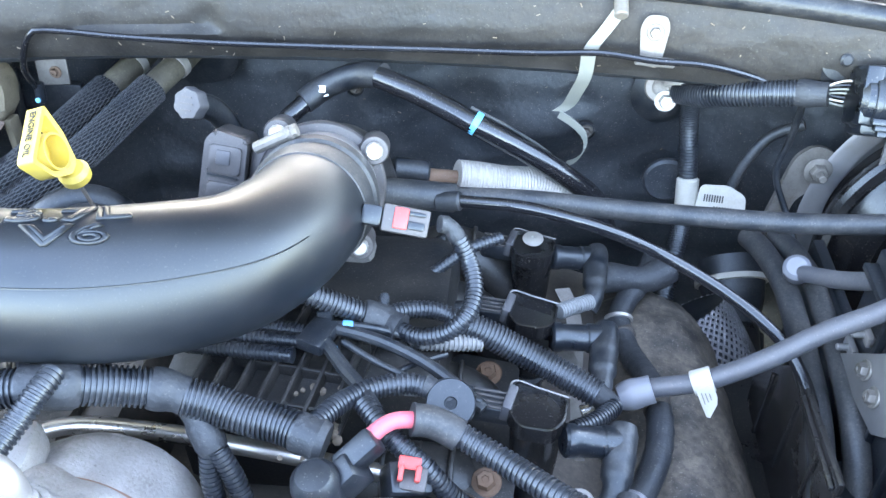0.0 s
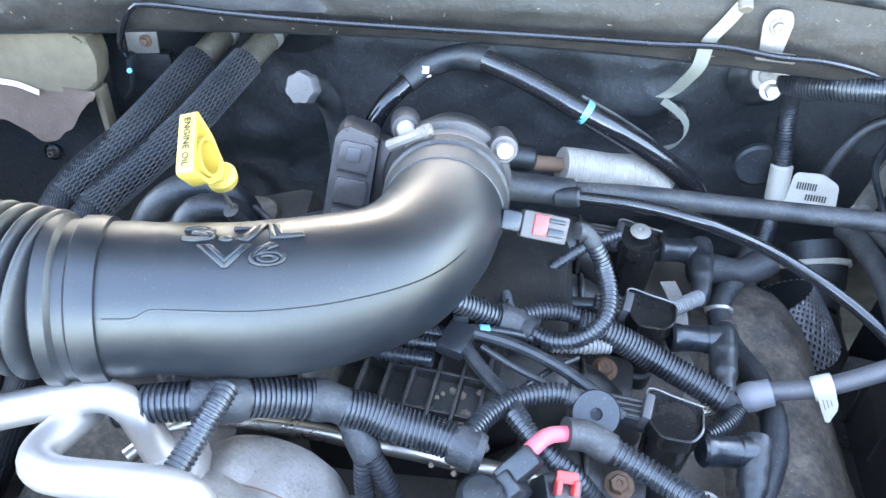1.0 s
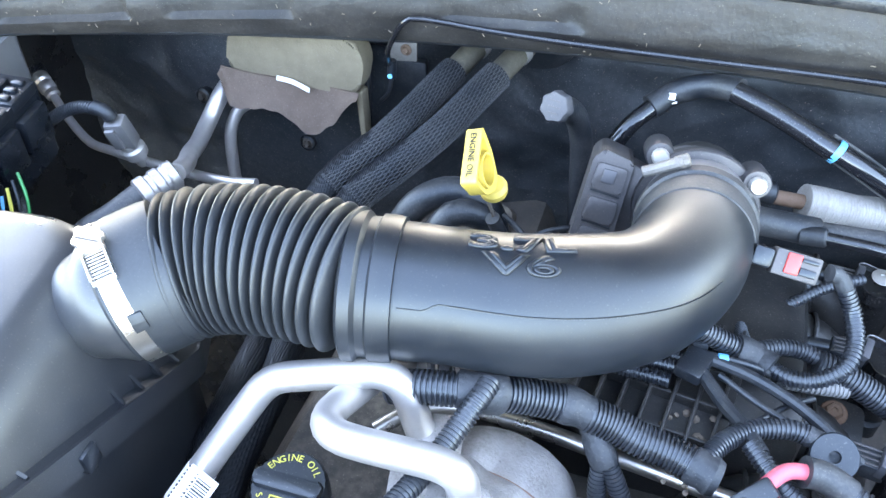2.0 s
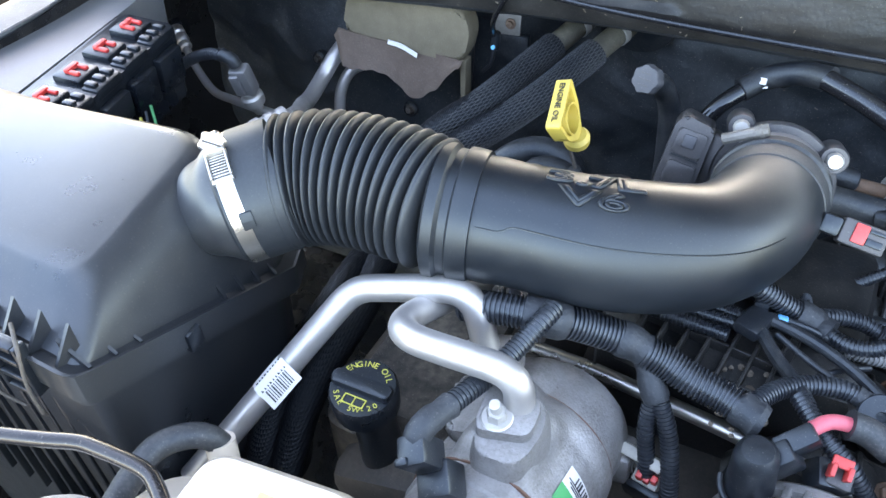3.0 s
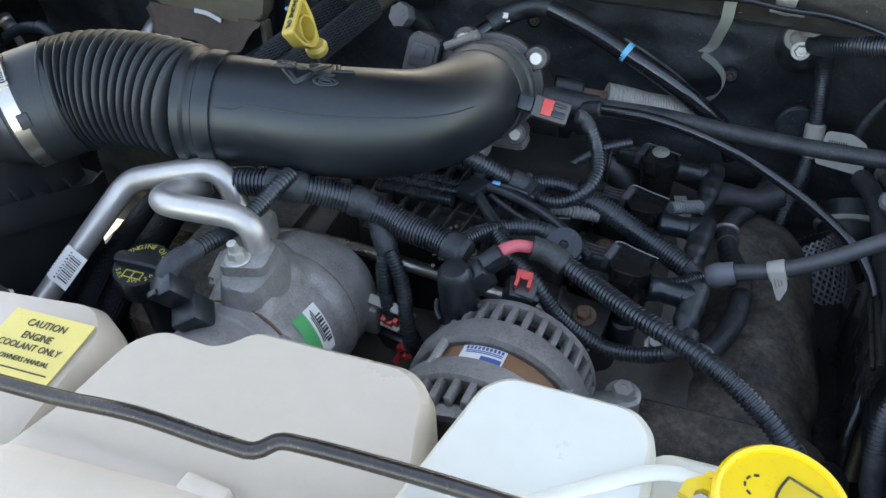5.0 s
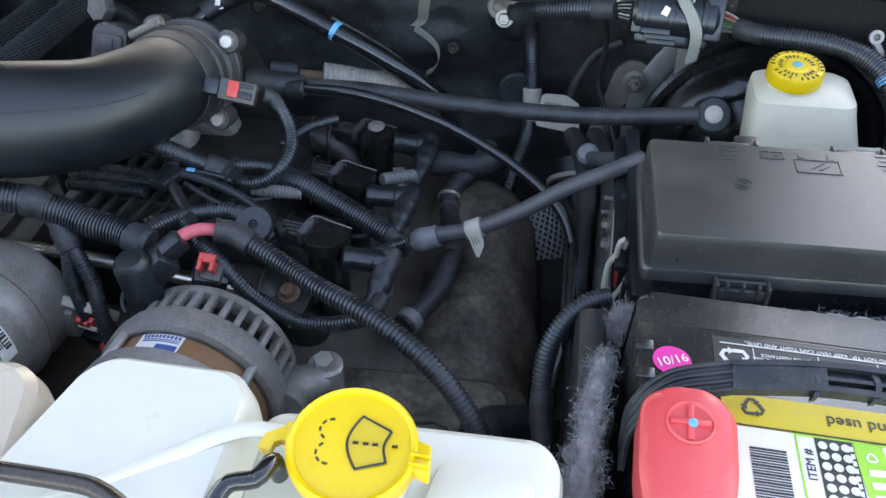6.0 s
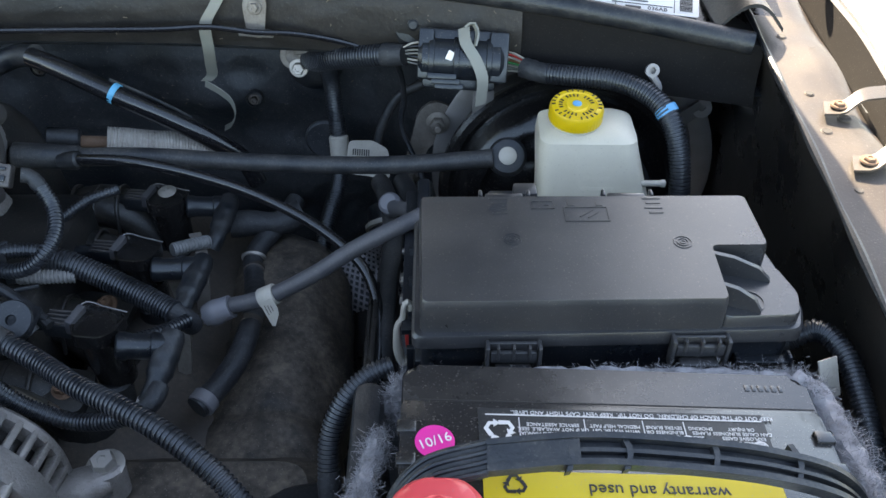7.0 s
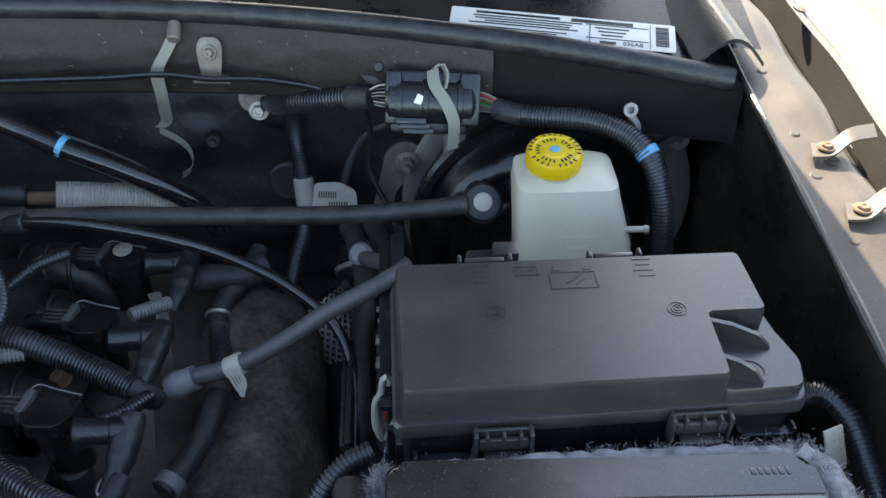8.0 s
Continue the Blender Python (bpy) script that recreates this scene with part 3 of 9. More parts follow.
def tube_radius(s):
    k = 1.0
    if s < 0.05:
        k = 1.04
    elif s < 0.13:
        k = 1.04 - 0.04 * smooth01(0.05, 0.13, s) + 0.05 * math.exp(-((s - 0.16) / 0.03) ** 2)
    k += 0.085 * math.exp(-((s - 0.38) / 0.22) ** 2)
    return k


line, tube_len = spline(TUBE_LINE, 0.004)
sweep(bm, TUBE_LINE, TUBE_R, 48, 0.004, tube_radius, up=(0, 0, 1))
part("elbow", bm, "tube", intake_tube)
tube_frames = frames_along(line)


def on_tube(s, ang, lift=0.0):
    """A point of the tube's skin: metres along it, angle from its top towards the front."""
    i = min(len(tube_frames) - 1, max(0, s / tube_len * (len(tube_frames) - 1)))
    a, b = tube_frames[int(i)], tube_frames[min(int(i) + 1, len(tube_frames) - 1)]
    k = i - int(i)
    p, side, top = a[0].lerp(b[0], k), a[1].lerp(b[1], k), a[2].lerp(b[2], k)
    r = TUBE_R * tube_radius(s / tube_len) + lift
    return p + (top.normalized() * math.cos(ang) + side.normalized() * math.sin(ang)) * r


# mould seam along the front of the tube
bm = BM()
pts = [on_tube(0.012 + 0.008 * i, 0.98 + (0.0 if i < 3 else -0.10), 0.0001) for i in range(26)]
sweep(bm, pts, 0.0006, 6, 0.004)
part("mould_seam", bm, "tube", intake_tube)
for text, s0, size, ang in (("3.7L", 0.084, 0.0290, -0.18), ("V6", 0.084, 0.0295, 0.21)):
    lettering("engine_lettering", text, size, None, "tube", intake_tube, outline=0.0015, label="raised outline lettering",
              shape=lambda co, s0=s0, ang=ang: on_tube(s0 + co.x * 1.42, ang - co.y / TUBE_R * 0.66, 0.0006 + co.z))
# cuff with ring over the tube's wide end
bm = BM()
d0 = (Vector(TUBE_LINE[0]) - Vector(TUBE_LINE[1])).normalized()
c0 = Vector(TUBE_LINE[0])
lathe(bm, [(0.046, -0.008), (0.0515, -0.007), (0.0525, 0.0), (0.0525, 0.008), (0.0500, 0.010), (0.0500, 0.016), (0.0535, 0.019), (0.0535, 0.027), (0.048, 0.030)], c0, d0, 48)
part("collar", bm, "tube", intake_tube, "smooth ring over the joint")
# throttle-side cuff
bm = BM()
d1 = (Vector(TUBE_LINE[-1]) - Vector(TUBE_LINE[-2])).normalized()
c1 = Vector(TUBE_LINE[-1])
lathe(bm, [(0.044, -0.040), (0.0475, -0.038), (0.0495, -0.028), (0.0495, -0.018), (0.0480, -0.016), (0.0480, -0.010), (0.0505, -0.008), (0.0505, 0.004), (0.046, 0.006)], c1, d1, 48)
part("rubber_cuff", bm, "hose", intake_tube, "dull grey rubber cuff at the throttle body")
bm = BM()
rod(bm, (-0.192, 0.556, 1.030), (-0.166, 0.560, 1.042), 0.0050, seg=10)
rod(bm, (-0.168, 0.560, 1.041), (-0.157, 0.562, 1.046), 0.0056, seg=8)
rod(bm, (-0.164, 0.5605, 1.0425), (-0.161, 0.561, 1.044), 0.0062, seg=14)
part("clamp_screw", bm, "dullmetal", intake_tube, "zinc worm-drive clamp screw")

# bellows
BELLOWS = [(-0.366, 0.359, 1.049), (-0.405, 0.360, 1.052), (-0.440, 0.357, 1.053), (-0.472, 0.350, 1.051), (-0.497, 0.338, 1.047)]
bellows = thing("intake_bellows", "ribbed black rubber bellows between airbox and intake tube", "air hose")
_, bl = spline(BELLOWS, 0.01)
RIBS = 15
bm = BM()
sweep(bm, BELLOWS, 0.047, 48, bl / (RIBS * 12), lambda s: 0.88 + 0.255 * abs(math.sin(math.pi * RIBS * s ** 1.12)) ** 0.62 + 0.05 * s)
part("ribs", bm, "bellows", bellows)
cend = Vector(BELLOWS[-1])
AXC = Vector((-0.728, -0.666, -0.162)).normalized()
bm = BM()
lathe(bm, [(0.045, -0.004), (0.0535, -0.002), (0.0545, 0.004), (0.0545, 0.030), (0.0520, 0.032), (0.0520, 0.046), (0.050, 0.048)], cend, AXC, 48)
part("cuff", bm, "bellows", bellows)
clamp = thing("hose_clamp", "stainless worm-drive clamp round the bellows cuff", "hose clamp")
bm = BM()
lathe(bm, [(0.0525, 0.030), (0.0538, 0.0305), (0.0538, 0.0435), (0.0525, 0.044)], cend, AXC, 56)
part("band", bm, "steel", clamp)
tb = basis(AXC, (0, 0, 1)).to_3x3()
frontdir = tb @ Vector((1, 0, 0))
if frontdir.y > 0:
    frontdir = -frontdir
wrap = lambda a, r: cend + AXC * 0.037 + (tb @ Vector((0, 1, 0)) * math.cos(a) + frontdir * math.sin(a)) * r
for k in (-1, 1):
    bm = BM()
    box(bm, wrap(0.40, 0.0560) + AXC * 0.0075 * k, (0.024, 0.007, 0.0016), 0.0004, m=basis(AXC, wrap(0.40, 1) - wrap(0.40, 0)))
    part("housing_rail", bm, "steel", clamp, "rail of the worm housing")
bm = BM()
box(bm, wrap(0.63, 0.0555), (0.003, 0.005, 0.0165), 0.0006, m=basis(AXC, wrap(0.63, 1) - wrap(0.63, 0)))
box(bm, wrap(0.20, 0.0570), (0.006, 0.009, 0.0165), 0.001, m=basis(AXC, wrap(0.20, 1) - wrap(0.20, 0)))
part("housing", bm, "steel", clamp, "worm housing of the clamp")
for i in range(9):
    a = 0.27 + 0.042 * i
    bm = BM()
    box(bm, wrap(a, 0.0562), (0.0011, 0.0030, 0.0125), 0.0004, m=basis(AXC, wrap(a, 1) - wrap(a, 0)))
    part("band_thread", bm, "steel", clamp)
bm = BM()
sd = Vector((0.45, -0.62, 0.64)).normalized()
lathe(bm, [(0.005, -0.012), (0.0058, -0.004), (0.0098, -0.003), (0.0098, 0.003), (0.0080, 0.0052), (0.002, 0.0056)], wrap(0.08, 0.0600), sd, 36, lobes=6, depth=0.10)
screw = part("screw", bm, "steel", clamp)
bm = BM()
box(bm, wrap(0.08, 0.0600) + sd * 0.0056, (0.015, 0.0016, 0.0012), 0.0003, m=basis(sd, (0.3, 0.2, 1)))
part("slot", bm, "iron", screw, "screwdriver slot")
bm = BM()
for a in (1.22, 1.30):
    box(bm, wrap(a, 0.0545) + AXC * -0.006, (0.010, 0.0035, 0.010), 0.001, m=basis(AXC, wrap(a, 1) - wrap(a, 0)))
part("band_keeper", bm, "bellows", clamp, "black keeper on the cuff")

# airbox: lid with a sloping shoulder, ribbed rim, lower body, latches
airbox = thing("airbox", "large black plastic air filter housing with ribbed rim", "air filter box")


def loft(bm, rings, cap=True):
    rs = [[bm.verts.new(p) for p in ring] for ring in rings]
    n = len(rs[0])
    for a, b in zip(rs, rs[1:]):
        for i in range(n):
            bm.faces.new((a[i], a[(i + 1) % n], b[(i + 1) % n], b[i]))
    if cap:
        bm.faces.new(rs[0][::-1]), bm.faces.new(rs[-1])
    return rs


def rounded(corners, r, z, k=6):
    """A rounded outline through corners at the height z (z may be a function of x, y)."""
    out, n = [], len(corners)
    for i in range(n):
        p0, p, p1 = (Vector(corners[j % n]) for j in (i - 1, i, i + 1))
        a, b = (p0 - p).normalized(), (p1 - p).normalized()
        rr = min(r, (p0 - p).length * 0.45, (p1 - p).length * 0.45)
        for s in range(k + 1):
            t = s / k
            q = (p + a * rr).lerp(p, t).lerp(p.lerp(p + b * rr, t), t)
            out.append((q.x, q.y, z(q.x, q.y) if callable(z) else z))
    return out


# the joint between lid and lower body slopes down towards the back
def rim_z(x, y):
    return 1.040 - 0.50 * (y - 0.112) - 0.12 * (x + 0.505)


def lid_z(x, y):
    return 1.071 + 0.01 * (y - 0.174) - 0.01 * (x + 0.55)


RIM = [(-0.865, 0.122), (-0.508, 0.112), (-0.520, 0.350), (-0.545, 0.392), (-0.865, 0.380)]


def grown(o, k, c=(-0.69, 0.245)):
    """The outline o moved outwards by k metres, roughly."""
    out = []
    for x, y in o:
        d = Vector((x - c[0], (y - c[1]) * 1.6))
        d.normalize()
        out.append((x + k * d.x, y + k * d.y))
    return out


LIDTOP = [(-0.850, 0.178), (-0.549, 0.168), (-0.569, 0.322), (-0.600, 0.334), (-0.850, 0.308)]
LIDMID = [(-0.858, 0.146), (-0.527, 0.141), (-0.543, 0.326), (-0.572, 0.358), (-0.858, 0.345)]
bm = BM()
loft(bm, [rounded(RIM, 0.012, lambda x, y: rim_z(x, y) - 0.004), rounded(RIM, 0.012, lambda x, y: rim_z(x, y) + 0.006),
          rounded(grown(RIM, -0.012), 0.014, lambda x, y: rim_z(x, y) + 0.007),
          rounded(grown(RIM, -0.014), 0.018, lambda x, y: rim_z(x, y) * 0.72 + lid_z(x, y) * 0.28),
          rounded(LIDMID, 0.026, lambda x, y: rim_z(x, y) * 0.14 + lid_z(x, y) * 0.86 - 0.009),
          rounded(grown(LIDTOP, 0.012), 0.026, lambda x, y: lid_z(x, y) - 0.0055),
          rounded(grown(LIDTOP, 0.003), 0.024, lambda x, y: lid_z(x, y) - 0.0015),
          rounded(grown(LIDTOP, -0.006), 0.022, lid_z)])
part("lid", bm, "airbox", airbox, "smooth satin black lid")
bm = BM()
sweep(bm, [cend + AXC * 0.034, cend + AXC * 0.046, Vector((-0.541, 0.303, 1.036)), Vector((-0.556, 0.299, 1.033)), Vector((-0.580, 0.297, 1.029)), Vector((-0.620, 0.296, 1.026))], 0.0500, 48, 0.004, lambda s: 1.0 - 0.13 * smooth01(0.11, 0.18, s) - 0.17 * smooth01(0.16, 0.48, s))
part("outlet_neck", bm, "airbox", airbox, "round outlet neck with a stop ring")
bm = BM()
LOWER = grown(RIM, -0.016)
loft(bm, [rounded(grown(RIM, -0.030), 0.012, 0.62), rounded(LOWER, 0.012, lambda x, y: rim_z(x, y) - 0.024),
          rounded(grown(RIM, 0.001), 0.010, lambda x, y: rim_z(x, y) - 0.023), rounded(grown(RIM, 0.001), 0.010, lambda x, y: rim_z(x, y) - 0.006)])
part("lower_body", bm, "airbox", airbox)
bm = BM()
ribbon(bm, [(x, y, rim_z(x, y) - 0.003) for x, y, _z in bent([(-0.865, 0.120, 0), (-0.506, 0.110, 0), (-0.518, 0.350, 0), (-0.543, 0.394, 0)], 0.010)], 0.026, 0.0026, (0, 0, 1), 0.006)
part("rim_lip", bm, "airbox", airbox, "upright lip round the joint")


def fin(p, n, length, height):
    """A three-cornered stiffening fin standing on the rim at p, its foot outwards along n."""
    bm = BM()
    prism(bm, [(-0.018, -0.002), (length, -0.002), (length, 0.002), (-0.018, height)], -0.0013, 0.0013, m=plane_at((p[0], p[1], rim_z(*p) + 0.006), n, n.cross(Vector((0, 0, 1)))))
    part("gusset", bm, "airbox", airbox)


for y, h in ((0.128, 0.020), (0.150, 0.018), (0.172, 0.017), (0.262, 0.044), (0.284, 0.044), (0.306, 0.042), (0.328, 0.030)):
    fin((-0.514 - 0.05 * (y - 0.112), y), Vector((1, 0, 0)), 0.004, h)
for i in range(13):
    fin((-0.526 - 0.0235 * i, 0.118), Vector((0, -1, 0)), 0.003, 0.024)
# ribs down the lower body
for i in range(13):
    k = (i + 0.5) / 13
    y = 0.126 + 0.225 * k
    bm = BM()
    zt = rim_z(-0.52, y) - 0.026
    box(bm, (-0.527 - 0.03 * k, y, zt - 0.13), (0.008, 0.005, 0.26), 0.0012)
    part("rib", bm, "plastic", airbox)
for i in range(15):
    x = -0.535 - 0.0215 * i
    zt = rim_z(x, 0.12) - 0.026
    bm = BM()
    box(bm, (x, 0.131, zt - 0.13), (0.005, 0.008, 0.26), 0.0012)
    part("rib", bm, "plastic", airbox)
for x in (-0.560, -0.735):
    y, z = 0.109, rim_z(x, 0.112)
    bm = BM()
    box(bm, (x, y + 0.003, z - 0.004), (0.028, 0.004, 0.046), 0.001)
    latch = part("latch", bm, "plastic", airbox)
    for sx in (-0.0145, 0.0145):
        bm = BM()
        box(bm, (x + sx, y, z - 0.004), (0.004, 0.010, 0.048), 0.001)
        part("cheek", bm, "plastic", latch)
    for dz, w in ((0.018, 0.025), (0.004, 0.025), (-0.014, 0.025), (-0.028, 0.023)):
        bm = BM()
        box(bm, (x, y - 0.0015, z + dz), (w, 0.008, 0.005), 0.001)
        part("bar", bm, "plastic", latch)
    for sx in (-1, 1):
        bm = BM()
        sweep(bm, [(x + sx * 0.006, y + 0.008, z + 0.030), (x + sx * 0.018, y - 0.002, z + 0.022), (x + sx * 0.021, y - 0.010, z - 0.006), (x + sx * 0.020, y - 0.010, z - 0.034), (x + sx * 0.010, y - 0.004, z - 0.052)], 0.0015, 8, 0.004)
        part("wire_spring", bm, "iron", latch)
bm = BM()
box(bm, (-0.512, 0.212, rim_z(-0.51, 0.212) - 0.008), (0.012, 0.016, 0.020), 0.002)
part("side_catch", bm, "plastic", airbox)

# throttle body: bored body, flange with bolts, motor cover
throttle = thing("throttle_body", "grey cast throttle body with black motor cover", "throttle body")
FN = Vector((-0.13, 0.90, -0.42)).normalized()
fx = Vector((1, 0, 0)) - FN * FN.x
fx.normalize()
fz = FN.cross(fx) * -1
if fz.z < 0:
    fz = -fz
FC = Vector((-0.144, 0.562, 0.990))
FM = Matrix((fx, fz, FN)).transposed().to_4x4()
FM.translation = FC
bm = BM()
lathe(bm, [(0.043, -0.018), (0.046, -0.016), (0.046, 0.0), (0.047, 0.02), (0.047, 0.05), (0.044, 0.07)], FC, FN, 40)
part("bore", bm, "greybracket", throttle)
bm = BM()
lathe(bm, [(0.044, 0.006), (0.0525, 0.006), (0.054, 0.008), (0.054, 0.020), (0.050, 0.022), (0.044, 0.022)], FC, FN, 56)
for p in ((-0.1, 0.577, 1.019), (-0.111, 0.541, 0.947), (-0.181, 0.584, 1.027), (-0.188, 0.536, 0.962)):
    q = Vector(p) + FN * 0.014
    rod(bm, FC + FN * 0.014 + (q - FC - FN * 0.014) * 0.55, q, 0.0125, 0.0115, seg=16)
part("flange", bm, "sensor", throttle, "round flange with bolt ears")
for p in ((-0.1, 0.577, 1.019), (-0.111, 0.541, 0.947), (-0.181, 0.584, 1.027), (-0.188, 0.536, 0.962)):
    bm = BM()
    p = Vector(p) + FN * 0.004
    lathe(bm, [(0.0125, 0.032), (0.0125, 0.002), (0.0112, -0.002)], p, FN, 20)
    boss = part("bolt_boss", bm, "sensor", throttle)
    bm = BM()
    lathe(bm, [(0.0075, 0.0), (0.0075, -0.006), (0.006, -0.0085)], p - FN * 0.001, FN, 12)
    part("bolt_head", bm, "zinc", boss, "pale zinc bolt head")
bm = BM()
mm = FM @ pose(-0.077, 0.025, 0.018, 0, 0, -7)
prism(bm, [(p[0], p[1]) for p in rounded([(-0.018, -0.072), (0.018, -0.068), (0.018, 0.016), (-0.009, 0.021), (-0.016, 0.012)], 0.004, 0)], -0.026, 0.024, m=mm, bevel=0.003)
cover = part("motor_cover", bm, "sensor", throttle, "dark grey plastic motor cover")
bm = BM()
prism(bm, [(0.018, -0.060), (0.046, -0.050), (0.046, 0.004), (0.018, 0.012)], -0.010, 0.022, m=mm, bevel=0.004)
part("gear_housing", bm, "sensor", throttle, "grey housing joining cover and bore")
for y, h in ((-0.001, 0.026), (-0.030, 0.024), (-0.056, 0.022)):
    bm = BM()
    prism(bm, [(p[0], p[1]) for p in rounded([(-0.0125, y - h / 2 + 0.002), (0.014, y - h / 2), (0.0145, y + h / 2 - 0.003), (-0.011, y + h / 2 - 0.002)], 0.003, 0)], -0.0290, -0.025, m=mm, bevel=0.001)
    panel = part("raised_panel", bm, "sensor", cover)
    bm = BM()
    prism(bm, [(-0.0115, y - h / 2 - 0.0016), (0.0135, y - h / 2 - 0.0032), (0.0135, y - h / 2 - 0.0018), (-0.0115, y - h / 2 - 0.0002)], -0.0280, -0.0258, m=mm)
    part("rib", bm, "plastic", panel)
bm = BM()
prism(bm, [(-0.0055, -0.006), (0.006, -0.006), (0.006, 0.006), (-0.0055, 0.006)], -0.0305, -0.0285, m=mm, bevel=0.001)
part("square_boss", bm, "capgrey", cover)
bm = BM()
sweep(bm, [FC + FN * 0.05, FC + Vector((0.0, 0.09, -0.05)), FC + Vector((0.01, 0.10, -0.14))], 0.046, 28, 0.012)
part("neck", bm, "manifold", throttle)
bm = BM()
box(bm, FC + Vector((0.002, 0.012, -0.075)), (0.075, 0.03, 0.05), 0.008, m=pose(0, 0, 0, 25, 0, 0))
rod(bm, FC + Vector((-0.01, -0.01, -0.062)), FC + Vector((-0.015, -0.03, -0.09)), 0.016)
part("lower_bracket", bm, "cast", throttle)


# ---- engine: manifold, coils, valve cover, compressor, alternator ----
manifold = thing("intake_manifold", "dusty black nylon intake manifold with ribbed top", "intake manifold")
bm = BM()
box(bm, (-0.14, 0.51, 0.84), (0.22, 0.20, 0.15), 0.02)
part("plenum", bm, "manifold", manifold)
bm = BM()
box(bm, (-0.150, 0.435, 0.921), (0.125, 0.135, 0.006), 0.002, m=pose(0, 0, 0, 0, 0, -8))
part("top_plate", bm, "manifold", manifold)
for i in range(7):
    bm = BM()
    box(bm, (-0.150 - 0.055 * math.cos(0.14) + 0.018 * i, 0.435 + 0.0075 - 0.0025 * i, 0.929), (0.003, 0.13, 0.014), 0.0008, m=pose(0, 0, 0, 0, 0, -8))
    part("rib", bm, "manifold", manifold)
for i in range(4):
    bm = BM()
    box(bm, (-0.150 + 0.005 * (i - 1.5), 0.435 + (i - 1.5) * 0.034, 0.928), (0.122, 0.003, 0.011), 0.0008, m=pose(0, 0, 0, 0, 0, -8))
    part("cross_rib", bm, "manifold", manifold)
for y in (0.64, 0.56, 0.46, 0.375):
    bm = BM()
    sweep(bm, [(-0.10, y, 0.82), (-0.06, y + 0.004, 0.862), (-0.02, y + 0.004, 0.858), (0.012, y, 0.82), (0.03, y, 0.76)], 0.026, 18, 0.01, squash=0.85)
    run_ = part("runner", bm, "manifold", manifold, "curved black intake runner")
    for k in range(3):
        bm = BM()
        sweep(bm, [(-0.07 + 0.025 * k, y - 0.026, 0.848), (-0.07 + 0.025 * k, y - 0.016, 0.876), (-0.07 + 0.025 * k, y + 0.004, 0.886), (-0.07 + 0.025 * k, y + 0.024, 0.876), (-0.07 + 0.025 * k, y + 0.032, 0.850)], 0.0022, 8, 0.005)
        part("stiffener", bm, "manifold", run_)
head = thing("cylinder_head", "dark dusty cylinder head casting", "cylinder head")
bm = BM()
box(bm, (0.04, 0.47, 0.73), (0.16, 0.48, 0.16), 0.02, m=pose(0, 0, 0, 0, 18, 0))
part("casting", bm, "iron", head)
bm = BM()
box(bm, (-0.12, 0.50, 0.66), (0.36, 0.44, 0.26), 0.03)
part("block", bm, "iron", head)
bm = BM()
box(bm, (-0.34, 0.47, 0.76), (0.15, 0.48, 0.16), 0.02, m=pose(0, 0, 0, 0, -18, 0))
part("far_casting", bm, "iron", head)

valve = thing("valve_cover", "dust-caked black valve cover with rounded shoulder", "valve cover")
bm = BM()
sweep(bm, [(0.160, 0.265, 0.724), (0.163, 0.36, 0.732), (0.164, 0.47, 0.736), (0.158, 0.58, 0.742), (0.148, 0.690, 0.748)], 0.075, 56, 0.006, lambda s: (1 - (2 * abs(s - 0.5)) ** 7) ** 0.5 * 0.98 + 0.02)
for v in bm.verts:
    q = v.co
    v.co += Vector((0.7 * (q.x - 0.16), 0, q.z - 0.73)).normalized() * (0.0045 * noise.noise((q.x * 30, q.y * 22, q.z * 30)) + 0.0022 * noise.noise(q * 95) - 0.004 * math.exp(-((q.y - 0.40) / 0.008) ** 2))
part("cover", bm, "valve", valve)
bm = BM()
box(bm, (0.17, 0.48, 0.71), (0.14, 0.40, 0.012), 0.004)
part("flange", bm, "valve", valve)
valve_l = thing("valve_cover", "dark valve cover under the intake tube", "valve cover")
bm = BM()
loft(bm, [rounded([(-0.46, 0.27), (-0.33, 0.27), (-0.31, 0.70), (-0.44, 0.70)], 0.03, 0.66), rounded([(-0.46, 0.27), (-0.33, 0.27), (-0.31, 0.70), (-0.44, 0.70)], 0.03, 0.83), rounded([(-0.44, 0.29), (-0.34, 0.29), (-0.325, 0.68), (-0.42, 0.68)], 0.03, 0.855)])
part("cover", bm, "valve", valve_l)

# front cover of the engine, below the alternator
front = thing("timing_cover", "dark oily timing cover at the engine's front", "timing cover")
bm = BM()
loft(bm, [rounded([(0.0, 0.20), (0.25, 0.22), (0.25, 0.36), (0.0, 0.36)], 0.04, 0.55), rounded([(0.01, 0.21), (0.24, 0.225), (0.24, 0.35), (0.01, 0.35)], 0.04, 0.80), rounded([(0.03, 0.235), (0.22, 0.245), (0.22, 0.33), (0.03, 0.33)], 0.03, 0.822)])
part("cover", bm, "valve", front)
bm = BM()
lathe(bm, [(0.036, 0.0), (0.036, 0.010), (0.031, 0.012), (0.030, 0.008), (0.022, 0.008), (0.021, 0.012), (0.012, 0.013)], (0.158, 0.235, 0.826), (0.05, -0.25, 1), 28, lobes=14, depth=0.02)
part("filler_cap", bm, "iron", front, "dark ribbed round cap")


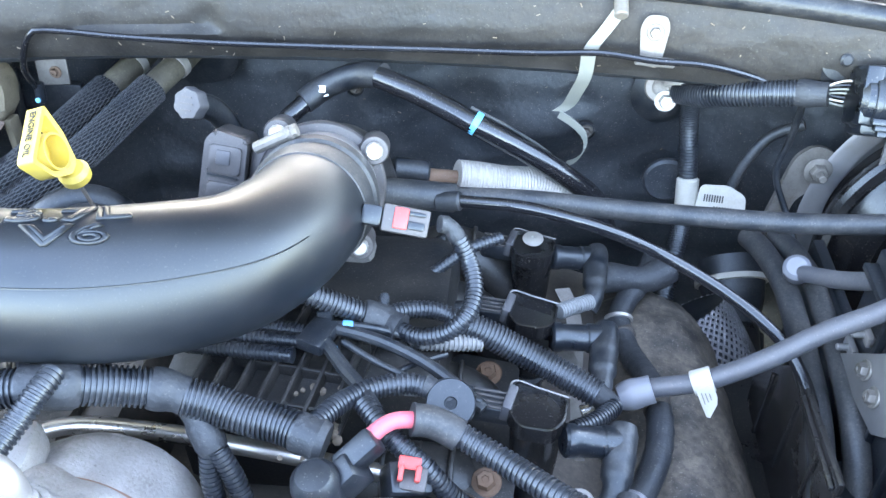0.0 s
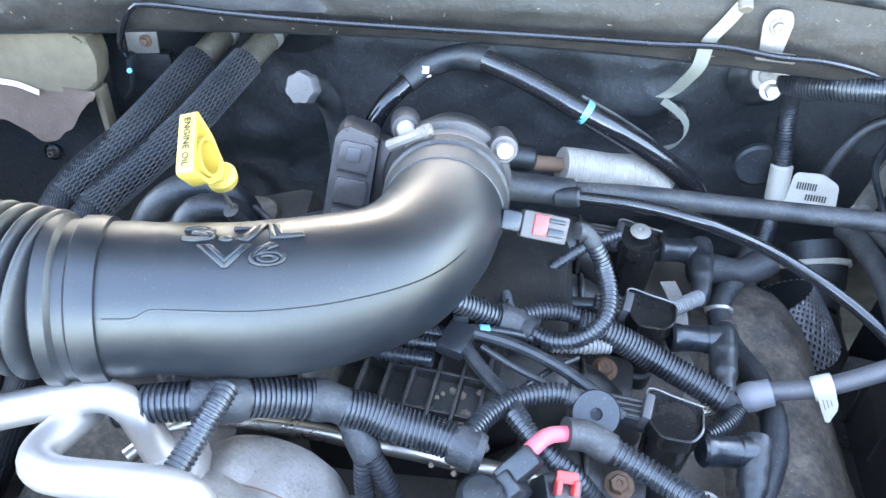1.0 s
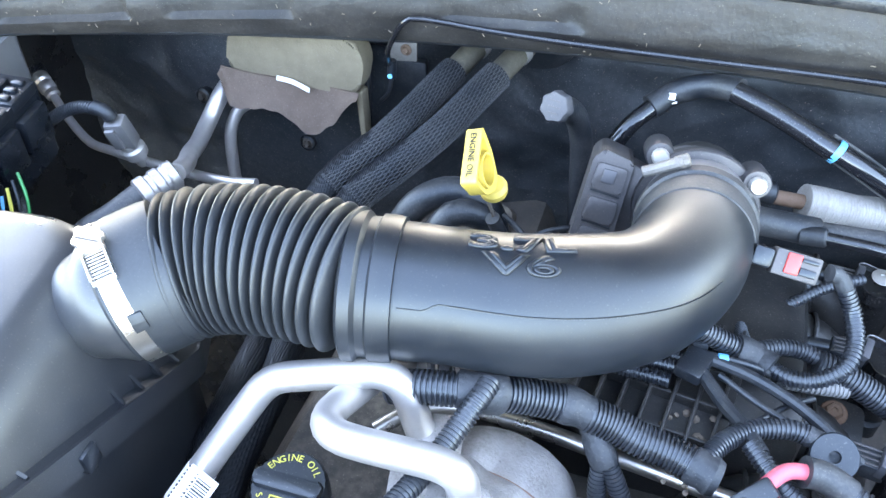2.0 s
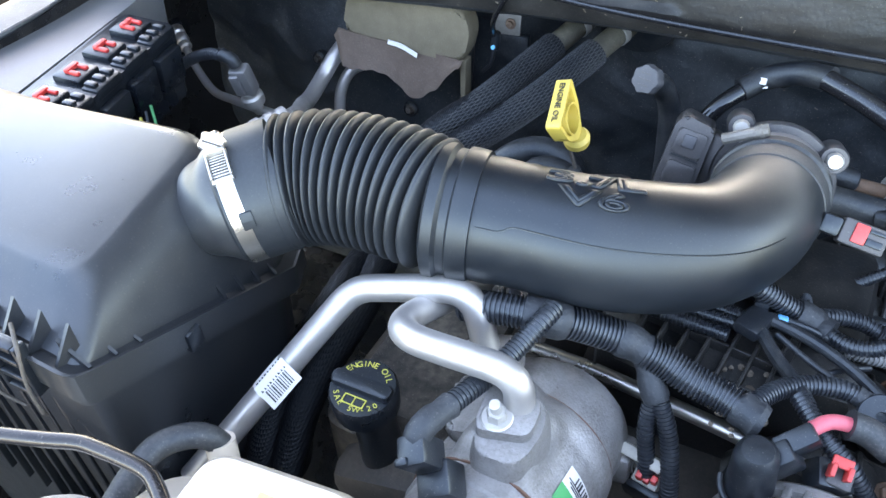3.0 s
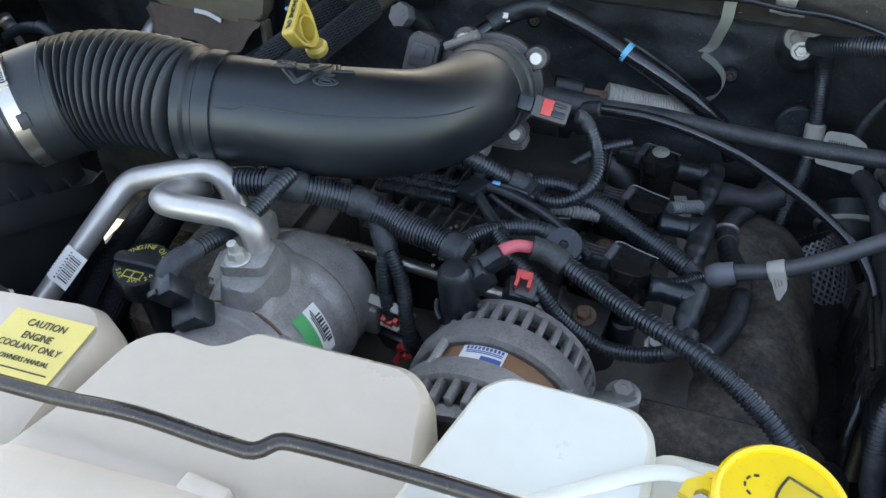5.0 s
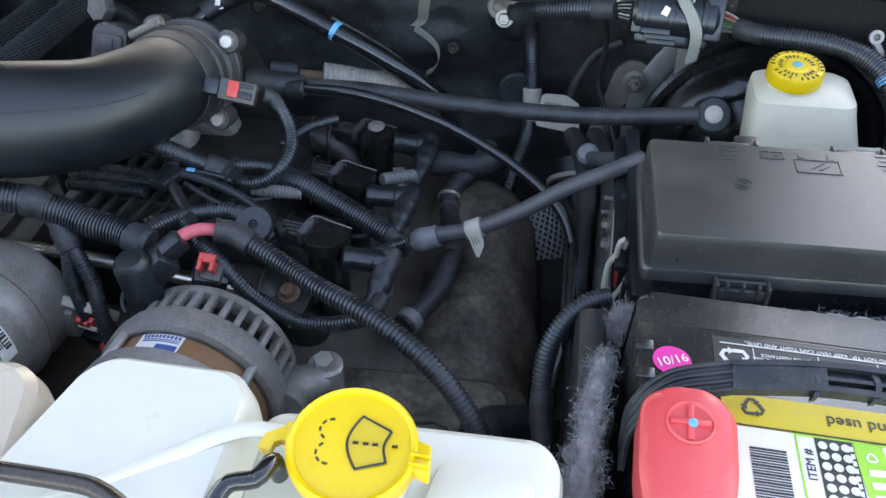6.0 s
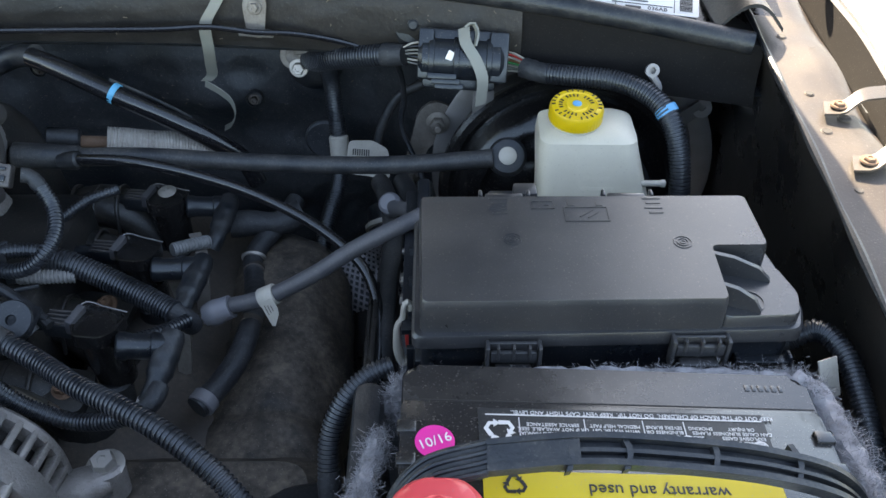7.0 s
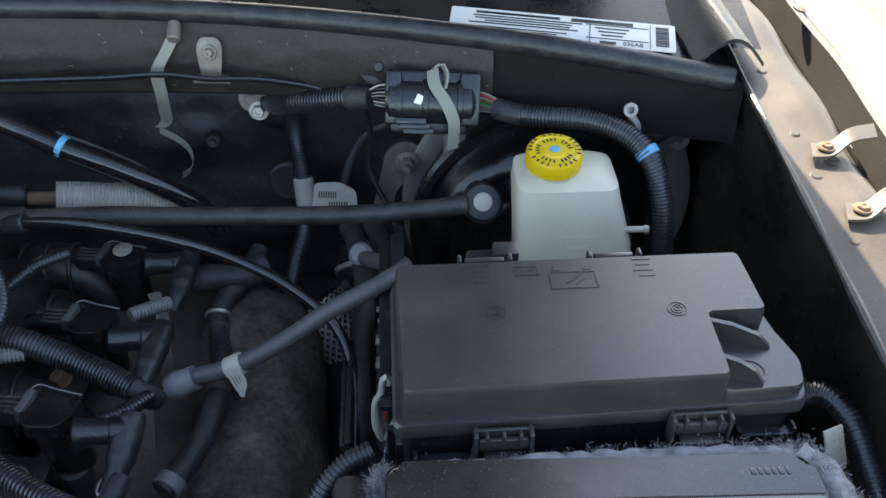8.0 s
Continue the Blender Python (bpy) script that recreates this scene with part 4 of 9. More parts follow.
def coil(x, y, z):
    ob = thing("ignition_coil", "glossy black ignition coil with grey-clipped plug", "ignition coil", "ignition coils")
    top = [(p[0], p[1]) for p in rounded([(-0.0215, -0.006), (-0.012, -0.0225), (0.011, -0.0225), (0.0200, -0.010), (0.0215, 0.014), (-0.0190, 0.0235)], 0.006, 0)]
    m = pose(x, y, z, -7, 3, -4)
    bm = BM()
    loft(bm, [[m @ Vector((a, b, -0.012)) for a, b in top], [m @ Vector((a, b, 0.0)) for a, b in top], [m @ Vector((a * 0.93, b * 0.93, 0.0006)) for a, b in top], [m @ Vector((a * 0.88, b * 0.88, -0.0030)) for a, b in top]])
    part("cap", bm, "gloss", ob, "shiny sunken cap")
    bm = BM()
    lathe(bm, [(0.0165, -0.075), (0.0180, -0.055), (0.0192, -0.030), (0.0192, -0.008), (0.016, -0.004)], (x, y - 0.001, z), (0.0, -0.06, 1), 28)
    part("body", bm, "gloss", ob)
    # pale line along the back edge gives the flat cap its glint
    bm = BM()
    sweep(bm, [m @ Vector(q) for q in ((-0.0215, -0.002, 0.0008), (-0.0190, 0.0232, 0.0012), (0.0005, 0.0190, 0.0012), (0.0212, 0.0140, 0.0012))], 0.0007, 6, 0.003)
    part("top_edge", bm, "greybracket", ob, "thin pale metal line added for the edge's glint")
    bm = BM()
    rod(bm, (x, y - 0.004, z - 0.07), (x - 0.004, y - 0.004, z - 0.14), 0.014)
    part("stem", bm, "rubber", ob)
    bm = BM()
    box(bm, (x - 0.033, y + 0.007, z - 0.010), (0.030, 0.020, 0.016), 0.002, m=pose(0, 0, 0, 0, 0, -8))
    plug = part("plug", bm, "plastic", ob)
    for k in range(4):
        bm = BM()
        box(bm, (x - 0.034, y + 0.0135 - 0.0048 * k, z - 0.0015), (0.024, 0.0018, 0.002), 0.0004, m=pose(0, 0, 0, 0, 0, -8))
        part("rib", bm, "greyconn", plug)
    bm = BM()
    box(bm, (x - 0.021, y + 0.006, z - 0.004), (0.007, 0.023, 0.016), 0.0015, m=pose(0, 0, 0, 0, 10, -14))
    part("clip", bm, "capgrey", plug, "worn grey clip")
    bm = BM()
    rod(bm, (x - 0.046, y + 0.009, z - 0.010), (x - 0.066, y + 0.012, z - 0.014), 0.0072)
    part("seal_boot", bm, "plastic", plug)
    return ob


for p in ((0.036, 0.628, 0.888), (0.036, 0.522, 0.903), (0.040, 0.399, 0.926)):
    coil(*p)
bm = BM()
lathe(bm, [(0.009, 0), (0.010, 0.0015), (0.006, 0.003), (0.0025, 0.0032), (0.0025, 0.0015)], (0.036, 0.634, 0.8895), (0, -0.1, 1), 18)
solid("coil_screw", bm, "zinc", "pale zinc screw holding an ignition coil", "screw")


def boot(a, b, start, end):
    """A short glossy sleeve from a to b, closed by a tube that runs from start to end."""
    ob = thing("hose_elbow", "black rubber elbow on a short pipe", "hose elbow", "hose elbows")
    a, b, p, q = Vector(a), Vector(b), Vector(start), Vector(end)
    n = (b - a).length
    bm = BM()
    lathe(bm, [(0.0100, -0.004), (0.0122, -0.002), (0.0122, 0.004), (0.0112, 0.006), (0.0112, n * 0.66), (0.0124, n * 0.70), (0.0124, n)], a, b - a, 24)
    part("sleeve", bm, "plastic", ob, "shiny black sleeve")
    bm = BM()
    sweep(bm, [p, p.lerp(q, 0.25), p.lerp(q, 0.6), q, q + (q - p) * 0.15 + Vector((-0.004, 0, -0.006))], 0.0112, 18, 0.003, lambda s: 0.86 + 0.16 * smooth01(0.0, 0.10, s) + 0.06 * (0.30 < s < 0.40) - 0.22 * smooth01(0.62, 0.70, s))
    part("bend", bm, "rubber", ob)
    return ob


boot((0.058, 0.630, 0.873), (0.093, 0.638, 0.866), (0.099, 0.648, 0.870), (0.094, 0.588, 0.862))
boot((0.056, 0.506, 0.890), (0.094, 0.510, 0.887), (0.099, 0.522, 0.889), (0.091, 0.456, 0.886))
boot((0.062, 0.382, 0.913), (0.097, 0.388, 0.906), (0.102, 0.400, 0.911), (0.094, 0.352, 0.894))

# fuel rail brackets seen between the coils
for y, z in ((0.585, 0.845), (0.50, 0.850)):
    bm = BM()
    ribbon(bm, [(0.066, y + 0.02, z + 0.01), (0.076, y, z), (0.080, y - 0.03, z - 0.02), (0.080, y - 0.05, z - 0.05)], 0.014, 0.003, (1, 0, 0.2))
    solid("rail_bracket", bm, "dullmetal", "dirty grey bracket between the ignition coils", "bracket", "rail brackets")
for y in (0.488, 0.372):
    bm = BM()
    prism(bm, [(p[0], p[1]) for p in rounded([(-0.050, -0.022), (0.022, -0.024), (0.026, 0.020), (-0.030, 0.024)], 0.008, 0)], -0.012, 0.0, m=pose(0.003, y, 0.853 + (0.018 if y < 0.4 else 0.0), 4, 6, 0), bevel=0.0015)
    solid("coil_bracket", bm, "manifold", "flat black bracket under the ignition coil", "bracket", "coil brackets")
for p in ((0.002, 0.493, 0.854), (0.006, 0.371, 0.872), (0.075, 0.372, 0.853)):
    bm = BM()
    bolt(bm, p, (-0.1, -0.3, 1), 0.0075, 0.008)
    solid("manifold_bolt", bm, "rust" if p[0] < 0.05 else "zinc", "rusty flanged bolt on the manifold" if p[0] < 0.05 else "brassy flanged bolt beside the cable", "bolt", "manifold bolts")

# plain steel tube behind the compressor
rail = thing("steel_rail", "bright steel tube running behind compressor and alternator", "steel tube")
bm = BM()
sweep(bm, [(-0.365, 0.352, 0.875), (-0.345, 0.372, 0.880), (-0.315, 0.386, 0.883), (-0.25, 0.388, 0.882), (-0.18, 0.381, 0.881), (-0.115, 0.373, 0.880), (-0.027, 0.358, 0.878), (0.02, 0.335, 0.872)], 0.0070, 16, 0.01)
part("tube", bm, "steel", rail)

# ---- air conditioning compressor ----
comp = thing("compressor", "dirty cast aluminium air conditioning compressor", "compressor")
CX, CZ, CR = -0.267, 0.892, 0.0625
CA = Vector((0.10, 1.0, -0.16)).normalized()
C0 = Vector((CX, 0.145, CZ + 0.012))
bm = BM()
prof = [(0.045, 0.0), (0.055, 0.002), (0.0590, 0.010), (0.0590, 0.045), (0.0615, 0.047), (0.0615, 0.060), (CR, 0.064)] + [(CR, 0.064 + 0.006 * i) for i in range(1, 12)] + [(CR + 0.002, 0.134), (CR + 0.002, 0.148), (CR - 0.002, 0.15)] + [(CR - 0.002, 0.15 + 0.006 * i) for i in range(1, 7)] + [(0.057, 0.198), (0.045, 0.206), (0.02, 0.210)]
lathe(bm, prof, C0, CA, 112)
cb = basis(CA, (0, 0, 1)).to_3x3()
for v in bm.verts:
    q = v.co - C0
    h = q.dot(CA)
    out = q - CA * h
    a = math.atan2(out.dot(cb @ Vector((1, 0, 0))), out.dot(cb @ Vector((0, 1, 0))))
    if out.length > 0.052:
        lift = 0.017 * smooth01(0.060, 0.075, h) * (1 - smooth01(0.118, 0.150, h)) * (1 - smooth01(0.25, 0.62, abs(a - 0.06)))
        lift += 0.012 * smooth01(0.11, 0.13, h) * (1 - smooth01(0.17, 0.20, h)) * (1 - smooth01(0.3, 0.6, abs(a - 0.55)))
        lift -= 0.007 * math.exp(-((h - 0.088) / 0.012) ** 4 - ((a - 0.72) / 0.16) ** 4)
        lift += 0.0008 * noise.noise((v.co * 90))
        v.co += out.normalized() * lift
part("housing", bm, "cast", comp)
for h in (0.062, 0.149):
    bm = BM()
    lathe(bm, [(CR - 0.003, h - 0.0012), (CR + 0.0012, h - 0.001), (CR + 0.0012, h + 0.001), (CR - 0.003, h + 0.0012)], C0, CA, 56)
    part("seam", bm, "gasket", comp, "brown rusty joint seam")
for a in (130, 190, 250, 310):
    d = cb @ Vector((math.sin(radians(a)), math.cos(radians(a)), 0))
    bm = BM()
    rod(bm, C0 + d * 0.063 + CA * 0.012, C0 + d * 0.063 + CA * 0.062, 0.0085)
    lug = part("bolt_lug", bm, "cast", comp)
    bm = BM()
    bolt(bm, C0 + d * 0.063 + CA * 0.012, -CA, 0.006, 0.007)
    part("bolt", bm, "iron", lug)
# port block and pipe flange
bm = BM()
prism(bm, [(p[0], p[1]) for p in rounded([(-0.018, -0.024), (0.016, -0.026), (0.026, 0.006), (0.020, 0.030), (-0.012, 0.034), (-0.022, 0.006)], 0.014, 0)][::-1], 0.0, -0.032, m=plane_at((-0.258, 0.238, 0.979), (1, 0.1, 0.0), (0, -0.12, 1)), bevel=0.003, top_scale=1.25)
part("port_boss", bm, "cast", comp)
bm = BM()
prism(bm, [(p[0], p[1]) for p in rounded([(-0.026, -0.018), (0.028, -0.020), (0.036, 0.010), (0.006, 0.042), (-0.028, 0.034)], 0.010, 0)], -0.03, 0.0, m=plane_at((-0.290, 0.262, 0.950), (0.8, 0.1, 0.25), (-0.25, -0.12, 1)), bevel=0.006)
part("shoulder", bm, "cast", comp)
bm = BM()
prism(bm, [(p[0], p[1]) for p in rounded([(-0.020, -0.018), (0.020, -0.018), (0.026, 0.012), (-0.012, 0.024)], 0.009, 0)], -0.006, 0.010, m=plane_at((-0.262, 0.245, 0.981), (1, 0.25, 0.0), (0, -0.12, 1)), bevel=0.002)
fl = part("pipe_flange", bm, "cast", comp)
bm = BM()
bolt(bm, (-0.264, 0.236, 0.990), (0, -0.1, 1), 0.0075, 0.009)
rod(bm, (-0.264, 0.236, 0.996), (-0.265, 0.234, 1.008), 0.0042)
part("nut", bm, "zinc", fl, "zinc nut on a stud")
bm = BM()
box(bm, (-0.291, 0.304, 0.956), (0.034, 0.042, 0.032), 0.008, m=pose(0, 0, 0, 0, 0, 10))
part("rear_port", bm, "cast", comp)
bm = BM()
box(bm, (-0.196, 0.325, 0.862), (0.03, 0.03, 0.035), 0.006)
ear_ = part("mount_ear", bm, "cast", comp)
bm = BM()
bolt(bm, (-0.182, 0.330, 0.860), (1, 0.1, 0.1), 0.008, 0.012)
part("bolt", bm, "zinc", ear_)
# pulley
bm = BM()
lathe(bm, [(0.02, -0.004), (0.055, -0.004), (0.066, -0.001), (0.068, 0.004), (0.063, 0.007), (0.063, 0.022), (0.068, 0.025), (0.068, 0.028), (0.05, 0.030)], C0 - CA * 0.036, CA, 56)
part("pulley", bm, "iron", comp, "dark grey pulley")
# label wrapped round the drum
def on_drum(h, a, lift=0.0006, r=CR):
    d = cb @ Vector((math.sin(a), math.cos(a), 0))
    return C0 + CA * h + d * (r + lift)
def drum_patch(name, h0, h1, a0, a1, mat, lift=0.0006, label=""):
    bm = BM()
    thick_grid(bm, 4, 14, lambda u, v: on_drum(h0 + (h1 - h0) * u, a0 + (a1 - a0) * v, lift), tuple(-0.0004 * x for x in (0, 0, 1)))
    return part(name, bm, mat, comp, label)
drum_patch("green_label", 0.078, 0.094, -1.45, -0.72, "green", label="green strip of the maker's label")
drum_patch("white_label", 0.094, 0.111, -1.45, -0.72, "label", label="white strip of the maker's label")
for i in range(9):
    drum_patch("code_bar", 0.102, 0.109, -1.30 + 0.05 * i, -1.30 + 0.05 * i + (0.02 if i % 3 else 0.035), "print", 0.0011)
for i in range(3):
    drum_patch("print_line", 0.097 + 0.002 * i, 0.098 + 0.002 * i, -1.25, -0.85 + 0.04 * i, "print", 0.0011)

# ---- alternator ----
alt = thing("alternator", "cast aluminium alternator with copper windings between finned shells", "alternator")
A0 = Vector((-0.052, 0.155, 0.872))
AA = Vector((0.06, 1.0, -0.10)).normalized()
ab = basis(AA, (0, 0, 1)).to_3x3()
AR = 0.078
bm = BM()
lathe(bm, [(AR - 0.008, 0.056), (AR - 0.006, 0.058), (AR - 0.006, 0.098), (AR - 0.008, 0.100)], A0, AA, 60)
part("winding_band", bm, "copper", alt, "brown copper winding band")
for name, prof in (("rear_shell", [(AR - 0.002, 0.089), (AR + 0.003, 0.091), (AR + 0.0035, 0.108), (AR + 0.001, 0.117), (AR - 0.002, 0.118)]), ("front_shell", [(AR - 0.002, 0.042), (AR + 0.002, 0.044), (AR + 0.0035, 0.052), (AR + 0.002, 0.065), (AR - 0.002, 0.067)])):
    bm = BM()
    lathe(bm, prof + [(AR - 0.012, prof[-1][1]), (AR - 0.012, prof[0][1]), prof[0]], A0, AA, 60)
    part(name, bm, "cast", alt)
bm = BM()
lathe(bm, [(0.03, 0.160), (AR - 0.018, 0.158), (AR - 0.006, 0.154), (AR - 0.002, 0.149), (AR - 0.002, 0.142), (AR - 0.014, 0.141), (0.03, 0.143)], A0, AA, 60)
part("rear_plate", bm, "cast", alt)
bm = BM()
lathe(bm, [(0.03, 0.010), (AR - 0.020, 0.012), (AR - 0.010, 0.022), (AR - 0.012, 0.026), (0.03, 0.020)], A0, AA, 60)
part("front_plate", bm, "cast", alt)
# plain black core put in to keep the slots dark
bm = BM()
lathe(bm, [(AR - 0.016, 0.01), (AR - 0.016, 0.144)], A0, AA, 40)
part("dark_core", bm, "bay", alt, "black core that makes the inside dark")
for i in range(34):
    a = 2 * math.pi * i / 34
    d = ab @ Vector((math.sin(a), math.cos(a), 0))
    bm = BM()
    box(bm, A0 + AA * 0.130 + d * (AR - 0.006), (0.0060, 0.010, 0.032), 0.0016, m=basis(AA, d))
    part("fin", bm, "cast", alt)
    bm = BM()
    box(bm, A0 + AA * 0.034 + d * (AR - 0.006), (0.0060, 0.010, 0.028), 0.0016, m=basis(AA, d))
    part("fin", bm, "cast", alt)
for a in (-0.95, 0.62):
    d = ab @ Vector((math.sin(a), math.cos(a), 0))
    bm = BM()
    rod(bm, A0 + AA * 0.060 + d * (AR - 0.001), A0 + AA * 0.096 + d * (AR - 0.001), 0.0042)
    part("through_bolt", bm, "zinc", alt)
# label on the windings
def alt_patch(h0, h1, a0, a1, mat, lift, label=""):
    bm = BM()
    thick_grid(bm, 3, 12, lambda u, v: A0 + AA * (h0 + (h1 - h0) * u) + (ab @ Vector((math.sin(a0 + (a1 - a0) * v), math.cos(a0 + (a1 - a0) * v), 0))) * (AR - 0.006 + lift), (0, 0, -0.0003))
    part("rating_label", bm, mat, alt, label)
alt_patch(0.069, 0.0885, -0.16, 0.36, "label", 0.0008, "white rating label")
alt_patch(0.0705, 0.0765, -0.14, 0.10, "deepblue", 0.0014, "blue print block")
for i in range(10):
    alt_patch(0.0838, 0.0872, -0.13 + 0.046 * i, -0.103 + 0.046 * i, "deepblue", 0.0014)
for h in (0.0795, 0.0815):
    alt_patch(h, h + 0.0008, -0.13, 0.30, "deepblue", 0.0014)
# arm to the mounting bolt
bm = BM()
sweep(bm, [A0 + AA * 0.10 + Vector((0.072, 0, -0.012)), (0.030, 0.280, 0.845), (0.056, 0.300, 0.842)], 0.0185, 16, 0.008, lambda s: 1.35 - 0.45 * s, squash=0.8)
rod(bm, (0.057, 0.297, 0.822), (0.055, 0.305, 0.852), 0.0165, seg=20)
arm = part("mount_arm", bm, "cast", alt)
bm = BM()
bolt(bm, (0.056, 0.305, 0.851), (0.0, -0.1, 1), 0.0105, 0.012)
part("bolt", bm, "zinc", arm)
# output post boot and terminal cover
bt = thing("terminal_boot", "black rubber boot over the alternator terminal", "terminal boot")
bm = BM()
lathe(bm, [(0.0205, -0.030), (0.0205, -0.022), (0.0175, -0.018), (0.0168, -0.004), (0.0158, 0.020), (0.0148, 0.026), (0.0110, 0.0305), (0.002, 0.0318)], (-0.096, 0.304, 0.936), (-0.05, -0.1, 1), 28)
part("cap", bm, "plastic", bt)
for k in range(3):
    bm = BM()
    sweep(bm, [(-0.096 + 0.0195 * math.sin(0.5 + 2.1 * k + 0.12 * i), 0.304 - 0.0195 * math.cos(0.5 + 2.1 * k + 0.12 * i), 0.921 - 0.0008 * i) for i in range(9)], 0.0022, 8, 0.004)
    part("seam_lip", bm, "rubber", bt)
bm = BM()
box(bm, (-0.084, 0.312, 0.945), (0.034, 0.018, 0.026), 0.003, m=pose(0, 0, 0, 10, -38, 28))
box(bm, (-0.074, 0.325, 0.958), (0.030, 0.016, 0.018), 0.003, m=pose(0, 0, 0, 10, -30, 35))
part("cable_hood", bm, "plastic", bt)
bm = BM()
box(bm, (-0.046, 0.330, 0.925), (0.030, 0.022, 0.022), 0.003, m=pose(0, 0, 0, 20, 20, 20))
solid("terminal_cover", bm, "plastic", "black plastic cover beside the alternator post", "cover")


# ---- hoses, pipes and wiring over the engine ----
def hose(name, label, category, mat, pts, r, seg=16, step=0.008, radius=None, group=""):
    bm = BM()
    sweep(bm, pts, r, seg, step, radius)
    return solid(name, bm, mat, label, category, group)


def conduit(label, runs, group="wiring looms", name="wiring_loom"):
    """A harness: pieces of corrugated loom and of tape, each a part. runs: (kind, points, radius)."""
    root = thing(name, label, "wiring loom", group)
    for kind, pts, r in runs:
        bm = BM()
        if kind in ("loom", "greyloom"):
            loom(bm, pts, r)
            part("loom", bm, kind, root)
        else:
            sweep(bm, pts, r, 14, 0.005, lambda s: 1 + 0.06 * math.sin(s * 37) + 0.04 * math.sin(s * 61))
            part("tape_wrap", bm, kind, root)
    return root


conduit("thick dusty corrugated engine harness with cloth tape", [
    ("loom", [(-0.330, 0.318, 0.994), (-0.305, 0.320, 1.000), (-0.276, 0.325, 1.001)], 0.0128),
    ("tape", [(-0.280, 0.324, 1.001), (-0.268, 0.327, 1.000), (-0.250, 0.335, 0.994)], 0.0150),
    ("loom", [(-0.253, 0.334, 0.995), (-0.232, 0.343, 0.986), (-0.210, 0.350, 0.978)], 0.0135),
    ("tape", [(-0.213, 0.349, 0.979), (-0.202, 0.351, 0.975), (-0.192, 0.351, 0.971)], 0.0142),
    ("loom", [(-0.194, 0.351, 0.971), (-0.175, 0.352, 0.964), (-0.155, 0.349, 0.958), (-0.128, 0.346, 0.954), (-0.114, 0.342, 0.952)], 0.0132),
    ("tape", [(-0.118, 0.343, 0.953), (-0.108, 0.340, 0.951), (-0.098, 0.338, 0.949)], 0.0138),
    ("loom", [(-0.110, 0.345, 0.954), (-0.096, 0.370, 0.950), (-0.076, 0.388, 0.947), (-0.050, 0.396, 0.946), (-0.038, 0.395, 0.944)], 0.0078),
    ("tape", [(-0.041, 0.396, 0.945), (-0.025, 0.392, 0.940), (-0.010, 0.385, 0.925)], 0.0080),
])
conduit("corrugated loom rising from the compressor plug", [
    ("loom", [(-0.258, 0.330, 1.012), (-0.262, 0.316, 1.010), (-0.270, 0.298, 1.002), (-0.280, 0.270, 0.996), (-0.289, 0.243, 0.998), (-0.297, 0.220, 1.000)], 0.0080),
    ("tape", [(-0.294, 0.227, 1.000), (-0.303, 0.204, 1.000), (-0.306, 0.194, 0.993)], 0.0094),
])
plug = thing("compressor_plug", "black plug on the compressor clutch lead", "connector")
bm = BM()
box(bm, (-0.300, 0.192, 0.984), (0.022, 0.022, 0.030), 0.003, m=pose(0, 0, 0, 20, -28, 20))
box(bm, (-0.304, 0.181, 0.984), (0.010, 0.006, 0.022), 0.002, m=pose(0, 0, 0, 20, -28, 20))
part("shell", bm, "plastic", plug)
bm = BM()
box(bm, (-0.285, 0.190, 0.962), (0.026, 0.026, 0.026), 0.003, m=pose(0, 0, 0, 20, -28, 20))
part("socket", bm, "plastic", plug)
conduit("twin looms dropping between compressor and alternator", [
    ("tape", [(-0.190, 0.352, 0.962), (-0.183, 0.344, 0.950), (-0.174, 0.335, 0.937)], 0.0105),
    ("loom", [(-0.178, 0.337, 0.941), (-0.177, 0.325, 0.915), (-0.171, 0.316, 0.890), (-0.168, 0.312, 0.874)], 0.0070),
    ("loom", [(-0.172, 0.335, 0.939), (-0.158, 0.324, 0.911), (-0.149, 0.308, 0.880), (-0.145, 0.303, 0.848)], 0.0074),
])
conduit("black loom curving under the alternator cable", [
    ("loom", [(-0.080, 0.372, 0.952), (-0.058, 0.350, 0.945), (-0.035, 0.336, 0.935), (-0.012, 0.329, 0.909), (0.010, 0.327, 0.893), (0.035, 0.325, 0.884), (0.065, 0.322, 0.889), (0.086, 0.322, 0.897)], 0.0075),
    ("tape", [(0.084, 0.322, 0.896), (0.098, 0.328, 0.902), (0.103, 0.345, 0.905)], 0.0080),
])
alt_cable = thing("alternator_cable", "red battery cable running into thick corrugated loom", "cable")
bm = BM()
sweep(bm, [(-0.078, 0.322, 0.955), (-0.068, 0.335, 0.963), (-0.056, 0.349, 0.962), (-0.040, 0.356, 0.957)], 0.0056, 14, 0.004)
part("red_lead", bm, "pink", alt_cable, "faded red cable end")
bm = BM()
sweep(bm, [(-0.044, 0.355, 0.958), (-0.030, 0.357, 0.954), (-0.012, 0.352, 0.948)], 0.0108, 16, 0.004, lambda s: 1.0 + 0.05 * (s < 0.1))
part("sleeve", bm, "hose", alt_cable, "grey heat-shrink sleeve")
bm = BM()
loom(bm, [(-0.016, 0.354, 0.950), (0.020, 0.335, 0.945), (0.058, 0.308, 0.948), (0.098, 0.285, 0.950), (0.140, 0.262, 0.943), (0.183, 0.234, 0.922), (0.215, 0.205, 0.885), (0.235, 0.175, 0.82)], 0.0088, 0.0040, 18)
part("loom", bm, "loom", alt_cable)
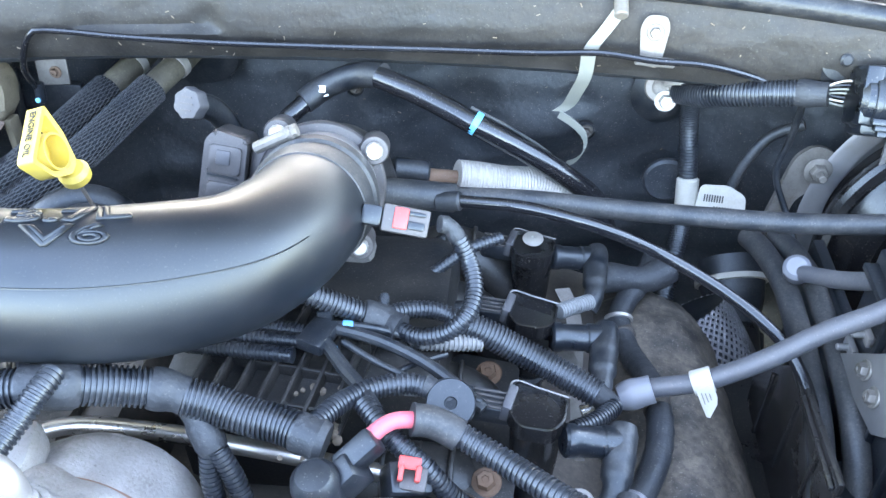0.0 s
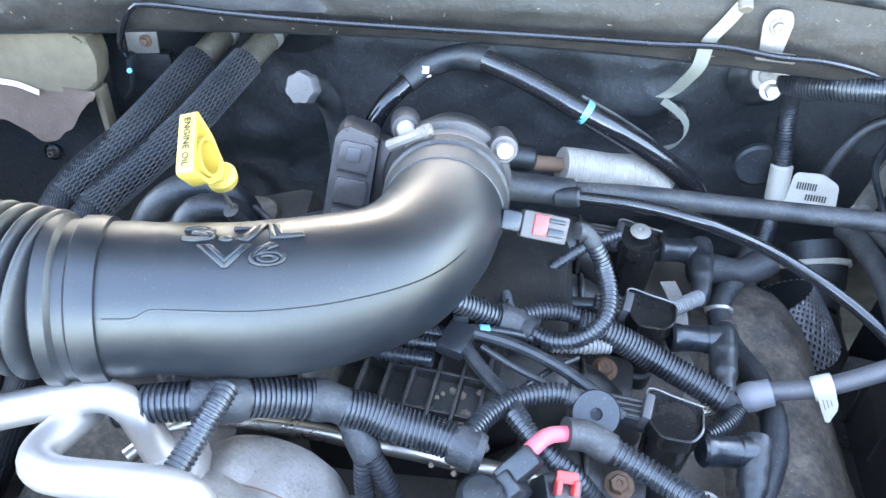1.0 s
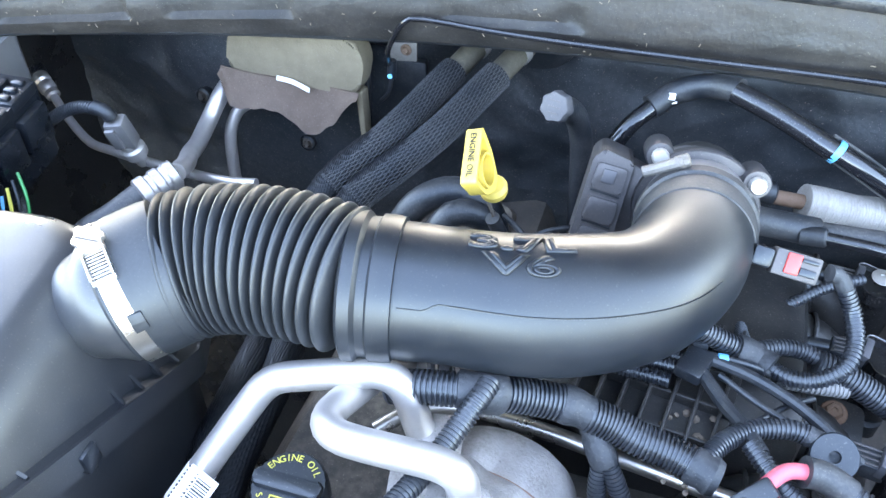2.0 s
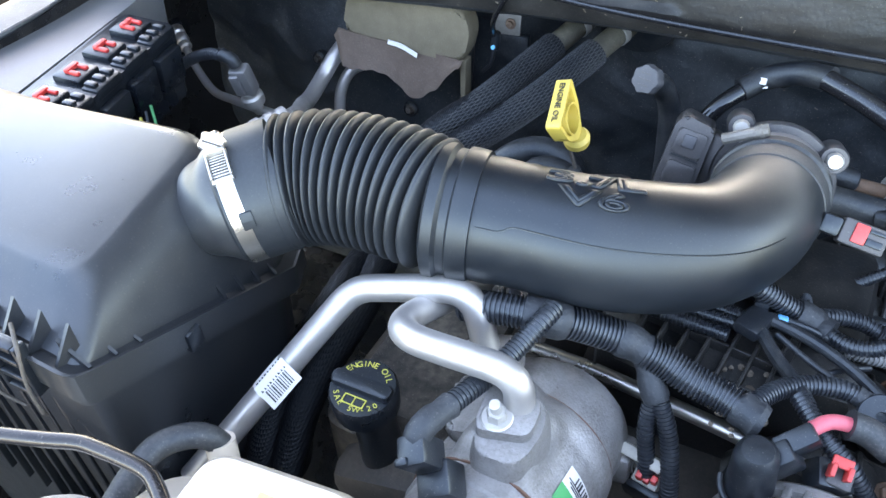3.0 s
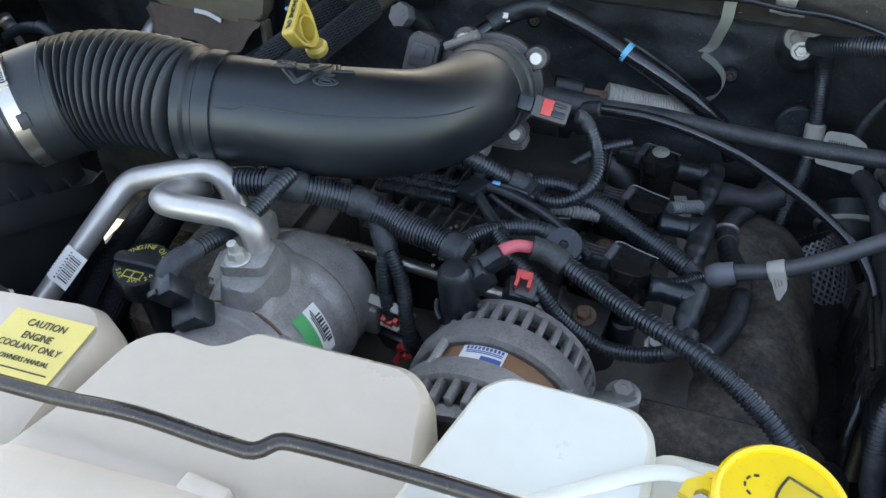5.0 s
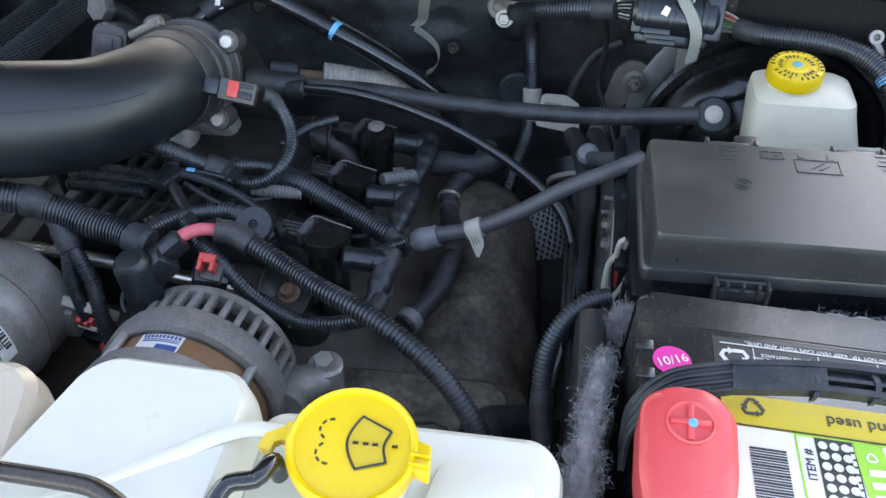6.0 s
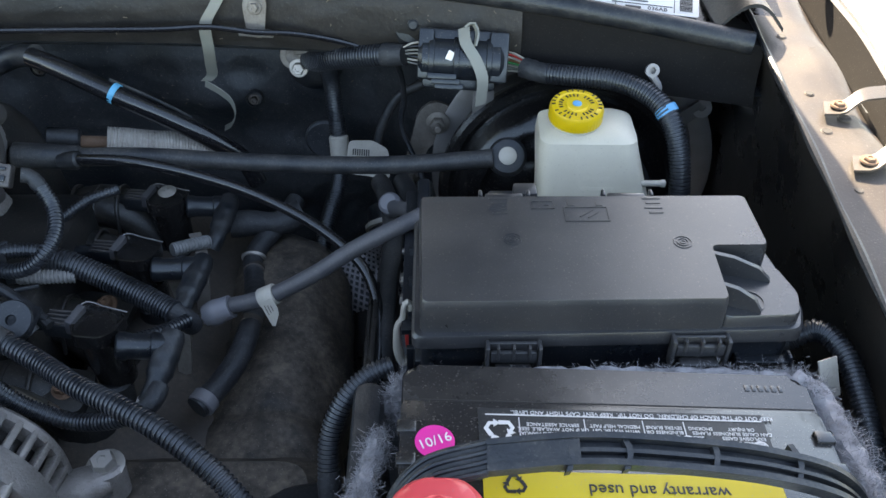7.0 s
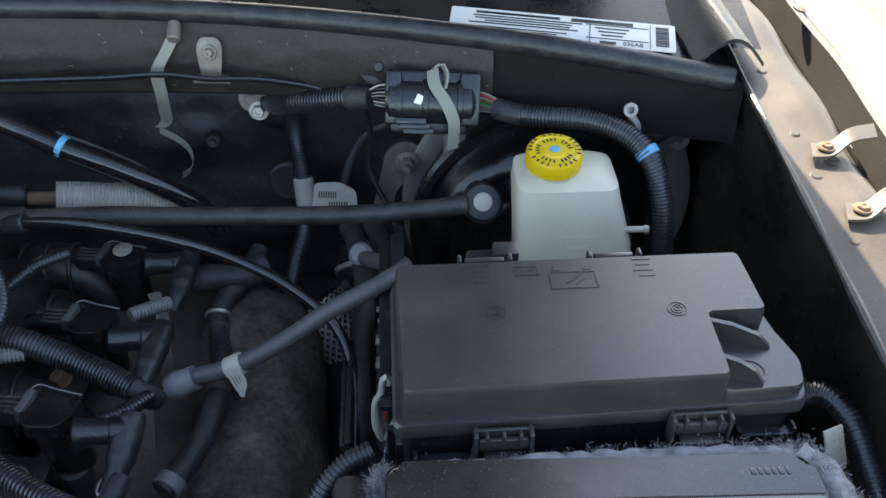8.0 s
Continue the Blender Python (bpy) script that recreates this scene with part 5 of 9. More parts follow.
conduit("fat injector harness lying across the coils", [
    ("loom", [(-0.030, 0.480, 0.928), (-0.010, 0.478, 0.923), (0.027, 0.470, 0.908), (0.060, 0.458, 0.898), (0.088, 0.444, 0.892)], 0.0115),
    ("tape", [(0.084, 0.447, 0.893), (0.094, 0.446, 0.884), (0.100, 0.452, 0.866)], 0.0100),
    ("loom", [(0.102, 0.440, 0.886), (0.085, 0.418, 0.893), (0.068, 0.404, 0.898)], 0.0070),
])
conduit("thin loom from the rear coil down behind the throttle", [("loom", [(0.007, 0.585, 0.930), (-0.020, 0.572, 0.926), (-0.045, 0.558, 0.914), (-0.075, 0.540, 0.896), (-0.100, 0.525, 0.880)], 0.0055)])
conduit("thin loom looping down from the throttle plug", [
    ("tape", [(-0.040, 0.506, 1.003), (-0.033, 0.508, 1.000), (-0.025, 0.504, 0.990)], 0.0068),
    ("loom", [(-0.026, 0.505, 0.992), (-0.016, 0.496, 0.975), (-0.011, 0.478, 0.963), (-0.015, 0.460, 0.954), (-0.030, 0.452, 0.942), (-0.052, 0.452, 0.936), (-0.070, 0.460, 0.936)], 0.0070),
    ("tape", [(-0.066, 0.458, 0.936), (-0.080, 0.464, 0.938), (-0.096, 0.462, 0.946)], 0.0125),
    ("loom", [(-0.092, 0.463, 0.944), (-0.112, 0.460, 0.956), (-0.134, 0.458, 0.968), (-0.15, 0.46, 0.972)], 0.0090),
    ("loom", [(-0.078, 0.472, 0.938), (-0.060, 0.482, 0.935), (-0.040, 0.487, 0.930), (-0.024, 0.484, 0.926)], 0.0072),
    ("loom", [(-0.082, 0.470, 0.936), (-0.088, 0.51, 0.915), (-0.086, 0.555, 0.893), (-0.072, 0.60, 0.886), (-0.050, 0.638, 0.882)], 0.0055),
])
conduit("grey loom between the rubber elbows", [("greyloom", [(0.060, 0.547, 0.880), (0.074, 0.560, 0.875), (0.089, 0.575, 0.868)], 0.0074)])
conduit("short grey loom on the manifold", [("greyloom", [(-0.052, 0.461, 0.921), (-0.030, 0.464, 0.919), (-0.004, 0.470, 0.915)], 0.0072), ("rubber", [(-0.060, 0.459, 0.922), (-0.050, 0.461, 0.921)], 0.006)])
conduit("pair of dusty looms under the intake tube", [
    ("loom", [(-0.215, 0.452, 0.940), (-0.180, 0.450, 0.940), (-0.126, 0.444, 0.941)], 0.0062),
    ("loom", [(-0.222, 0.440, 0.938), (-0.180, 0.438, 0.939), (-0.128, 0.434, 0.942)], 0.0062),
    ("loom", [(-0.225, 0.428, 0.936), (-0.190, 0.425, 0.938), (-0.140, 0.420, 0.941)], 0.0062),
])
clip = thing("wiring_clip", "black clip with blue tape holding the looms", "clip")
bm = BM()
box(bm, (-0.124, 0.436, 0.947), (0.022, 0.030, 0.012), 0.003, m=pose(0, 0, 0, 0, 0, -20))
box(bm, (-0.122, 0.455, 0.950), (0.012, 0.012, 0.014), 0.002)
part("body", bm, "plastic", clip)
for a, b in (((-0.108, 0.446, 0.948), (-0.100, 0.447, 0.947)), ((-0.112, 0.424, 0.946), (-0.107, 0.417, 0.944))):
    bm = BM()
    rod(bm, a, b, 0.0048)
    part("tape_band", bm, "blue", clip, "blue tape band")
for label, pts, r in (
    ("thin black wire pair over the manifold", [(-0.118, 0.448, 0.948), (-0.085, 0.448, 0.946), (-0.052, 0.458, 0.925)], 0.0030),
    ("black sheathed wire over the manifold", [(-0.115, 0.444, 0.948), (-0.080, 0.438, 0.944), (-0.045, 0.425, 0.938), (-0.012, 0.405, 0.930), (0.002, 0.395, 0.925)], 0.0048),
    ("black sheathed wire dropping over the manifold", [(-0.118, 0.430, 0.947), (-0.100, 0.408, 0.944), (-0.082, 0.385, 0.948), (-0.070, 0.366, 0.950)], 0.0055),
    ("thin black wire towards the coil", [(-0.105, 0.432, 0.946), (-0.070, 0.415, 0.940), (-0.035, 0.405, 0.935), (0.0, 0.398, 0.930)], 0.0026),
    ("thin wire beside the throttle", [(-0.075, 0.40, 0.94), (-0.050, 0.43, 0.93), (-0.03, 0.45, 0.92)], 0.0024),
):
    hose("wire", label, "wire", "rubber", pts, r, 10, 0.006, group="wires")

disc = thing("round_bracket", "round black washer-like bracket with a hole", "bracket")
bm = BM()
lathe(bm, [(0.004, 0.0), (0.0165, 0.0), (0.0175, 0.001), (0.0165, 0.003), (0.0045, 0.003), (0.004, 0.0)], (-0.021, 0.384, 0.942), (0.05, -0.55, 0.8), 30)
part("disc", bm, "plastic", disc)
bm = BM()
box(bm, (-0.012, 0.392, 0.934), (0.012, 0.03, 0.006), 0.002)
part("stem", bm, "plastic", disc)

# throttle sensor plug with red lock
tps = thing("sensor_plug", "dark plug with a red lock on the throttle body", "connector")
tm = plane_at((-0.066, 0.506, 1.004), (1, 0.06, -0.22), (0, -0.75, 0.66))
bm = BM()
box(bm, tm @ Vector((0.0, 0, 0)), (0.036, 0.021, 0.015), 0.002, m=tm.to_3x3().to_4x4())
part("shell", bm, "greyconn", tps)
bm = BM()
box(bm, tm @ Vector((-0.026, 0.0, 0)), (0.016, 0.016, 0.014), 0.003, m=tm.to_3x3().to_4x4())
part("neck", bm, "plastic", tps)
bm = BM()
box(bm, tm @ Vector((-0.004, 0.001, 0.008)), (0.011, 0.016, 0.004), 0.001, m=tm.to_3x3().to_4x4())
part("red_lock", bm, "red", tps, "red lock tab")
bm = BM()
box(bm, tm @ Vector((0.008, -0.003, 0.009)), (0.013, 0.006, 0.003), 0.001, m=tm.to_3x3().to_4x4())
box(bm, tm @ Vector((0.008, 0.006, 0.009)), (0.013, 0.003, 0.003), 0.001, m=tm.to_3x3().to_4x4())
part("latch", bm, "plastic", tps, "black latch")
rc = thing("sensor_plug", "grey plug with a bright red clip behind the alternator", "connector")
bm = BM()
box(bm, (-0.042, 0.330, 0.925), (0.018, 0.016, 0.030), 0.002, m=pose(0, 0, 0, 25, 10, 0))
part("shell", bm, "greyconn", rc)
for dx in (-0.0055, 0.0055):
    bm = BM()
    box(bm, (-0.042 + dx, 0.322, 0.945), (0.0035, 0.010, 0.014), 0.001, m=pose(0, 0, 0, 30, 8, 0))
    part("red_clip", bm, "red", rc, "red clip")
bm = BM()
box(bm, (-0.042, 0.326, 0.951), (0.0145, 0.008, 0.004), 0.001, m=pose(0, 0, 0, 30, 8, 0))
part("red_clip", bm, "red", rc, "red clip")
oc = thing("sensor_plug", "pale grey plug with red lock beside the twin looms", "connector")
bm = BM()
box(bm, (-0.172, 0.326, 0.872), (0.036, 0.010, 0.042), 0.002, m=pose(0, 0, 0, 35, 0, -12))
box(bm, (-0.166, 0.314, 0.864), (0.022, 0.012, 0.016), 0.002, m=pose(0, 0, 0, 35, 0, -12))
part("shell", bm, "offwhite", oc)
for dx in (-0.006, 0.0, 0.006):
    bm = BM()
    box(bm, (-0.166 + dx, 0.308, 0.874 - 0.003 * (dx == 0)), (0.005, 0.006, 0.011), 0.001, m=pose(0, 0, 0, 20, 0, -12))
    part("red_lock", bm, "red", oc, "red lock tab")
bm = BM()
sweep(bm, [(-0.150, 0.300, 0.853), (-0.156, 0.303, 0.846), (-0.157, 0.305, 0.836), (-0.162, 0.303, 0.824)], 0.0042, 8, 0.003)
sweep(bm, [(-0.157, 0.305, 0.838), (-0.150, 0.302, 0.834), (-0.146, 0.300, 0.840)], 0.0030, 8, 0.003)
part("red_lock", bm, "red", oc, "red lower lock")
bm = BM()
box(bm, (-0.166, 0.326, 0.832), (0.040, 0.020, 0.036), 0.003, m=pose(0, 0, 0, 20, 0, -12))
part("socket", bm, "plastic", oc, "black socket below the plug")

# hoses from the throttle body towards the brake booster
th = thing("vacuum_hose", "grey-black vacuum hose from throttle body to brake booster", "hose")
bm = BM()
sweep(bm, [(-0.088, 0.608, 0.956), (-0.039, 0.612, 0.951), (0.03, 0.622, 0.944), (0.105, 0.640, 0.926), (0.185, 0.650, 0.915), (0.27, 0.640, 0.920), (0.34, 0.628, 0.932), (0.390, 0.622, 0.941)], 0.0096, 18, 0.01)
part("hose", bm, "hose", th)
bm = BM()
rod(bm, (-0.10, 0.606, 0.958), (-0.035, 0.612, 0.950), 0.0130)
part("cuff", bm, "hose", th)
bm = BM()
lathe(bm, [(0.012, -0.020), (0.019, -0.018), (0.0205, -0.010), (0.0205, 0.004), (0.0175, 0.008), (0.0125, 0.009)], (0.405, 0.628, 0.938), (-0.05, -0.75, 0.65), 28)
part("grommet", bm, "rubber", th, "round black grommet")
bm = BM()
lathe(bm, [(0.0095, 0.006), (0.0095, 0.0105), (0.008, 0.0115)], (0.405, 0.628, 0.938), (-0.05, -0.75, 0.65), 24)
part("check_valve", bm, "offwhite", th, "white valve button")
thin = thing("thin_hose", "shiny thin black hose arching over the engine", "hose")
bm = BM()
rod(bm, (-0.052, 0.603, 0.952), (-0.030, 0.599, 0.957), 0.0088)
part("collar", bm, "rubber", thin, "dull rubber collar")
bm = BM()
sweep(bm, [(-0.036, 0.600, 0.956), (0.02, 0.588, 0.962), (0.06, 0.582, 0.958), (0.10, 0.585, 0.942), (0.139, 0.588, 0.922), (0.175, 0.582, 0.905), (0.205, 0.572, 0.891), (0.235, 0.553, 0.878), (0.258, 0.530, 0.864), (0.272, 0.49, 0.845), (0.272, 0.43, 0.815), (0.262, 0.38, 0.77), (0.262, 0.33, 0.70)], 0.0056, 14, 0.008)
part("tube", bm, "shinyhose", thin)
fuel = thing("fuel_line", "slate grey hose with cuff and white tag", "hose")
bm = BM()
sweep(bm, [(0.134, 0.469, 0.876), (0.171, 0.468, 0.889), (0.215, 0.474, 0.911), (0.255, 0.483, 0.935), (0.300, 0.492, 0.956), (0.322, 0.512, 0.955), (0.318, 0.545, 0.935), (0.300, 0.585, 0.902), (0.282, 0.618, 0.880)], 0.0080, 16, 0.007)
part("hose", bm, "fuelhose", fuel)
bm = BM()
sweep(bm, [(0.108, 0.464, 0.867), (0.118, 0.466, 0.870), (0.134, 0.468, 0.876)], 0.0112, 18, 0.003, lambda s: 0.9 + 0.3 * math.sin(min(1, s * 1.6) * 2.2) - 0.12 * s)
part("cuff", bm, "palecap", fuel, "pale grey rubber cuff")
bm = BM()
lathe(bm, [(0.010, -0.010), (0.0125, -0.006), (0.0125, 0.008), (0.009, 0.012), (0.003, 0.0125)], (0.281, 0.624, 0.878), (-0.3, -0.5, 0.8), 22)
part("elbow_cap", bm, "palecap", fuel, "grey elbow cap")
bm = BM()
lathe(bm, [(0.0098, -0.008), (0.0103, -0.007), (0.0103, 0.007), (0.0098, 0.008)], (0.171, 0.468, 0.889), (0.9, 0.05, 0.42), 20)
tag_m = plane_at((0.172, 0.4575, 0.889), (0.9, 0.05, 0.42), (0, -0.9, 0.4))
prism(bm, [(-0.0065, 0.004), (0.0070, 0.004), (0.0070, -0.007), (0.0050, -0.013), (-0.0035, -0.0225), (-0.0060, -0.021), (-0.0065, -0.010)], 0, 0.001, m=tag_m)
part("paper_tag", bm, "offwhite", fuel, "dirty white paper tag")
for i in range(3):
    bm = BM()
    plate(bm, (-0.0035 + 0.0028 * i, -0.005), 0.0006, 0.010 - 0.002 * i, tag_m @ pose(0, 0, 0.001), 0.0003)
    part("tag_print", bm, "greyconn", fuel)
bm = BM()
rod(bm, (0.078, 0.455, 0.858), (0.108, 0.463, 0.866), 0.0050)
part("quick_fitting", bm, "steel", fuel)

# engine hoses on the valve cover
by = thing("coolant_hose", "dull black bypass hose draped over the valve cover", "hose")
for q, d in (((0.127, 0.590, 0.8125), (0.1, -0.9, 0.25)), ((0.1445, 0.480, 0.840), (0.1, -1, 0.05))):
    bm = BM()
    lathe(bm, [(0.0112, -0.004), (0.0122, -0.0035), (0.0122, 0.0035), (0.0112, 0.004)], q, d, 22)
    part("spring_band", bm, "iron", by, "dull spring clamp")
bm = BM()
sweep(bm, [(0.165, 0.688, 0.838), (0.150, 0.655, 0.830), (0.132, 0.630, 0.822), (0.124, 0.608, 0.816), (0.130, 0.574, 0.812), (0.143, 0.512, 0.832), (0.145, 0.467, 0.842), (0.141, 0.435, 0.840), (0.128, 0.402, 0.838), (0.113, 0.378, 0.836)], 0.0112, 18, 0.004, lambda s: 1 + 0.035 * math.sin(s * 160) * (0.3 < s < 0.85))
part("tube", bm, "tape", by)
jn = thing("hose_joint", "rough black tee joint wrapped in tape", "hose joint")
bm = BM()
sweep(bm, [(0.095, 0.640, 0.838), (0.118, 0.645, 0.838), (0.150, 0.648, 0.836), (0.175, 0.66, 0.842)], 0.0142, 16, 0.005, lambda s: 1 + 0.10 * math.sin(s * 9))
part("tee", bm, "tape", jn)
bm = BM()
lathe(bm, [(0.0128, -0.002), (0.0138, -0.0015), (0.0138, 0.0015), (0.0128, 0.002)], (0.124, 0.609, 0.816), (0, 1, 0.4), 24)
part("wire_clamp", bm, "zinc", jn)
bm = BM()
lathe(bm, [(0.0118, -0.006), (0.0132, -0.005), (0.0132, 0.005), (0.0118, 0.006)], (0.118, 0.385, 0.8365), (0.5, 1, 0.1), 24)
solid("band_clamp", bm, "palecap", "pale band clamp on the bypass hose", "hose clamp")

# shiny pipe across the firewall
pipe = thing("heater_pipe", "shiny black pipe with a teal band across the firewall", "pipe")
bm = BM()
sweep(bm, [(-0.125, 0.755, 0.990), (-0.085, 0.735, 0.985), (-0.026, 0.712, 0.967), (0.030, 0.712, 0.935), (0.065, 0.715, 0.910), (0.100, 0.722, 0.875), (0.115, 0.72, 0.84)], 0.0110, 18, 0.008)
part("pipe", bm, "shinyhose", pipe)
bm = BM()
rod(bm, (-0.028, 0.7135, 0.9685), (-0.022, 0.712, 0.9655), 0.0120, seg=18)
part("band", bm, "teal", pipe, "teal marking band")
bm = BM()
sweep(bm, [(-0.120, 0.757, 0.990), (-0.150, 0.772, 0.982), (-0.184, 0.772, 0.968), (-0.205, 0.755, 0.958)], 0.0130, 16, 0.006)
part("rubber_joint", bm, "rubber", pipe)
bm = BM()
sweep(bm, [(-0.200, 0.758, 0.960), (-0.222, 0.735, 0.945), (-0.238, 0.720, 0.915), (-0.240, 0.715, 0.87)], 0.0095, 16, 0.006)
part("left_pipe", bm, "shinyhose", pipe)
bm = BM()
for k in range(5):
    box(bm, (-0.186 + 0.003 * math.sin(k * 2.4), 0.7585 + 0.001 * k, 0.968 + 0.004 * math.cos(k * 1.9)), (0.009, 0.001, 0.007), 0.0004, m=pose(0, 0, 0, -40, 0, 20 * k))
part("paint_mark", bm, "label", pipe, "white paint mark")
hose("edge_trim", "fine bright-edged rubber trim along the pipe", "trim", "hose", [(-0.030, 0.722, 0.979), (0.0, 0.722, 0.963), (0.035, 0.724, 0.940), (0.05, 0.725, 0.928)], 0.0016, 8)
sw = thing("heat_wrapped_pipe", "pipe end wrapped in silver heat sleeve", "pipe")
bm = BM()
sweep(bm, [(-0.042, 0.697, 0.913), (0.0, 0.708, 0.902), (0.04, 0.722, 0.890), (0.060, 0.727, 0.878), (0.070, 0.725, 0.862)], 0.0180, 22, 0.0007, lambda s: (1 + 0.03 * math.sin(s * 258) + 0.03 * math.sin(s * 11)) * (1 - 0.55 * smooth01(0.86, 1.0, s) ** 2))
part("wrap", bm, "silverwrap", sw)
bm = BM()
rod(bm, (-0.072, 0.697, 0.914), (-0.038, 0.698, 0.912), 0.0075)
part("pipe", bm, "rust", sw)
bm = BM()
rod(bm, (-0.105, 0.690, 0.925), (-0.070, 0.697, 0.918), 0.0125)
part("cap", bm, "rubber", sw)

# bright air conditioning lines
ac1 = thing("refrigerant_line", "bright bent aluminium refrigerant pipe with a white sticker", "pipe")
ACA = bent([(-0.512, 0.163, 0.854), (-0.416, 0.302, 0.992), (-0.320, 0.318, 1.016), (-0.303, 0.306, 0.966)], 0.036)
bm = BM()
sweep(bm, ACA, 0.0112, 22, 0.005)
part("pipe", bm, "pipe", ac1)
bm = BM()
sp_, _ = spline(ACA, 0.004)
i0 = min(range(len(sp_)), key=lambda i: (sp_[i] - Vector((-0.460, 0.238, 0.928))).length)
sweep(bm, [sp_[i] for i in range(max(0, i0 - 4), i0 + 5)], 0.0116, 22, 0.005)
part("sticker", bm, "label", ac1, "white bar code sticker")
d = (sp_[i0 + 1] - sp_[i0 - 1]).normalized()
for i in range(9):
    bm = BM()
    q = sp_[i0] + d * (0.0035 * (i - 4))
    m = plane_at(q, Vector((0, -0.6, 1)).cross(d), Vector((0.2, -0.6, 0.9)))
    box(bm, m @ Vector((0, 0, 0.0115)), (0.010, 0.0012 if i % 3 else 0.002, 0.0008), m=m.to_3x3().to_4x4())
    part("bar", bm, "print", ac1)
flag_n = Vector((0.25, -0.6, 0.85)).normalized()
flag_m = plane_at(sp_[i0] + flag_n * 0.0118 + d.cross(flag_n).normalized() * 0.006, d, flag_n)
bm = BM()
plate(bm, (0, 0), 0.036, 0.024, flag_m, 0.0006)
part("sticker_flag", bm, "label", ac1, "free edge of the white sticker")
for i in range(11):
    bm = BM()
    plate(bm, (-0.012 + 0.0024 * i, -0.003), 0.0008 if i % 3 else 0.0014, 0.012, flag_m @ pose(0, 0, 0.0006), 0.0003)
    part("bar", bm, "print", ac1)
ac2 = thing("refrigerant_line", "bright aluminium pipe hooking into the compressor flange", "pipe")
bm = BM()
sweep(bm, bent([(-0.254, 0.252, 0.972), (-0.256, 0.256, 1.018), (-0.363, 0.258, 1.012), (-0.343, 0.336, 0.984), (-0.335, 0.375, 0.960)], 0.030), 0.0112, 22, 0.005)
part("pipe", bm, "pipe", ac2)
bm = BM()
lathe(bm, [(0.0112, -0.003), (0.0138, -0.002), (0.0138, 0.002), (0.0112, 0.003)], (-0.2542, 0.2525, 0.984), (-0.03, 0.06, 1), 26)
part("bead", bm, "pipe", ac2, "rolled bead at the flange")
bm = BM()
rod(bm, (-0.318, 0.352, 0.975), (-0.300, 0.362, 0.965), 0.012)
rod(bm, (-0.312, 0.356, 0.978), (-0.304, 0.360, 0.973), 0.014)
solid("line_cap", bm, "palecap", "pale capped service fitting behind the pipes", "cap")


# ---- firewall side: pipes, plugs, filler cap, dipstick ----
wash = thing("washer_tube", "thin black washer tube clipped along the cowl", "tube")
bm = BM()
sweep(bm, [(-0.505, 0.776, 0.950), (-0.492, 0.748, 0.990), (-0.461, 0.735, 1.036), (-0.442, 0.738, 1.036), (-0.375, 0.744, 1.029), (-0.285, 0.747, 1.025), (-0.174, 0.747, 1.025), (-0.067, 0.745, 1.027), (0.034, 0.738, 1.031), (0.091, 0.728, 1.038), (0.137, 0.722, 1.035), (0.18, 0.726, 1.031), (0.229, 0.738, 1.015), (0.262, 0.744, 1.000)], 0.0032, 10, 0.01)
part("tube", bm, "shinyhose", wash)
bm = BM()
rod(bm, (-0.502, 0.778, 0.955), (-0.504, 0.776, 0.932), 0.0055)
part("joiner", bm, "plastic", wash)
bm = BM()
lathe(bm, [(0.0028, 0), (0.0028, 0.002)], (-0.503, 0.770, 0.938), (0, -1, 0.4), 12)
part("mark", bm, "teal", wash, "small teal mark")
bm = BM()
sweep(bm, [(-0.504, 0.776, 0.934), (-0.510, 0.778, 0.91), (-0.525, 0.785, 0.89)], 0.0026, 8, 0.006)
part("tail", bm, "rubber", wash)
br = thing("cowl_bracket", "dirty grey stamped bracket bolted to the cowl face", "bracket")
bm = BM()
mm = plane_at((0.137, 0.744, 1.05), (1, -0.1, 0), (0, -0.95, 0.25))
prism(bm, [(p[0], p[1]) for p in rounded([(-0.010, -0.028), (0.008, -0.030), (0.013, 0.008), (0.009, 0.018), (-0.009, 0.018), (-0.014, 0.006)], 0.006, 0)], 0, 0.0018, m=mm, bevel=0.0005)
part("plate", bm, "dullmetal", br)
bm = BM()
bolt(bm, mm @ Vector((0, 0.003, 0.002)), mm.to_3x3() @ Vector((0, 0, 1)), 0.0052, 0.007)
part("bolt", bm, "dullmetal", br, "dirty hex bolt")
bm = BM()
rod(bm, (0.120, 0.726, 1.0335), (0.156, 0.729, 1.0295), 0.0045)
part("tube_clip", bm, "greybracket", br)
st = thing("hanging_strap", "loose grey-green plastic strap hanging from the cowl", "strap")
bm = BM()
ribbon(bm, [(0.104, 0.752, 1.070), (0.092, 0.747, 1.052), (0.080, 0.745, 1.033), (0.078, 0.748, 1.005), (0.072, 0.765, 0.975), (0.066, 0.780, 0.952), (0.058, 0.782, 0.944)], 0.0135, 0.0012, (1, -0.15, 0.05))
part("upper_strap", bm, "strap", st)
bm = BM()
ribbon(bm, [(0.058, 0.776, 0.944), (0.072, 0.774, 0.936), (0.086, 0.772, 0.922), (0.088, 0.772, 0.905), (0.080, 0.776, 0.888), (0.070, 0.78, 0.880)], 0.010, 0.0012, (0.25, -0.25, 0.9))
part("lower_loop", bm, "strap", st)
bm = BM()
rod(bm, (0.104, 0.760, 1.078), (0.104, 0.742, 1.068), 0.0065)
part("rivet", bm, "dullmetal", st)

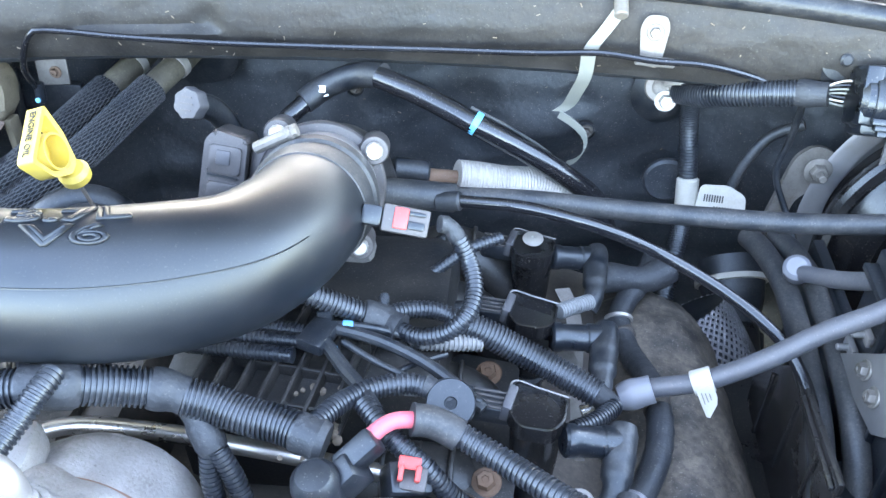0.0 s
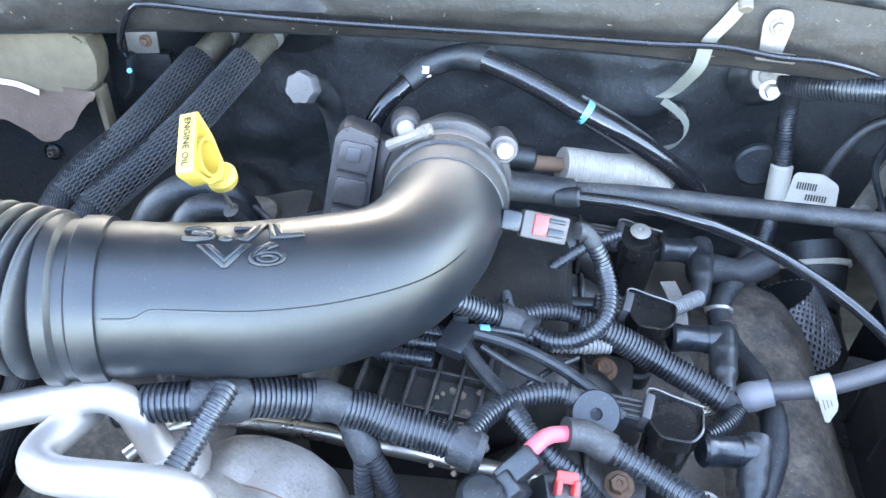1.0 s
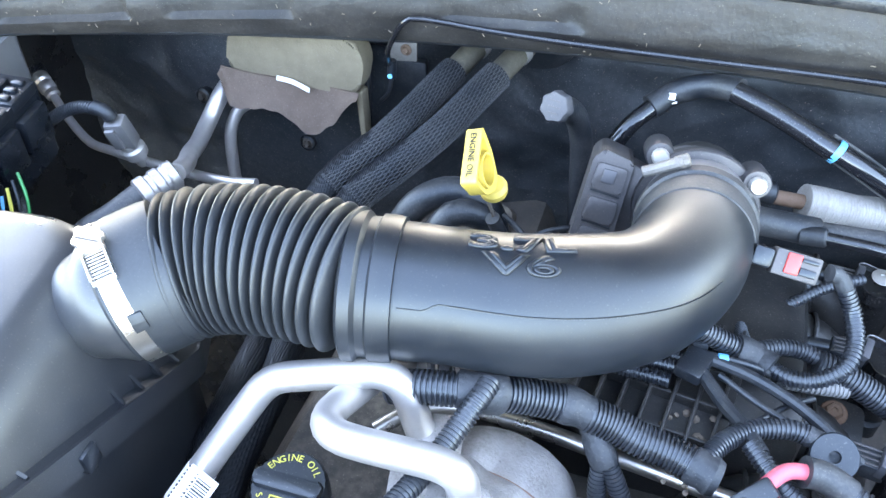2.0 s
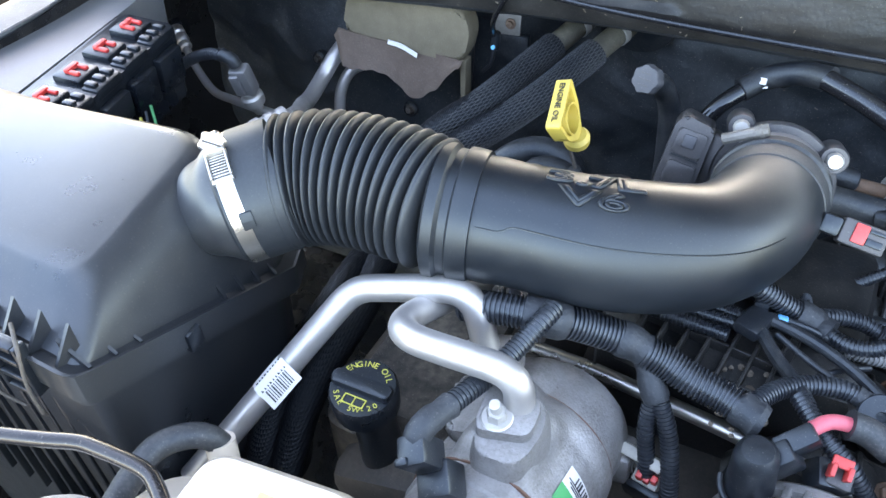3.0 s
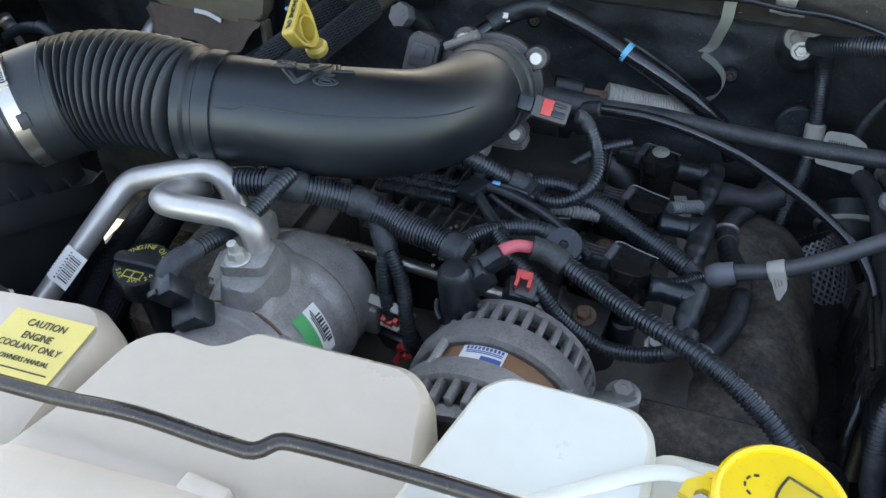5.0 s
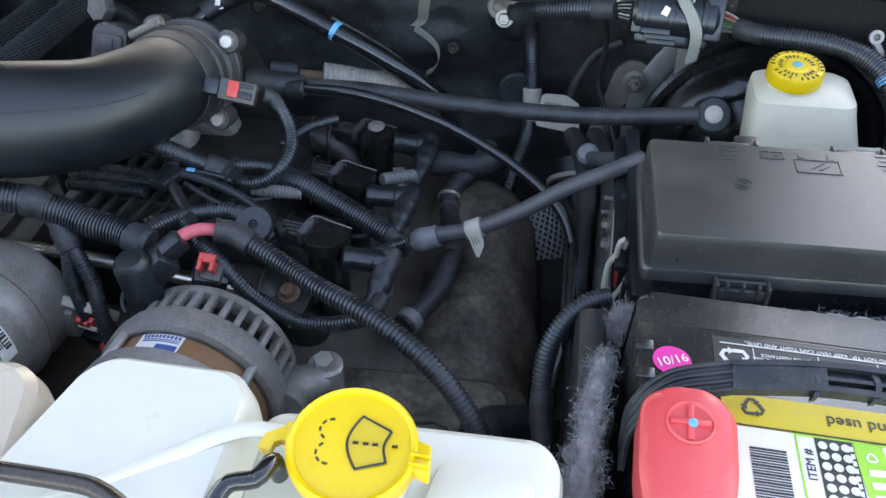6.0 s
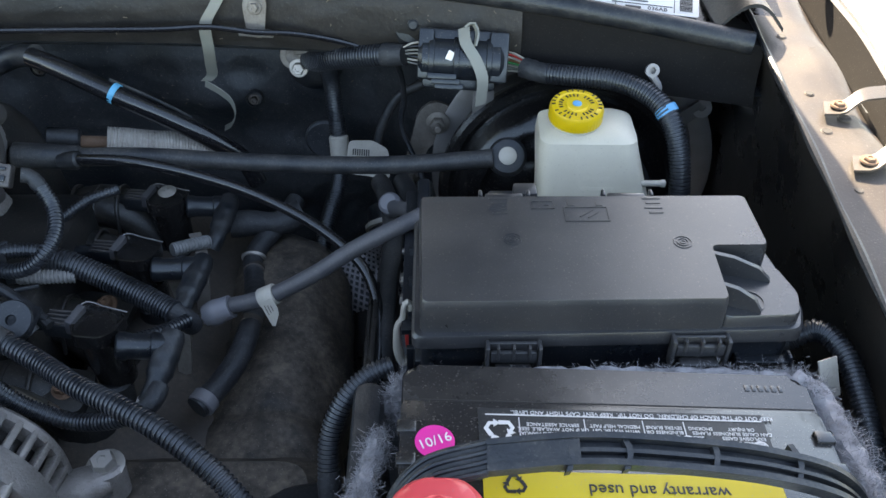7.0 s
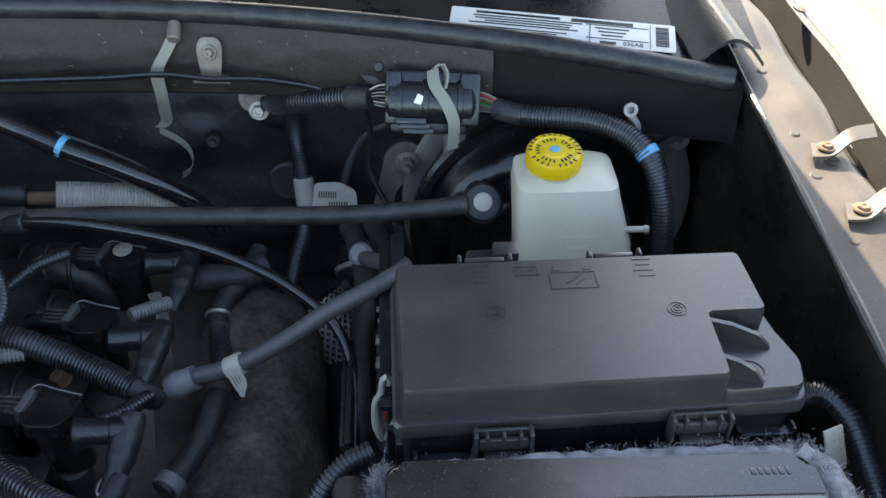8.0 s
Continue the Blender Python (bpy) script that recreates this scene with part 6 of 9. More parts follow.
# heater hoses in braided sleeve
for k, (end, mid, bend, low, lower) in enumerate((((-0.409, 0.850, 0.957), (-0.430, 0.795, 0.945), (-0.468, 0.690, 0.926), (-0.519, 0.605, 0.898), (-0.525, 0.50, 0.84)),
                                                   ((-0.358, 0.840, 0.960), (-0.376, 0.788, 0.952), (-0.420, 0.690, 0.928), (-0.485, 0.598, 0.896), (-0.500, 0.49, 0.85)))):
    ob = thing("heater_hose", "heater hose in black braided sleeve at the firewall", "hose", "heater hoses")
    bm = BM()
    e, m_ = Vector(end), Vector(mid)
    sweep(bm, [e + Vector((0.004, 0.02, 0.002)), e, e.lerp(m_, 0.5), m_, m_.lerp(Vector(bend), 0.15)], 0.0138, 20, 0.008)
    part("rubber_end", bm, "hoseend", ob, "bare grimy rubber end")
    bm = BM()
    sweep(bm, [m_.lerp(Vector(bend), 0.04), m_.lerp(Vector(bend), 0.3), Vector(bend), Vector(low), Vector(lower), Vector((-0.515 + 0.03 * k, 0.40, 0.845)), Vector((-0.520 + 0.03 * k, 0.30, 0.815)), Vector((-0.51 + 0.03 * k, 0.22, 0.76)), Vector((-0.50 + 0.03 * k, 0.16, 0.68))], 0.0168, 22, 0.006, lambda s: 1 + 0.02 * math.sin(s * 300))
    part("braided_sleeve", bm, "sleeve", ob, "black braided nylon sleeve")
    # raised strands wound both ways; near-black sleeve under them stands for gap shade
    axis, ln = spline([m_.lerp(Vector(bend), 0.04), m_.lerp(Vector(bend), 0.3), Vector(bend), Vector(low)], 0.004)
    fr = frames_along(axis)
    bm = BM()
    for w in (1, -1):
        for s0 in range(28):
            pts = []
            for i in range(0, len(fr), 2):
                p, side, top = fr[i]
                a = w * i * 0.060 + 2 * math.pi * s0 / 28
                pts.append(p + (side * math.cos(a) + top * math.sin(a)) * 0.0174)
            sweep(bm, pts, 0.00048, 4, 0.012, cap=False)
    tagged(part("strand_weave", bm, "hose", ob), kind="stuff")
    bm = BM()
    ax = (m_ - e).normalized()
    lathe(bm, [(0.0142, -0.005), (0.0153, -0.0045), (0.0153, 0.0045), (0.0142, 0.005)], e.lerp(m_, 0.28), ax, 24)
    cl = part("spring_clamp", bm, "zinc", ob, "spring clamp")
    for s in (-1, 1):
        bm = BM()
        box(bm, e.lerp(m_, 0.28) + Vector((0.005 * s, -0.004, 0.018)), (0.003, 0.008, 0.010), 0.0008, m=pose(0, 0, 0, 0, 25 * s, 0))
        part("clamp_ear", bm, "zinc", cl)
gr = thing("heater_grommet", "dark rubber grommet where the heater pipes enter", "grommet")
bm = BM()
lathe(bm, [(0.02, 0.004), (0.045, 0.004), (0.050, 0.0), (0.047, -0.008), (0.03, -0.012), (0.02, -0.010)], (-0.352, 0.866, 0.954), (0, 1, 0.1), 40, squash=0.8)
part("ring", bm, "rubber", gr)

sq = thing("firewall_bracket", "grey stamped plate with rusty bolt on the firewall", "bracket")
bm = BM()
box(bm, (-0.500, 0.808, 0.953), (0.034, 0.003, 0.030), 0.001, m=pose(0, 0, 0, -15, 0, 8))
part("plate", bm, "dullmetal", sq)
bm = BM()
bolt(bm, (-0.494, 0.803, 0.955), (0, -1, 0.2), 0.0045, 0.006)
part("bolt", bm, "rust", sq)
bm = BM()
box(bm, (-0.497, 0.812, 0.90), (0.05, 0.012, 0.075), 0.003)
part("pad", bm, "rubber", sq)

# evaporator port cover with foam block
ev = thing("evaporator_housing", "black plastic panel framing the evaporator ports", "panel")
bm = BM()
mp = plane_at((-0.63, 0.806, 0.86), (1, 0.03, 0), (0, -1, 0.08))
prism(bm, [(p[0], p[1]) for p in rounded([(-0.13, -0.16), (0.06, -0.15), (0.078, 0.09), (0.07, 0.115), (-0.07, 0.118)], 0.02, 0)], -0.01, 0.006, m=mp, bevel=0.003)
part("plate", bm, "firewall", ev)
bm = BM()
sweep(bm, [mp @ Vector(p) for p in ((0.072, -0.05, 0.008), (0.080, 0.05, 0.010), (0.074, 0.108, 0.010), (0.03, 0.122, 0.010), (-0.06, 0.122, 0.010))], 0.006, 10, 0.01)
part("rubber_lip", bm, "rubber", ev)
fo = thing("foam_seal", "worn tan foam block over a brown heat flap", "foam block")
bm = BM()
mf = plane_at((-0.617, 0.775, 0.948), (1, 0.03, 0), (0, -1, 0.15))
prism(bm, [(p[0], p[1]) for p in rounded([(-0.090, -0.022), (0.081, -0.034), (0.090, 0.010), (0.078, 0.036), (-0.060, 0.038), (-0.080, 0.026)], 0.018, 0)], -0.006, 0.026, m=mf, bevel=0.007, seg=3)
part("foam", bm, "foam", fo)
bm = BM()
prism(bm, [(0.074, -0.030), (0.083, -0.030), (0.086, -0.125), (0.080, -0.125)], 0.0, 0.020, m=mf, bevel=0.002)
part("foam_edge", bm, "foam", fo)


def flap_low(u):
    """How far the flap hangs below its seam, along its length."""
    return 0.006 + 0.040 * smooth01(0.0, 0.07, u) * (1 - 0.18 * smooth01(0.1, 0.35, u)) * (1 - smooth01(0.80, 1.0, u)) + 0.026 * math.exp(-((u - 0.64) / 0.14) ** 2) + 0.0008 * math.sin(u * 55)


bm = BM()
thick_grid(bm, 60, 10, lambda u, v: mf @ Vector((-0.095 + 0.177 * u, -0.016 - 0.012 * u - flap_low(u) * v, 0.028 + 0.010 * v * v + 0.003 * math.sin(u * 7) + 0.0008 * noise.noise((u * 14, v * 9, 2)))), (0, 0.002, 0))
part("heat_flap", bm, "felt", fo, "frayed brown flap")
bm = BM()
ribbon(bm, [mf @ Vector((-0.02, -0.020, 0.031)), mf @ Vector((0.0, -0.022, 0.032)), mf @ Vector((0.022, -0.030, 0.033))], 0.006, 0.0012, mf.to_3x3() @ Vector((0.2, 1, 0)))
part("tear", bm, "label", fo, "torn white edge")
for label, pts, r in (
    ("bright bent evaporator pipe to the suction fitting", [(-0.715, 0.77, 0.905), (-0.722, 0.745, 0.893), (-0.728, 0.715, 0.873), (-0.722, 0.675, 0.868), (-0.705, 0.635, 0.885), (-0.682, 0.595, 0.905), (-0.675, 0.570, 0.915)], 0.0105),
    ("thin bright evaporator pipe", [(-0.650, 0.775, 0.886), (-0.680, 0.765, 0.880), (-0.706, 0.752, 0.868), (-0.716, 0.738, 0.845), (-0.717, 0.725, 0.800), (-0.717, 0.72, 0.75)], 0.0078),
):
    hose("evaporator_pipe", label, "pipe", "pipe", pts, r, 18, 0.006, group="evaporator pipes")
sf = thing("suction_hose", "crimped aluminium fitting on a black suction hose", "hose")
bm = BM()
lathe(bm, [(0.013, 0), (0.0165, 0.002), (0.0165, 0.010), (0.0150, 0.012), (0.0150, 0.016), (0.0172, 0.018), (0.0172, 0.026), (0.0155, 0.028), (0.0155, 0.032), (0.018, 0.034), (0.018, 0.044), (0.015, 0.046)], (-0.673, 0.568, 0.917), (-0.45, -0.75, -0.12), 26)
part("crimp", bm, "pipe", sf)
bm = BM()
sweep(bm, [(-0.692, 0.536, 0.912), (-0.715, 0.505, 0.900), (-0.742, 0.480, 0.885), (-0.765, 0.46, 0.84), (-0.77, 0.45, 0.76)], 0.0150, 18, 0.008)
part("hose", bm, "hose", sf)
lq = thing("liquid_line", "thin aluminium line with braided end and pressure switch", "pipe")
bm = BM()
sweep(bm, [(-0.985, 0.731, 0.875), (-0.958, 0.715, 0.862), (-0.927, 0.695, 0.848), (-0.884, 0.672, 0.839), (-0.838, 0.656, 0.847), (-0.791, 0.640, 0.857), (-0.745, 0.626, 0.867), (-0.698, 0.612, 0.877), (-0.635, 0.600, 0.887), (-0.60, 0.60, 0.892)], 0.0058, 14, 0.006)
part("line", bm, "pipe", lq)
bm = BM()
lathe(bm, [(0.007, 0), (0.0095, 0.002), (0.0095, 0.008), (0.0085, 0.010), (0.0112, 0.014), (0.0112, 0.022), (0.0092, 0.025), (0.0118, 0.028), (0.0118, 0.038), (0.0098, 0.041), (0.0122, 0.044), (0.0122, 0.052), (0.009, 0.054)], (-0.963, 0.719, 0.864), (-0.72, 0.40, 0.34), 22)
part("crimp", bm, "pipe", lq)
bm = BM()
sweep(bm, [(-0.995, 0.737, 0.879), (-1.029, 0.760, 0.899), (-1.06, 0.78, 0.93), (-1.09, 0.80, 0.97)], 0.0135, 16, 0.006)
part("hose", bm, "sleeve", lq)
ps = thing("pressure_switch", "grey switch plug on the refrigerant line", "connector")
bm = BM()
lathe(bm, [(0.006, -0.004), (0.0075, 0.0), (0.0075, 0.010), (0.0135, 0.013), (0.0145, 0.019), (0.0145, 0.025), (0.0115, 0.028), (0.0115, 0.034)], (-0.772, 0.630, 0.864), (-0.10, -0.22, 1.0), 22)
part("fitting", bm, "zinc", ps, "plated screw fitting")
bm = BM()
box(bm, (-0.776, 0.619, 0.914), (0.024, 0.021, 0.042), 0.004, m=pose(0, 0, 0, 12, -6, 14))
box(bm, (-0.778, 0.607, 0.912), (0.012, 0.006, 0.030), 0.0015, m=pose(0, 0, 0, 12, -6, 14))
part("shell", bm, "greybracket", ps)
bm = BM()
sweep(bm, [(-0.778, 0.613, 0.938), (-0.781, 0.612, 0.946), (-0.795, 0.612, 0.950)], 0.0082, 14, 0.004)
part("seal_boot", bm, "rubber", ps)
bm = BM()
loom(bm, [(-0.784, 0.612, 0.947), (-0.816, 0.612, 0.946), (-0.857, 0.605, 0.926), (-0.899, 0.590, 0.882), (-0.925, 0.578, 0.833), (-0.914, 0.560, 0.791), (-0.900, 0.545, 0.765), (-0.885, 0.53, 0.72)], 0.0074)
part("loom", bm, "loom", ps)

# transmission filler: pale lobed cap on a black tube
fc = thing("filler_cap", "pale grey lobed filler cap on a black tube", "cap")
bm = BM()
ax = Vector((-0.25, -0.85, 0.50))
lathe(bm, [(0.012, -0.012), (0.0150, -0.010), (0.0150, 0.0), (0.0136, 0.003), (0.004, 0.0035)], (-0.289, 0.668, 1.002), ax, 42, lobes=7, depth=0.06)
part("cap", bm, "capgrey", fc)
bm = BM()
for i in range(3):
    m = plane_at(Vector((-0.289, 0.668, 1.002)) + ax.normalized() * 0.0036, (1, -0.3, 0.05), ax)
    plate(bm, (0.0, 0.006 - 0.006 * i), 0.015 - 0.004 * abs(i - 1), 0.0014, m)
part("print_line", bm, "greyconn", fc)
bm = BM()
sweep(bm, [(-0.286, 0.678, 0.996), (-0.276, 0.695, 0.980), (-0.268, 0.705, 0.95), (-0.264, 0.705, 0.90), (-0.262, 0.70, 0.82)], 0.0120, 16, 0.008)
part("tube", bm, "rubber", fc)

# oil dipstick with yellow ring handle
dip = thing("oil_dipstick", "yellow plastic dipstick handle on a black tube", "dipstick")
DM = plane_at((-0.3095, 0.4598, 1.0969), (-0.15, 0.905, 0.40), (0.97, -0.08, 0.23))
ACROSS = DM.to_3x3() @ Vector((0, 0, 1))
bm = BM()
OUT = rounded([(0.0235, 0.0), (-0.0235, 0.0), (-0.0225, -0.022), (-0.0105, -0.038), (0.001, -0.040), (0.0150, -0.022)], 0.004, 0)
INN = [((p[0] + 0.003) * 0.80 - 0.003, (p[1] + 0.017) * 0.78 - 0.017, 0) for p in OUT]
vo = [[bm.verts.new(DM @ Vector((p[0], p[1], z))) for p in OUT] for z in (-0.0062, 0.0062)]
vi = [[bm.verts.new(DM @ Vector((p[0], p[1], z))) for p in INN] for z in (-0.0055, 0.0055)]
n = len(OUT)
for i in range(n):
    j = (i + 1) % n
    bm.faces.new((vo[0][i], vo[0][j], vo[1][j], vo[1][i]))
    bm.faces.new((vi[0][j], vi[0][i], vi[1][i], vi[1][j]))
    bm.faces.new((vo[1][i], vo[1][j], vi[1][j], vi[1][i]))
    bm.faces.new((vo[0][j], vo[0][i], vi[0][i], vi[0][j]))
handle = part("handle", bm, "dullyellow", dip, "flat-sided yellow loop grip")
bm = BM()
lathe(bm, [(0.0118, -0.0066), (0.0136, -0.0066), (0.0136, 0.0066), (0.0118, 0.0066), (0.0118, -0.0066)], DM @ Vector((-0.003, -0.0195, 0)), ACROSS, 32, up=DM.to_3x3() @ Vector((0, 1, 0)))
part("finger_ring", bm, "dullyellow", dip, "round finger ring inside the grip")
bm = BM()
lathe(bm, [(0.007, -0.006), (0.0108, -0.004), (0.0112, 0.002), (0.0085, 0.006)], DM @ Vector((-0.005, -0.045, 0.001)), (0.0, -0.35, 1), 26)
part("stopper", bm, "dullyellow", dip)
m = plane_at(DM @ Vector((0, 0.0003, 0)), DM.to_3x3() @ Vector((-1, 0, 0)), DM.to_3x3() @ Vector((0, 1, 0)))
lettering("handle_lettering", "ENGINE OIL", 0.0068, m @ pose(0, 0, 0.0004), "print", dip, 0.0003)
bm = BM()
sweep(bm, [(-0.314, 0.497, 1.058), (-0.309, 0.494, 1.035), (-0.300, 0.492, 1.005)], 0.0016, 8, 0.006)
part("rod", bm, "iron", dip, "thin dark steel blade")
bm = BM()
sweep(bm, [(-0.302, 0.490, 1.010), (-0.298, 0.494, 0.995), (-0.290, 0.50, 0.96), (-0.285, 0.50, 0.86)], 0.0062, 14, 0.008)
part("tube", bm, "rubber", dip)

# small parts in the shade behind the tube
hose("vent_hose", "black breather hose in the shade behind the tube", "hose", "rubber", [(-0.420, 0.545, 0.905), (-0.395, 0.560, 0.945), (-0.365, 0.575, 0.955), (-0.335, 0.58, 0.94), (-0.32, 0.58, 0.88)], 0.0145, 16, 0.008, group="breather hoses")
hose("vent_hose", "second black breather hose behind the tube", "hose", "rubber", [(-0.370, 0.520, 0.94), (-0.350, 0.535, 0.965), (-0.325, 0.545, 0.955), (-0.31, 0.55, 0.90)], 0.0125, 16, 0.008, group="breather hoses")
bm = BM()
lathe(bm, [(0.02, -0.03), (0.022, -0.004), (0.020, 0.004), (0.012, 0.009), (0.003, 0.010)], (-0.350, 0.455, 1.000), (0, 0, 1), 26)
solid("breather_cap", bm, "offwhite", "cream plastic cap just behind the tube", "cap")
bm = BM()
ribbon(bm, [(-0.222, 0.585, 0.900), (-0.230, 0.590, 0.94), (-0.236, 0.592, 0.968)], 0.010, 0.004, (1, 0, 0))
solid("loom_tab", bm, "palecap", "pale standing tab beside the throttle motor", "tab")
for i, (a, b) in enumerate((((-0.30, 0.52, 0.94), (-0.235, 0.56, 0.955)), ((-0.295, 0.55, 0.93), (-0.24, 0.53, 0.96)), ((-0.31, 0.56, 0.95), (-0.26, 0.51, 0.935)))):
    hose("wire", "dark wires tangled beside the throttle motor", "wire", "rubber", [a, tuple((p + q) / 2 + 0.01 * (k == 2) for k, (p, q) in enumerate(zip(a, b))), b], 0.0028, 8, 0.006, group="wires")

# relay box with red tabs beside the passenger-side fender
rb = thing("relay_box", "dusty black relay box with four red tabs", "relay box")
RM = plane_at((-0.859, 0.492, 0.986), (-0.12, 0.99, 0.0), (0.08, 0.0, 1))
bm = BM()
prism(bm, [(p[0], p[1]) for p in rounded([(-0.115, -0.030), (0.102, -0.030), (0.102, 0.045), (-0.115, 0.045)], 0.01, 0)], -0.09, 0.004, m=RM, bevel=0.003)
part("case", bm, "plastic", rb)
for i in range(4):
    x = -0.083 + 0.0515 * i
    bm = BM()
    box(bm, RM @ Vector((x, 0.012, 0.006)), (0.036, 0.036, 0.010), 0.003, m=RM.to_3x3().to_4x4())
    cell = part("cell", bm, "plastic", rb)
    bm = BM()
    box(bm, RM @ Vector((x, 0.016, 0.013)), (0.020, 0.007, 0.006), 0.002, m=RM.to_3x3().to_4x4())
    for dx in (-0.007, 0.007):
        box(bm, RM @ Vector((x + dx, 0.007, 0.012)), (0.0055, 0.013, 0.005), 0.0015, m=RM.to_3x3().to_4x4())
    part("red_tab", bm, "red", cell, "red tab")
    bm = BM()
    box(bm, RM @ Vector((x, -0.020, 0.000)), (0.045, 0.022, 0.014), 0.003, m=RM.to_3x3().to_4x4())
    part("front_cell", bm, "plastic", rb)
    for j in range(3):
        bm = BM()
        box(bm, RM @ Vector((x - 0.014 + 0.014 * j, -0.018, 0.008)), (0.009, 0.014, 0.006), 0.002, m=RM.to_3x3().to_4x4())
        part("fuse_block", bm, "plastic", cell)
    bm = BM()
    box(bm, RM @ Vector((x - 0.006, -0.036, -0.034)), (0.044, 0.012, 0.046), 0.003, m=RM.to_3x3().to_4x4())
    part("side_block", bm, "plastic", rb)
for i, col in enumerate(("green", "rubber", "yellowprint", "blue", "rubber", "offwhite")):
    hose("wire", "thin coloured wires leaving the relay box", "wire", col, [(-0.815 + 0.003 * i, 0.50 - 0.012 * i, 0.94), (-0.800, 0.485 - 0.012 * i, 0.92), (-0.802, 0.47 - 0.014 * i, 0.88)], 0.0018, 6, 0.01, group="relay wires")


bm = BM()
prism(bm, [(p[0], p[1]) for p in rounded([(-0.150, 0.050), (0.190, 0.046), (0.190, 0.125), (-0.150, 0.125)], 0.010, 0)], -0.070, 0.004, m=RM, bevel=0.004)
solid("relay_box_cover", bm, "greycover", "plain light grey cover standing beside the relay box", "cover")


# ---- front: tanks, caps, oil filler, prop rod ----
# coolant tank
cool = thing("coolant_tank", "milky white coolant tank with yellow caution label", "coolant tank")
bm = BM()
CT = [(-0.414, 0.126), (-0.304, 0.136), (-0.280, 0.112), (-0.272, -0.03), (-0.395, -0.03), (-0.412, 0.03)]
loft(bm, [rounded(CT, 0.02, 0.70), rounded(CT, 0.02, 0.992), rounded([(-0.345 + (x + 0.345) * 0.96, 0.05 + (y - 0.05) * 0.95) for x, y in CT], 0.020, 1.016), rounded([(-0.345 + (x + 0.345) * 0.86, 0.05 + (y - 0.05) * 0.86) for x, y in CT], 0.018, 1.0265), rounded([(-0.345 + (x + 0.345) * 0.74, 0.05 + (y - 0.05) * 0.74) for x, y in CT], 0.016, 1.028)])
part("body", bm, "white", cool)
bm = BM()
CT2 = [(-0.535, 0.060), (-0.500, 0.080), (-0.468, 0.078), (-0.450, 0.122), (-0.405, 0.132), (-0.39, 0.02), (-0.41, -0.05), (-0.52, -0.05)]
loft(bm, [rounded(CT2, 0.02, 0.72), rounded(CT2, 0.02, 0.955), rounded([(-0.448 + (x + 0.448) * 0.9, 0.025 + (y - 0.025) * 0.9) for x, y in CT2], 0.02, 0.977), rounded([(-0.448 + (x + 0.448) * 0.72, 0.025 + (y - 0.025) * 0.72) for x, y in CT2], 0.02, 0.985)])
part("side_chamber", bm, "white", cool)
bm = BM()
sweep(bm, [(-0.422, 0.130, 0.955), (-0.427, 0.138, 0.970), (-0.431, 0.143, 0.986)], 0.0108, 18, 0.004)
part("hose_spout", bm, "white", cool)
LM = plane_at((-0.3245, 0.0755, 1.0295), (0.985, 0.02, -0.01), (0.0, -0.02, 1))
bm = BM()
plate(bm, (0, 0), 0.066, 0.057, LM, 0.0008)
part("caution_label", bm, "paleyellow", cool, "yellow caution label")
for text, y, size in (("CAUTION", 0.0185, 0.0088), ("ENGINE", 0.0075, 0.0086), ("COOLANT ONLY", -0.0015, 0.0080), ("SEE OWNERS MANUAL", -0.0120, 0.0058)):
    lettering("caution_lettering", text, size, LM @ pose(0, y, 0.0012) @ Matrix.Scale(0.8, 4, (1, 0, 0)), "print", cool, 0.0002)
bm = BM()
plate(bm, (0, -0.0200), 0.056, 0.0008, LM @ pose(0, 0, 0.0008))
part("rule_line", bm, "print", cool)
hose("overflow_hose", "black overflow hose curling onto the coolant tank", "hose", "hose", [(-0.405, -0.020, 1.042), (-0.432, 0.03, 1.022), (-0.446, 0.059, 1.008), (-0.455, 0.089, 1.003), (-0.455, 0.113, 1.003), (-0.444, 0.131, 0.999), (-0.435, 0.139, 0.992), (-0.43, 0.142, 0.982)], 0.0090, 16, 0.005)

# radiator cap
RC = Vector((-0.400, -0.016, 1.054))
bm = BM()
lathe(bm, [(0.020, -0.012), (0.033, -0.010), (0.034, -0.002), (0.031, 0.003), (0.024, 0.004), (0.022, 0.0025), (0.018, 0.0025), (0.016, 0.006), (0.010, 0.007), (0.009, 0.005), (0.002, 0.005)], RC, (0.02, 0.05, 1), 72, lobes=9, depth=0.035)
rcap = part("radiator_cap", bm, "steel", rad, "stamped aluminium cap with lettering")
bm = BM()
lathe(bm, [(0.0085, 0.0055), (0.0085, 0.0075), (0.007, 0.008)], RC, (0.02, 0.05, 1), 20)
part("centre_rivet", bm, "zinc", rcap)
for k, ch in enumerate("TIGHT"):
    a = radians(50 - k * 17)
    lettering("cap_lettering", ch, 0.0085, Matrix.Translation(RC) @ pose(0.0275 * math.sin(math.pi / 2 - a), 0.0275 * math.cos(math.pi / 2 - a), 0.0042, 0, 0, math.degrees(a) - 90), "print", rcap, 0.0003)
bm = BM()
lathe(bm, [(0.020, -0.05), (0.020, -0.012)], RC, (0, 0, 1), 24)
part("filler_neck", bm, "zinc", rcap)
bm = BM()
box(bm, (-0.385, -0.01, 0.975), (0.06, 0.05, 0.04), 0.006)
solid("coil_spacer", bm, "rust", "rust-orange bracket in the gap under the cap", "bracket")

